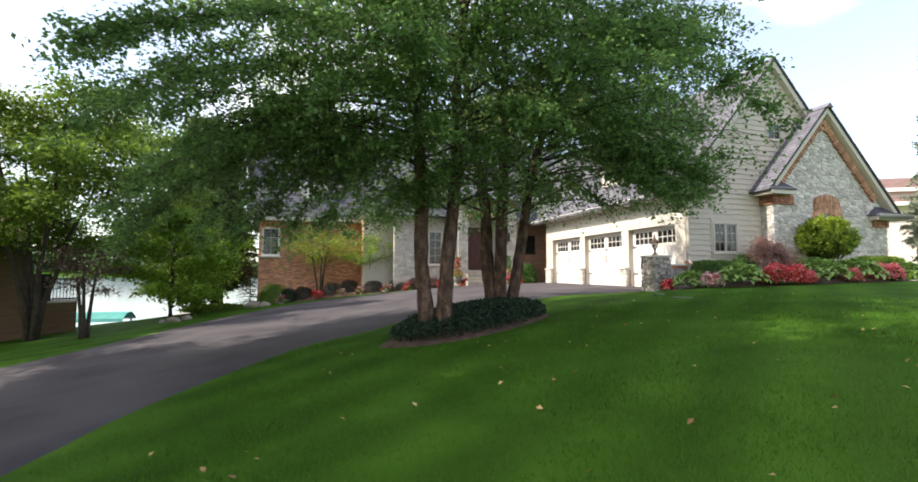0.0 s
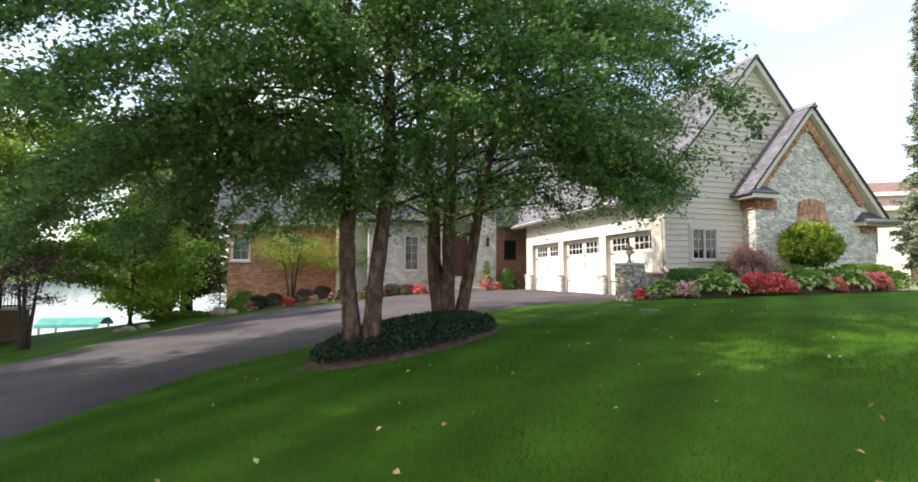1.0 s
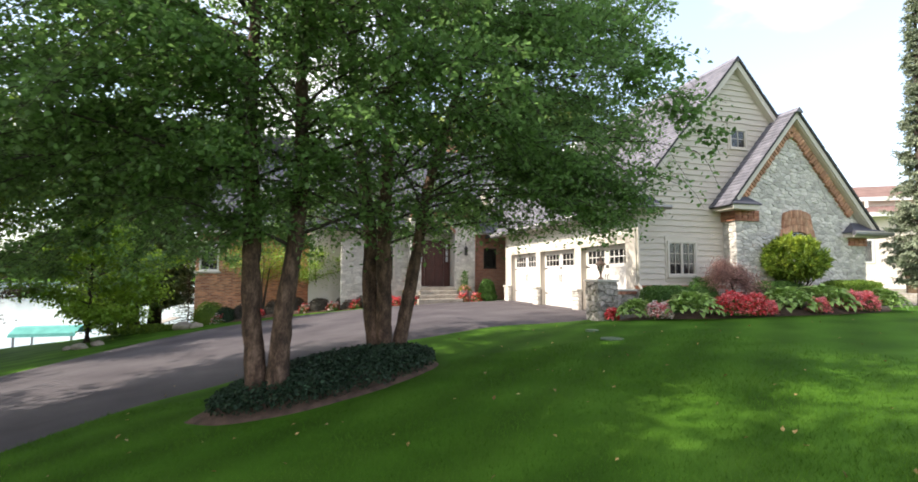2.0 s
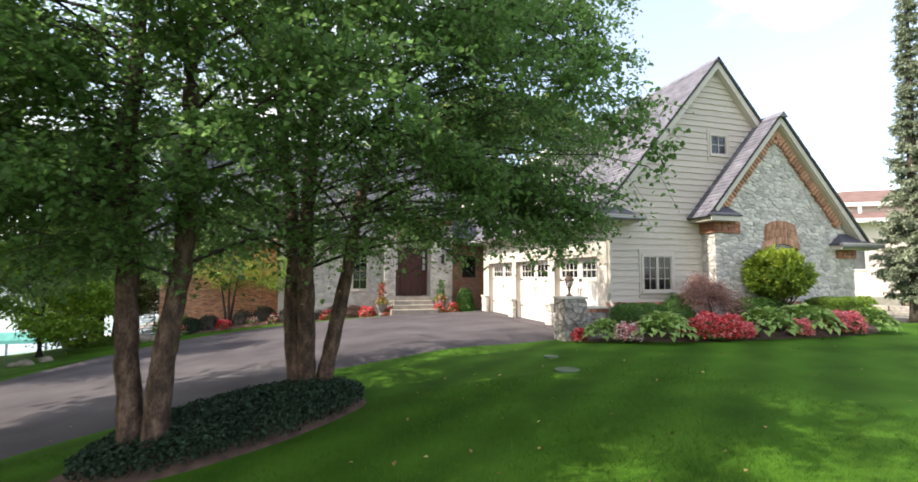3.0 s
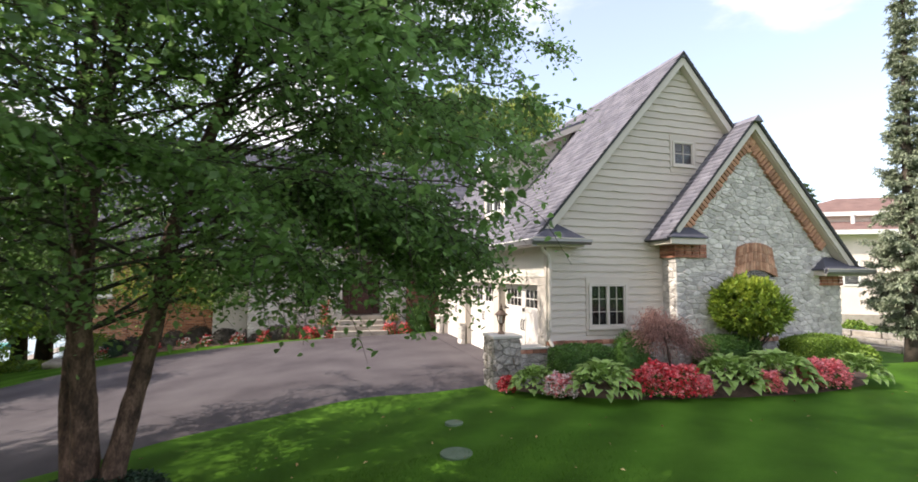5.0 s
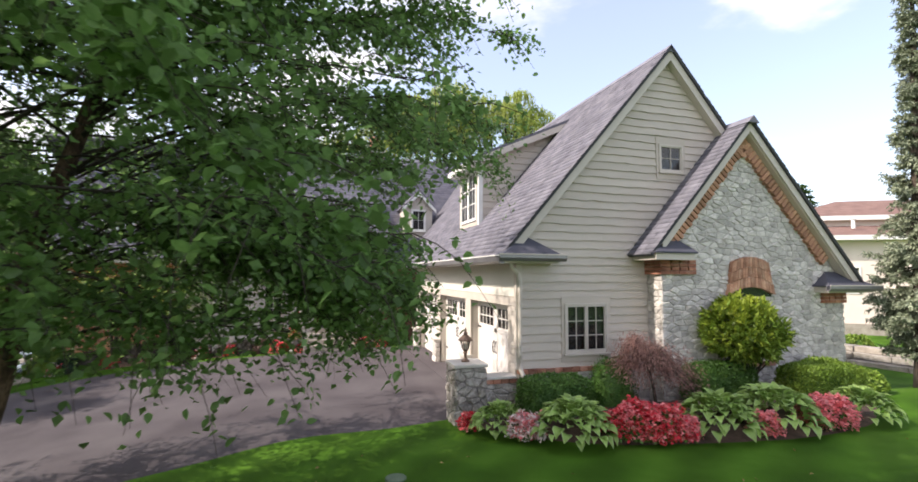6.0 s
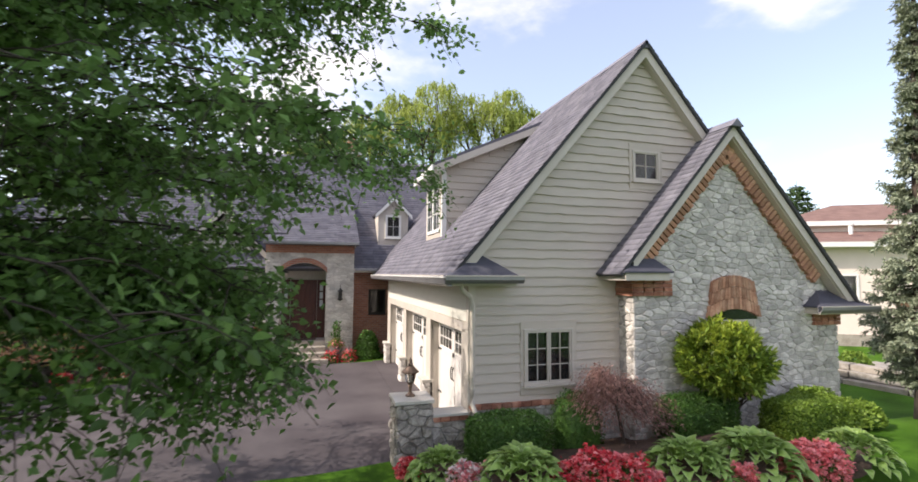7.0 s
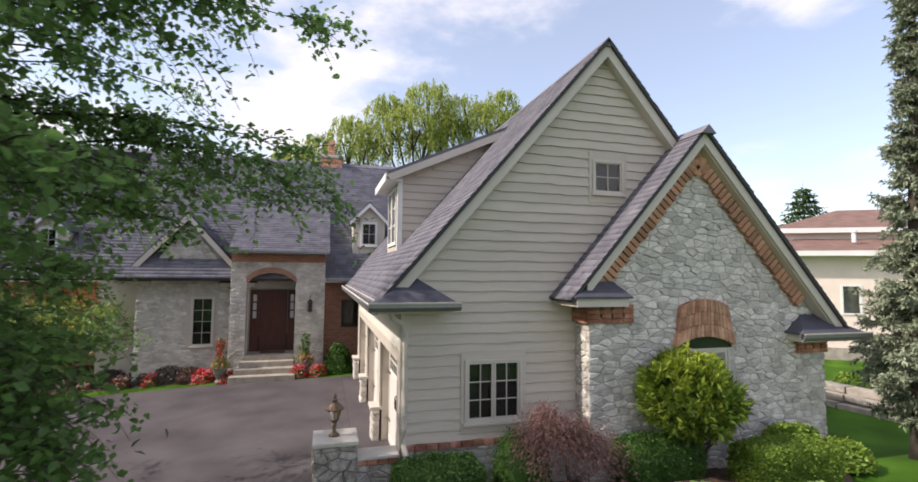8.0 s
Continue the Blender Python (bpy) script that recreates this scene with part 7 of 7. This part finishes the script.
def brown_house():
    nb = empty("brown_house", -10.7, 24.6, -1.95, "brown sided house with a terrace and railing", "house")
    nb.rotation_euler = (0, 0, 0.45)
    part("wall", bm_box(-12, 0, 0, 7, -1, 3.8), BROWNWALL, nb, "brown timber wall")
    part("roof", bm_slab([(-13, -0.9, 3.95), (0.5, -0.9, 3.95), (0.5, 4.5, 6.4), (-13, 4.5, 6.4)], 0.2), ROOFBROWN, nb)
    part("fascia", bm_box(-13, 0.5, -0.95, -0.9, 3.66, 3.95), WHITE, nb)
    part("soffit", bm_box(-13, 0.5, -0.9, 0.0, 3.70, 3.74), WHITE, nb)
    terr = part("terrace", bm_box(0, 1.55, 0.3, 3.4, -1, 1.15), BROWNWALL, nb, "brown terrace wall")
    part("terrace_cap", bm_box(0.0, 1.60, 0.22, 3.45, 1.15, 1.22), LIMESTONE, terr)
    rail = part("railing", join(bm_box(0.72, 1.55, 0.36, 0.42, 2.12, 2.18), bm_box(0.72, 1.55, 0.36, 0.42, 1.30, 1.35)), IRON, nb, "dark metal railing on the terrace")
    for k in range(8):
        part("baluster", bm_box(0.74 + k * 0.11, 0.765 + k * 0.11, 0.375, 0.405, 1.22, 2.13), IRON, rail)
    part("screen", bm_box(0.03, 0.68, 0.4, 1.1, 1.22, 2.36, 0.02), NEARBLACK, nb)


brown_house()

# ---- shore and far side of the lake ----
lift = empty("boat_lift", -17.4, 49.0, -4.4, "boat lift with a teal canvas canopy on the lake", "boat lift")
for sx in (-1.9, 1.9):
    for sy in (-1.3, 1.3):
        part("post", bm_box(sx - 0.06, sx + 0.06, sy - 0.06, sy + 0.06, -1.2, 1.0), GUTTER, lift)
part("canopy", bm_prism([(-1.5, 0.75), (-1.4, 1.0), (-0.5, 1.45), (0.5, 1.45), (1.4, 1.0), (1.5, 0.75), (1.4, 0.95), (0.5, 1.38), (-0.5, 1.38), (-1.4, 0.95)], "x", -2.2, 2.2), TEAL, lift, "teal canvas canopy")
dock = empty("dock", -13.5, 55.0, -4.4, "narrow wooden dock out into the lake", "dock")
part("deck", bm_box(-0.6, 0.6, -8, 14, 0.35, 0.45), BOULDER, dock)
for k in range(6):
    part("post", bm_box(-0.55, -0.45, -7 + k * 4, -6.9 + k * 4, -1.5, 0.5), BARKDARK, dock)
_n = 26000
_x, _y = _r.uniform(-690, 690, _n), _r.uniform(520, 600, _n)
_top = 10 + 5 * np.sin(_x * 0.02) + 4 * np.sin(_x * 0.071 + 1) + _r.normal(0, 1.5, _n)
_z = 1.0 + _top * np.sqrt(_r.uniform(0, 1, _n))
v, f = leaf_cloud(np.stack([_x, _y, _z], 1), 5.5, _r, flat=0.2, long=1.2)
tagged(raw_part("far_woods", v, f, NEEDLE), "dark wooded far shore of the lake", "woods", kind="stuff")

# grass blades on the near lawn
_n = 150000
_x, _y = _r.uniform(-1.6, 11.0, _n), 2.2 + 8.5 * _r.uniform(0, 1, _n) ** 1.4
_edge = np.interp(_y, [2.5, 5.8, 7.8, 9.5, 11.0], [-3.0, -1.75, -1.1, -0.5, 0.4])
_bu, _bw = (_x - 3.55) * _c + (_y - 10.2) * _s, -(_x - 3.55) * _s + (_y - 10.2) * _c
_ok = (_x > _edge + 0.05) & (_x < 11.0 - 2.5 * _r.uniform(0, 1, _n) ** 2) & (_y > 2.2 + 1.2 * _r.uniform(0, 1, _n) ** 2) & ((_bu / 2.2) ** 2 + (_bw / 1.3) ** 2 > 1)
_x, _y = _x[_ok], _y[_ok]
_h, _a = _r.uniform(0.03, 0.07, len(_x)), _r.uniform(0, 2 * np.pi, len(_x))
_b0 = np.stack([_x, _y, ground_z(_x, _y) - 0.01], 1)
_sd = np.stack([np.cos(_a), np.sin(_a), 0 * _a], 1) * 0.0035
_ln = np.stack([_r.normal(0, 0.5, len(_x)), _r.normal(0, 0.5, len(_x)), np.ones(len(_x))], 1) * _h[:, None]
v = np.stack([_b0 - _sd, _b0 + _sd, _b0 + _ln], 1).reshape(-1, 3)
f = np.arange(len(v)).reshape(-1, 3)
tagged(raw_part("grass", v, f, BLADE), "short green grass blades of the mown lawn", "grass", kind="stuff")

# ---- stones and bricks of the near walls ----
def stone_shape(seed):
    """A rough stone face in a unit square, one deep: an uneven outline, a raised cushioned front."""
    rng = random.Random(seed)
    pts = []
    for cx, cz in ((-1, -1), (1, -1), (1, 1), (-1, 1)):
        c = rng.uniform(0.12, 0.34)
        d = rng.uniform(0.12, 0.34)
        e = rng.uniform(0.90, 1.0)
        if cx * cz > 0:
            pts += [(cx * e, cz * (e - c)), (cx * (e - d), cz * e)] if cx > 0 else [(cx * e, cz * (e - c)), (cx * (e - d), cz * e)]
        else:
            pts += [(cx * (e - d), cz * e), (cx * e, cz * (e - c))]
    pts.sort(key=lambda p: math.atan2(p[1], p[0]))
    out = [(0.5 * x, 0.0, 0.5 * z) for x, z in pts]
    mid = [(0.46 * x, -0.6, 0.46 * z) for x, z in pts]
    inn = [(0.30 * x + rng.uniform(-0.02, 0.02), -1.0 + rng.uniform(-0.12, 0.12), 0.30 * z + rng.uniform(-0.02, 0.02)) for x, z in pts]
    verts = out + mid + inn
    faces = []
    for a, b in ((0, 8), (8, 16)):
        for i in range(8):
            j = (i + 1) % 8
            faces.append((a + i, a + j, b + j, b + i))
    faces += [(16, 17, 18, 19), (16, 19, 20, 23), (20, 21, 22, 23)]
    return np.array(verts), faces


STONES = [stone_shape(i) for i in range(14)]


def stone_meshes(mat, name="stone"):
    out = []
    for v, f in STONES:
        out.append(raw_mesh(name, v, f, mat))
    return out


def rows_of_stones(x_range, z0, z1, seed, heights=(0.11, 0.19), widths=(0.16, 0.38), skip=()):
    """Places and sizes of stones in uneven courses; x_range gives the ends of the wall at a height."""
    rng = random.Random(seed)
    out, z = [], z0
    while z < z1 - 0.04:
        h = min(rng.uniform(*heights), z1 - z)
        a, b = x_range(z + h)[0], x_range(z + h)[1]
        x = a
        while x < b - 0.04:
            w = rng.uniform(*widths)
            if b - (x + w) < 0.12:
                w = b - x
            c, m = x + w / 2, z + h / 2
            if not any(s0 < c < s1 and t0 < m < t1 for s0, s1, t0, t1 in skip):
                if w > 0.26 and h > 0.14 and rng.random() < 0.3:
                    k = rng.uniform(0.4, 0.6)
                    out += [(c, z + h * k / 2, w, h * k), (c, z + h * (k + 1) / 2, w, h * (1 - k))]
                else:
                    out.append((c, m, w, h))
            x += w
        z += h
    return out


def lay_stones(parent, stones, place, mat, meshes, near, seed, depth=0.05, joined="stone_facing"):
    """The first `near` stones are objects of their own, the rest one joined facing. place(x, z) gives the matrix of the wall."""
    rng = random.Random(seed)
    vs, fs, n = [], [], 0
    for i, (x, z, w, h) in enumerate(stones):
        k = rng.randrange(len(STONES))
        m = place @ Matrix.Translation((x, 0, z)) @ Matrix.Rotation(rng.uniform(-0.05, 0.05), 4, "Y") @ Matrix.Diagonal((w * rng.uniform(0.98, 1.03), depth * rng.uniform(0.6, 1.35), h * rng.uniform(0.98, 1.04), 1))
        if i < near:
            ob = new("stone", meshes[k])
            ob.parent = parent
            ob.matrix_local = m
        else:
            v, f = STONES[k]
            mm = np.array(m)
            vs.append(v @ mm[:3, :3].T + mm[:3, 3])
            fs += [tuple(q + n for q in face) for face in f]
            n += len(v)
    if vs:
        raw_part(joined, np.concatenate(vs), fs, mat, parent, kind="stuff")


MESH_STONE = stone_meshes(STONE)


ARCH_SKIP = [(16.86, 18.12, 0.85, 2.5), (16.95, 18.05, 2.4, 3.12)]


def clip_half(poly, px, pz, nx, nz):
    """The part of a convex polygon on the near side of a line."""
    out = []
    for (ax, az), (bx, bz) in zip(poly, poly[1:] + poly[:1]):
        da, db = (ax - px) * nx + (az - pz) * nz, (bx - px) * nx + (bz - pz) * nz
        if da <= 0:
            out.append((ax, az))
        if da * db < 0:
            t = da / (da - db)
            out.append((ax + (bx - ax) * t, az + (bz - az) * t))
    return out


def rubble(outline, seed, dx=0.21, dz=0.125, jit=0.36, gap=0.007, skip=()):
    """Uneven stone cells that fill a convex outline."""
    rng = random.Random(seed)
    xs, zs = [p[0] for p in outline], [p[1] for p in outline]
    seeds, row, z = [], 0, min(zs) - dz
    while z < max(zs) + dz:
        x = min(xs) - dx + (row % 2) * dx / 2
        while x < max(xs) + dx:
            seeds.append((x + rng.uniform(-jit, jit) * dx, z + rng.uniform(-jit, jit) * dz))
            x += dx * rng.uniform(0.75, 1.3)
        z += dz
        row += 1
    arr = np.array(seeds)
    k = dx / dz
    cells = []
    for sx, sz in seeds:
        if not (min(xs) - 0.1 < sx < max(xs) + 0.1 and min(zs) - 0.1 < sz < max(zs) + 0.1):
            continue
        if any(a < sx < b and c < sz < d for a, b, c, d in skip):
            continue
        poly = list(outline)
        near = arr[(np.abs(arr[:, 0] - sx) < 2.6 * dx) & (np.abs(arr[:, 1] - sz) < 2.6 * dz)]
        for ox, oz in near:
            if (ox, oz) == (sx, sz):
                continue
            nx, nz = ox - sx, (oz - sz) * k * k
            L = math.hypot(nx, nz)
            nx, nz = nx / L, nz / L
            poly = clip_half(poly, (sx + ox) / 2 - nx * gap / 2, (sz + oz) / 2 - nz * gap / 2, nx, nz)
            if len(poly) < 3:
                break
        if len(poly) >= 3:
            area = 0.5 * abs(sum(a[0] * b[1] - b[0] * a[1] for a, b in zip(poly, poly[1:] + poly[:1])))
            if area > 0.003:
                cells.append(poly)
    return cells


def cell_stone(poly, rng, depth):
    """Verts and faces of one stone that stands proud of y = 0 towards the south."""
    cx, cz = sum(p[0] for p in poly) / len(poly), sum(p[1] for p in poly) / len(poly)
    n = len(poly)
    tilt_x, tilt_z = rng.uniform(-0.05, 0.05), rng.uniform(-0.07, 0.05)
    vs = [(x, 0.01, z) for x, z in poly]
    vs += [(cx + (x - cx) * rng.uniform(0.93, 0.99), -depth * rng.uniform(0.5, 0.8), cz + (z - cz) * rng.uniform(0.92, 0.99)) for x, z in poly]
    vs += [(cx + (x - cx) * rng.uniform(0.60, 0.86), -depth * rng.uniform(0.85, 1.35) + (x - cx) * tilt_x + (z - cz) * tilt_z, cz + (z - cz) * rng.uniform(0.58, 0.84)) for x, z in poly]
    fs = []
    for r in (0, n):
        for i in range(n):
            j = (i + 1) % n
            fs.append((r + i, r + j, r + n + j, r + n + i))
    fs.append(tuple(range(2 * n, 3 * n)))
    return vs, fs


def lay_rubble(parent, cells, place, mat, mat_joined, near, seed, depth=0.019, joined="stone_facing"):
    rng = random.Random(seed)
    far_bm = bmesh.new()
    left = 0
    for i, poly in enumerate(cells):
        vs, fs = cell_stone(poly, rng, depth * rng.uniform(0.6, 1.4))
        bm = bmesh.new() if i < near else far_bm
        vv = [bm.verts.new(place @ Vector(p)) for p in vs]
        for f in fs:
            bm.faces.new([vv[q] for q in f])
        if i < near:
            bmesh.ops.recalc_face_normals(bm, faces=bm.faces[:])
            ob = new("stone", mesh_of("stone", bm, mat))
            ob.parent = parent
        else:
            left += 1
    if left:
        bmesh.ops.recalc_face_normals(far_bm, faces=far_bm.faces[:])
        tagged(part(joined, far_bm, mat_joined, parent), kind="stuff")
    else:
        far_bm.free()


bay_outline = [(BAY0, 0.0), (BAY1, 0.0), (BAY1, roof_of(BAY1, BX, BZ, BS) - 0.35), (BX, BZ - 0.35), (BAY0, roof_of(BAY0, BX, BZ, BS) - 0.35)]
lay_rubble(bay, rubble(bay_outline, 5, 0.235, 0.112, 0.47, 0.012, skip=ARCH_SKIP), Matrix.Translation((0, BAYY + 0.03, 0)), STONE, STONE_FAR, 300, 6)
lay_rubble(bay, rubble([(13.50, 0.05), (14.0, 0.05), (14.0, 3.2), (13.50, 3.2)], 7, 0.22, 0.12, 0.45, 0.012), Matrix.Translation((BAY0 + 0.03, 27.50, 0)) @ Matrix.Rotation(-math.pi / 2, 4, "Z"), STONE_FAR, STONE_FAR, 0, 8, joined="stone_return")

# brick band under the bay's rakes, quoins, and the arch
for s in (-1, 1):
    a, b = (0.17, 2.28) if s < 0 else (0.17, 2.5)
    x = a
    while x < b:
        cx, top = BX + s * x, BZ - 0.36 - BS * x
        q = part("brick", bm_box(-0.045, 0.045, -0.07, 0.06, -0.235 - 0.03 * (int(x * 10) % 2), 0.02, 0.008), BRICK, bay)
        q.matrix_local = Matrix.Translation((cx, BAYY - 0.005, top)) @ Matrix.Rotation(s * 0.85, 4, "Y")
        x += 0.078
part("brick_apex", bm_prism([(BX - 0.34, BZ - 0.74), (BX, BZ - 0.34), (BX + 0.34, BZ - 0.74), (BX, BZ - 0.86)], "y", BAYY - 0.06, BAYY + 0.05), BRICK, bay)
for k in range(4):
    part("brick", bm_box(BX - 0.03 - 0.03 * k, BX + 0.03 + 0.03 * k, BAYY - 0.068, BAYY + 0.05, BZ - 0.475 - 0.085 * k, BZ - 0.40 - 0.085 * k, 0.006), BRICK, bay)
for x0, n, z0, rows in ((15.08, 4, 2.86, 4), (19.66, 4, 2.20, 4)):
    for r in range(rows):
        for k in range(n):
            w = 0.225 if x0 < 16 else 0.195
            part("brick", bm_box(x0 + k * w + 0.004 + 0.03 * (r % 2) * (k > 0), x0 + (k + 1) * w - 0.006, BAYY - 0.05, BAYY + 0.05, z0 + r * 0.082, z0 + r * 0.082 + 0.074, 0.006), BRICK_RED, bay)
for r in range(4):
    part("brick", bm_box(BAY0 - 0.055, BAY0 + 0.05, BAYY - 0.04, 14.0, 2.86 + r * 0.082, 2.934 + r * 0.082, 0.006), BRICK_RED, bay)
ACX2 = 17.49
for k in range(17):                       # tall fanned courses over the window
    t = (k - 8) / 8.5
    zb = 2.58 - 0.19 * t * t
    zt = 3.27 - 0.13 * t * t
    for r in range(3):
        lo, hi = zb + (zt - zb) * r / 3, zb + (zt - zb) * (r + 1) / 3
        w0, w1 = 0.079 - 0.006 * r, 0.079 - 0.006 * (r + 1)
        x0, x1 = ACX2 + (k - 8) * w0, ACX2 + (k - 8) * w1
        bm = bm_prism([(x0 - w0 / 2 + 0.003, lo + 0.004), (x0 + w0 / 2 - 0.003, lo + 0.004), (x1 + w1 / 2 - 0.003, hi - 0.005), (x1 - w1 / 2 + 0.003, hi - 0.005)], "y", BAYY - 0.075 + 0.006 * ((k * 7 + r * 3) % 4), BAYY + 0.05)
        part("brick", bm, BRICK, bay)
window(16.92, 18.06, 0.95, 2.36, BAYY + 0.02, 2, 4, 2)
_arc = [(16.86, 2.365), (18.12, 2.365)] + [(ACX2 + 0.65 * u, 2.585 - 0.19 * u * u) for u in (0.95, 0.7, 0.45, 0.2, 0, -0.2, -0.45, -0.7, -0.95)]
# near-black plate under the pane: the darkness indoors is its colour
head = part("arched_light", bm_prism(_arc, "y", BAYY + 0.0, BAYY + 0.03), NEARBLACK, bay, "dark arched window head under the brick arch")
part("pane", bm_prism([(x * 0.98 + 0.02 * ACX2, z - 0.005) for x, z in _arc], "y", BAYY - 0.012, BAYY - 0.004), GLASS, head)
for k in range(6):
    part("brick", bm_box(16.9 + k * 0.2, 17.09 + k * 0.2, BAYY - 0.08, BAYY + 0.04, 0.82, 0.93, 0.008), BRICK, bay)

# pillar, low wall, foundation and post bases
for k, (dx, dy, rot) in enumerate(((0, -0.29, 0), (0, 0.29, math.pi), (-0.29, 0, -math.pi / 2), (0.29, 0, math.pi / 2))):
    lay_rubble(pillar, rubble([(-0.31, -0.2), (0.31, -0.2), (0.31, 1.02), (-0.31, 1.02)], 20 + k, 0.25, 0.155, 0.42, 0.014), Matrix.Translation((dx, dy, 0)) @ Matrix.Rotation(rot, 4, "Z"), STONE_DARK, STONE_DARK, 60, 30 + k, 0.04)
lay_rubble(low_wall, rubble([(-0.36, -0.2), (0.33, -0.2), (0.33, 0.67), (-0.36, 0.67)], 25, 0.25, 0.15, 0.42, 0.014), Matrix.Translation((0, -0.13, 0)), STONE_DARK, STONE_DARK, 60, 35, 0.035)
found = [o for o in house.children if o.name.startswith("foundation")][0]
lay_stones(found, rows_of_stones(lambda z: (12.05, 15.12), 0.0, SILL_Z - 0.1, 26), Matrix.Translation((0, 13.985, 0)), STONE_FAR, MESH_STONE, 80, 36, 0.035)
for a, b in ((14.1, 14.45), (17.0, 17.45), (20.2, 20.62), (23.3, 23.85)):
    base = part("post_base", bm_box(11.86, 12.04, a, b, -0.05, 0.68), MORTAR, house, "low stone pier at the foot of a garage post")
    lay_stones(base, rows_of_stones(lambda z: (a, b), 0.0, 0.68, int(a * 10), heights=(0.12, 0.2)), Matrix.Translation((11.86, a + b, 0)) @ Matrix.Rotation(-math.pi / 2, 4, "Z"), STONE_FAR, MESH_STONE, 20, int(a), 0.04)
    lay_stones(base, rows_of_stones(lambda z: (11.84, 12.0), 0.0, 0.68, int(a * 11), heights=(0.12, 0.2)), Matrix.Translation((0, a, 0)), STONE_FAR, MESH_STONE, 20, int(a) + 1, 0.03)
    part("pier_cap", bm_box(11.79, 12.045, a - 0.03, b + 0.03, 0.68, 0.75, 0.01), LIMESTONE, base)

# joined stone facings further off
for x0, x1, z0, sd in ((EX0, AX0, -0.2, 41), (AX1, EX1, -0.2, 42), (AX0, AX1, 3.74, 43)):
    lay_rubble(entry, rubble([(x0, z0), (x1, z0), (x1, 4.06), (x0, 4.06)], sd, 0.25, 0.115), Matrix.Translation((0, EY + 0.02, 0)), STONE_WARM, STONE_WARM, 0, sd)
sg_outline = [(SG0, -0.4), (SG1, -0.4), (SG1, 3.3), (SGX, SGZ - 0.35), (SG0, 3.3)]
lay_rubble(stone_gable, rubble(sg_outline, 44, 0.25, 0.115, skip=[(5.85, 7.05, 0.8, 2.9)]), Matrix.Translation((0, SGY + 0.02, 0)), STONE_WARM, STONE_WARM, 0, 44)
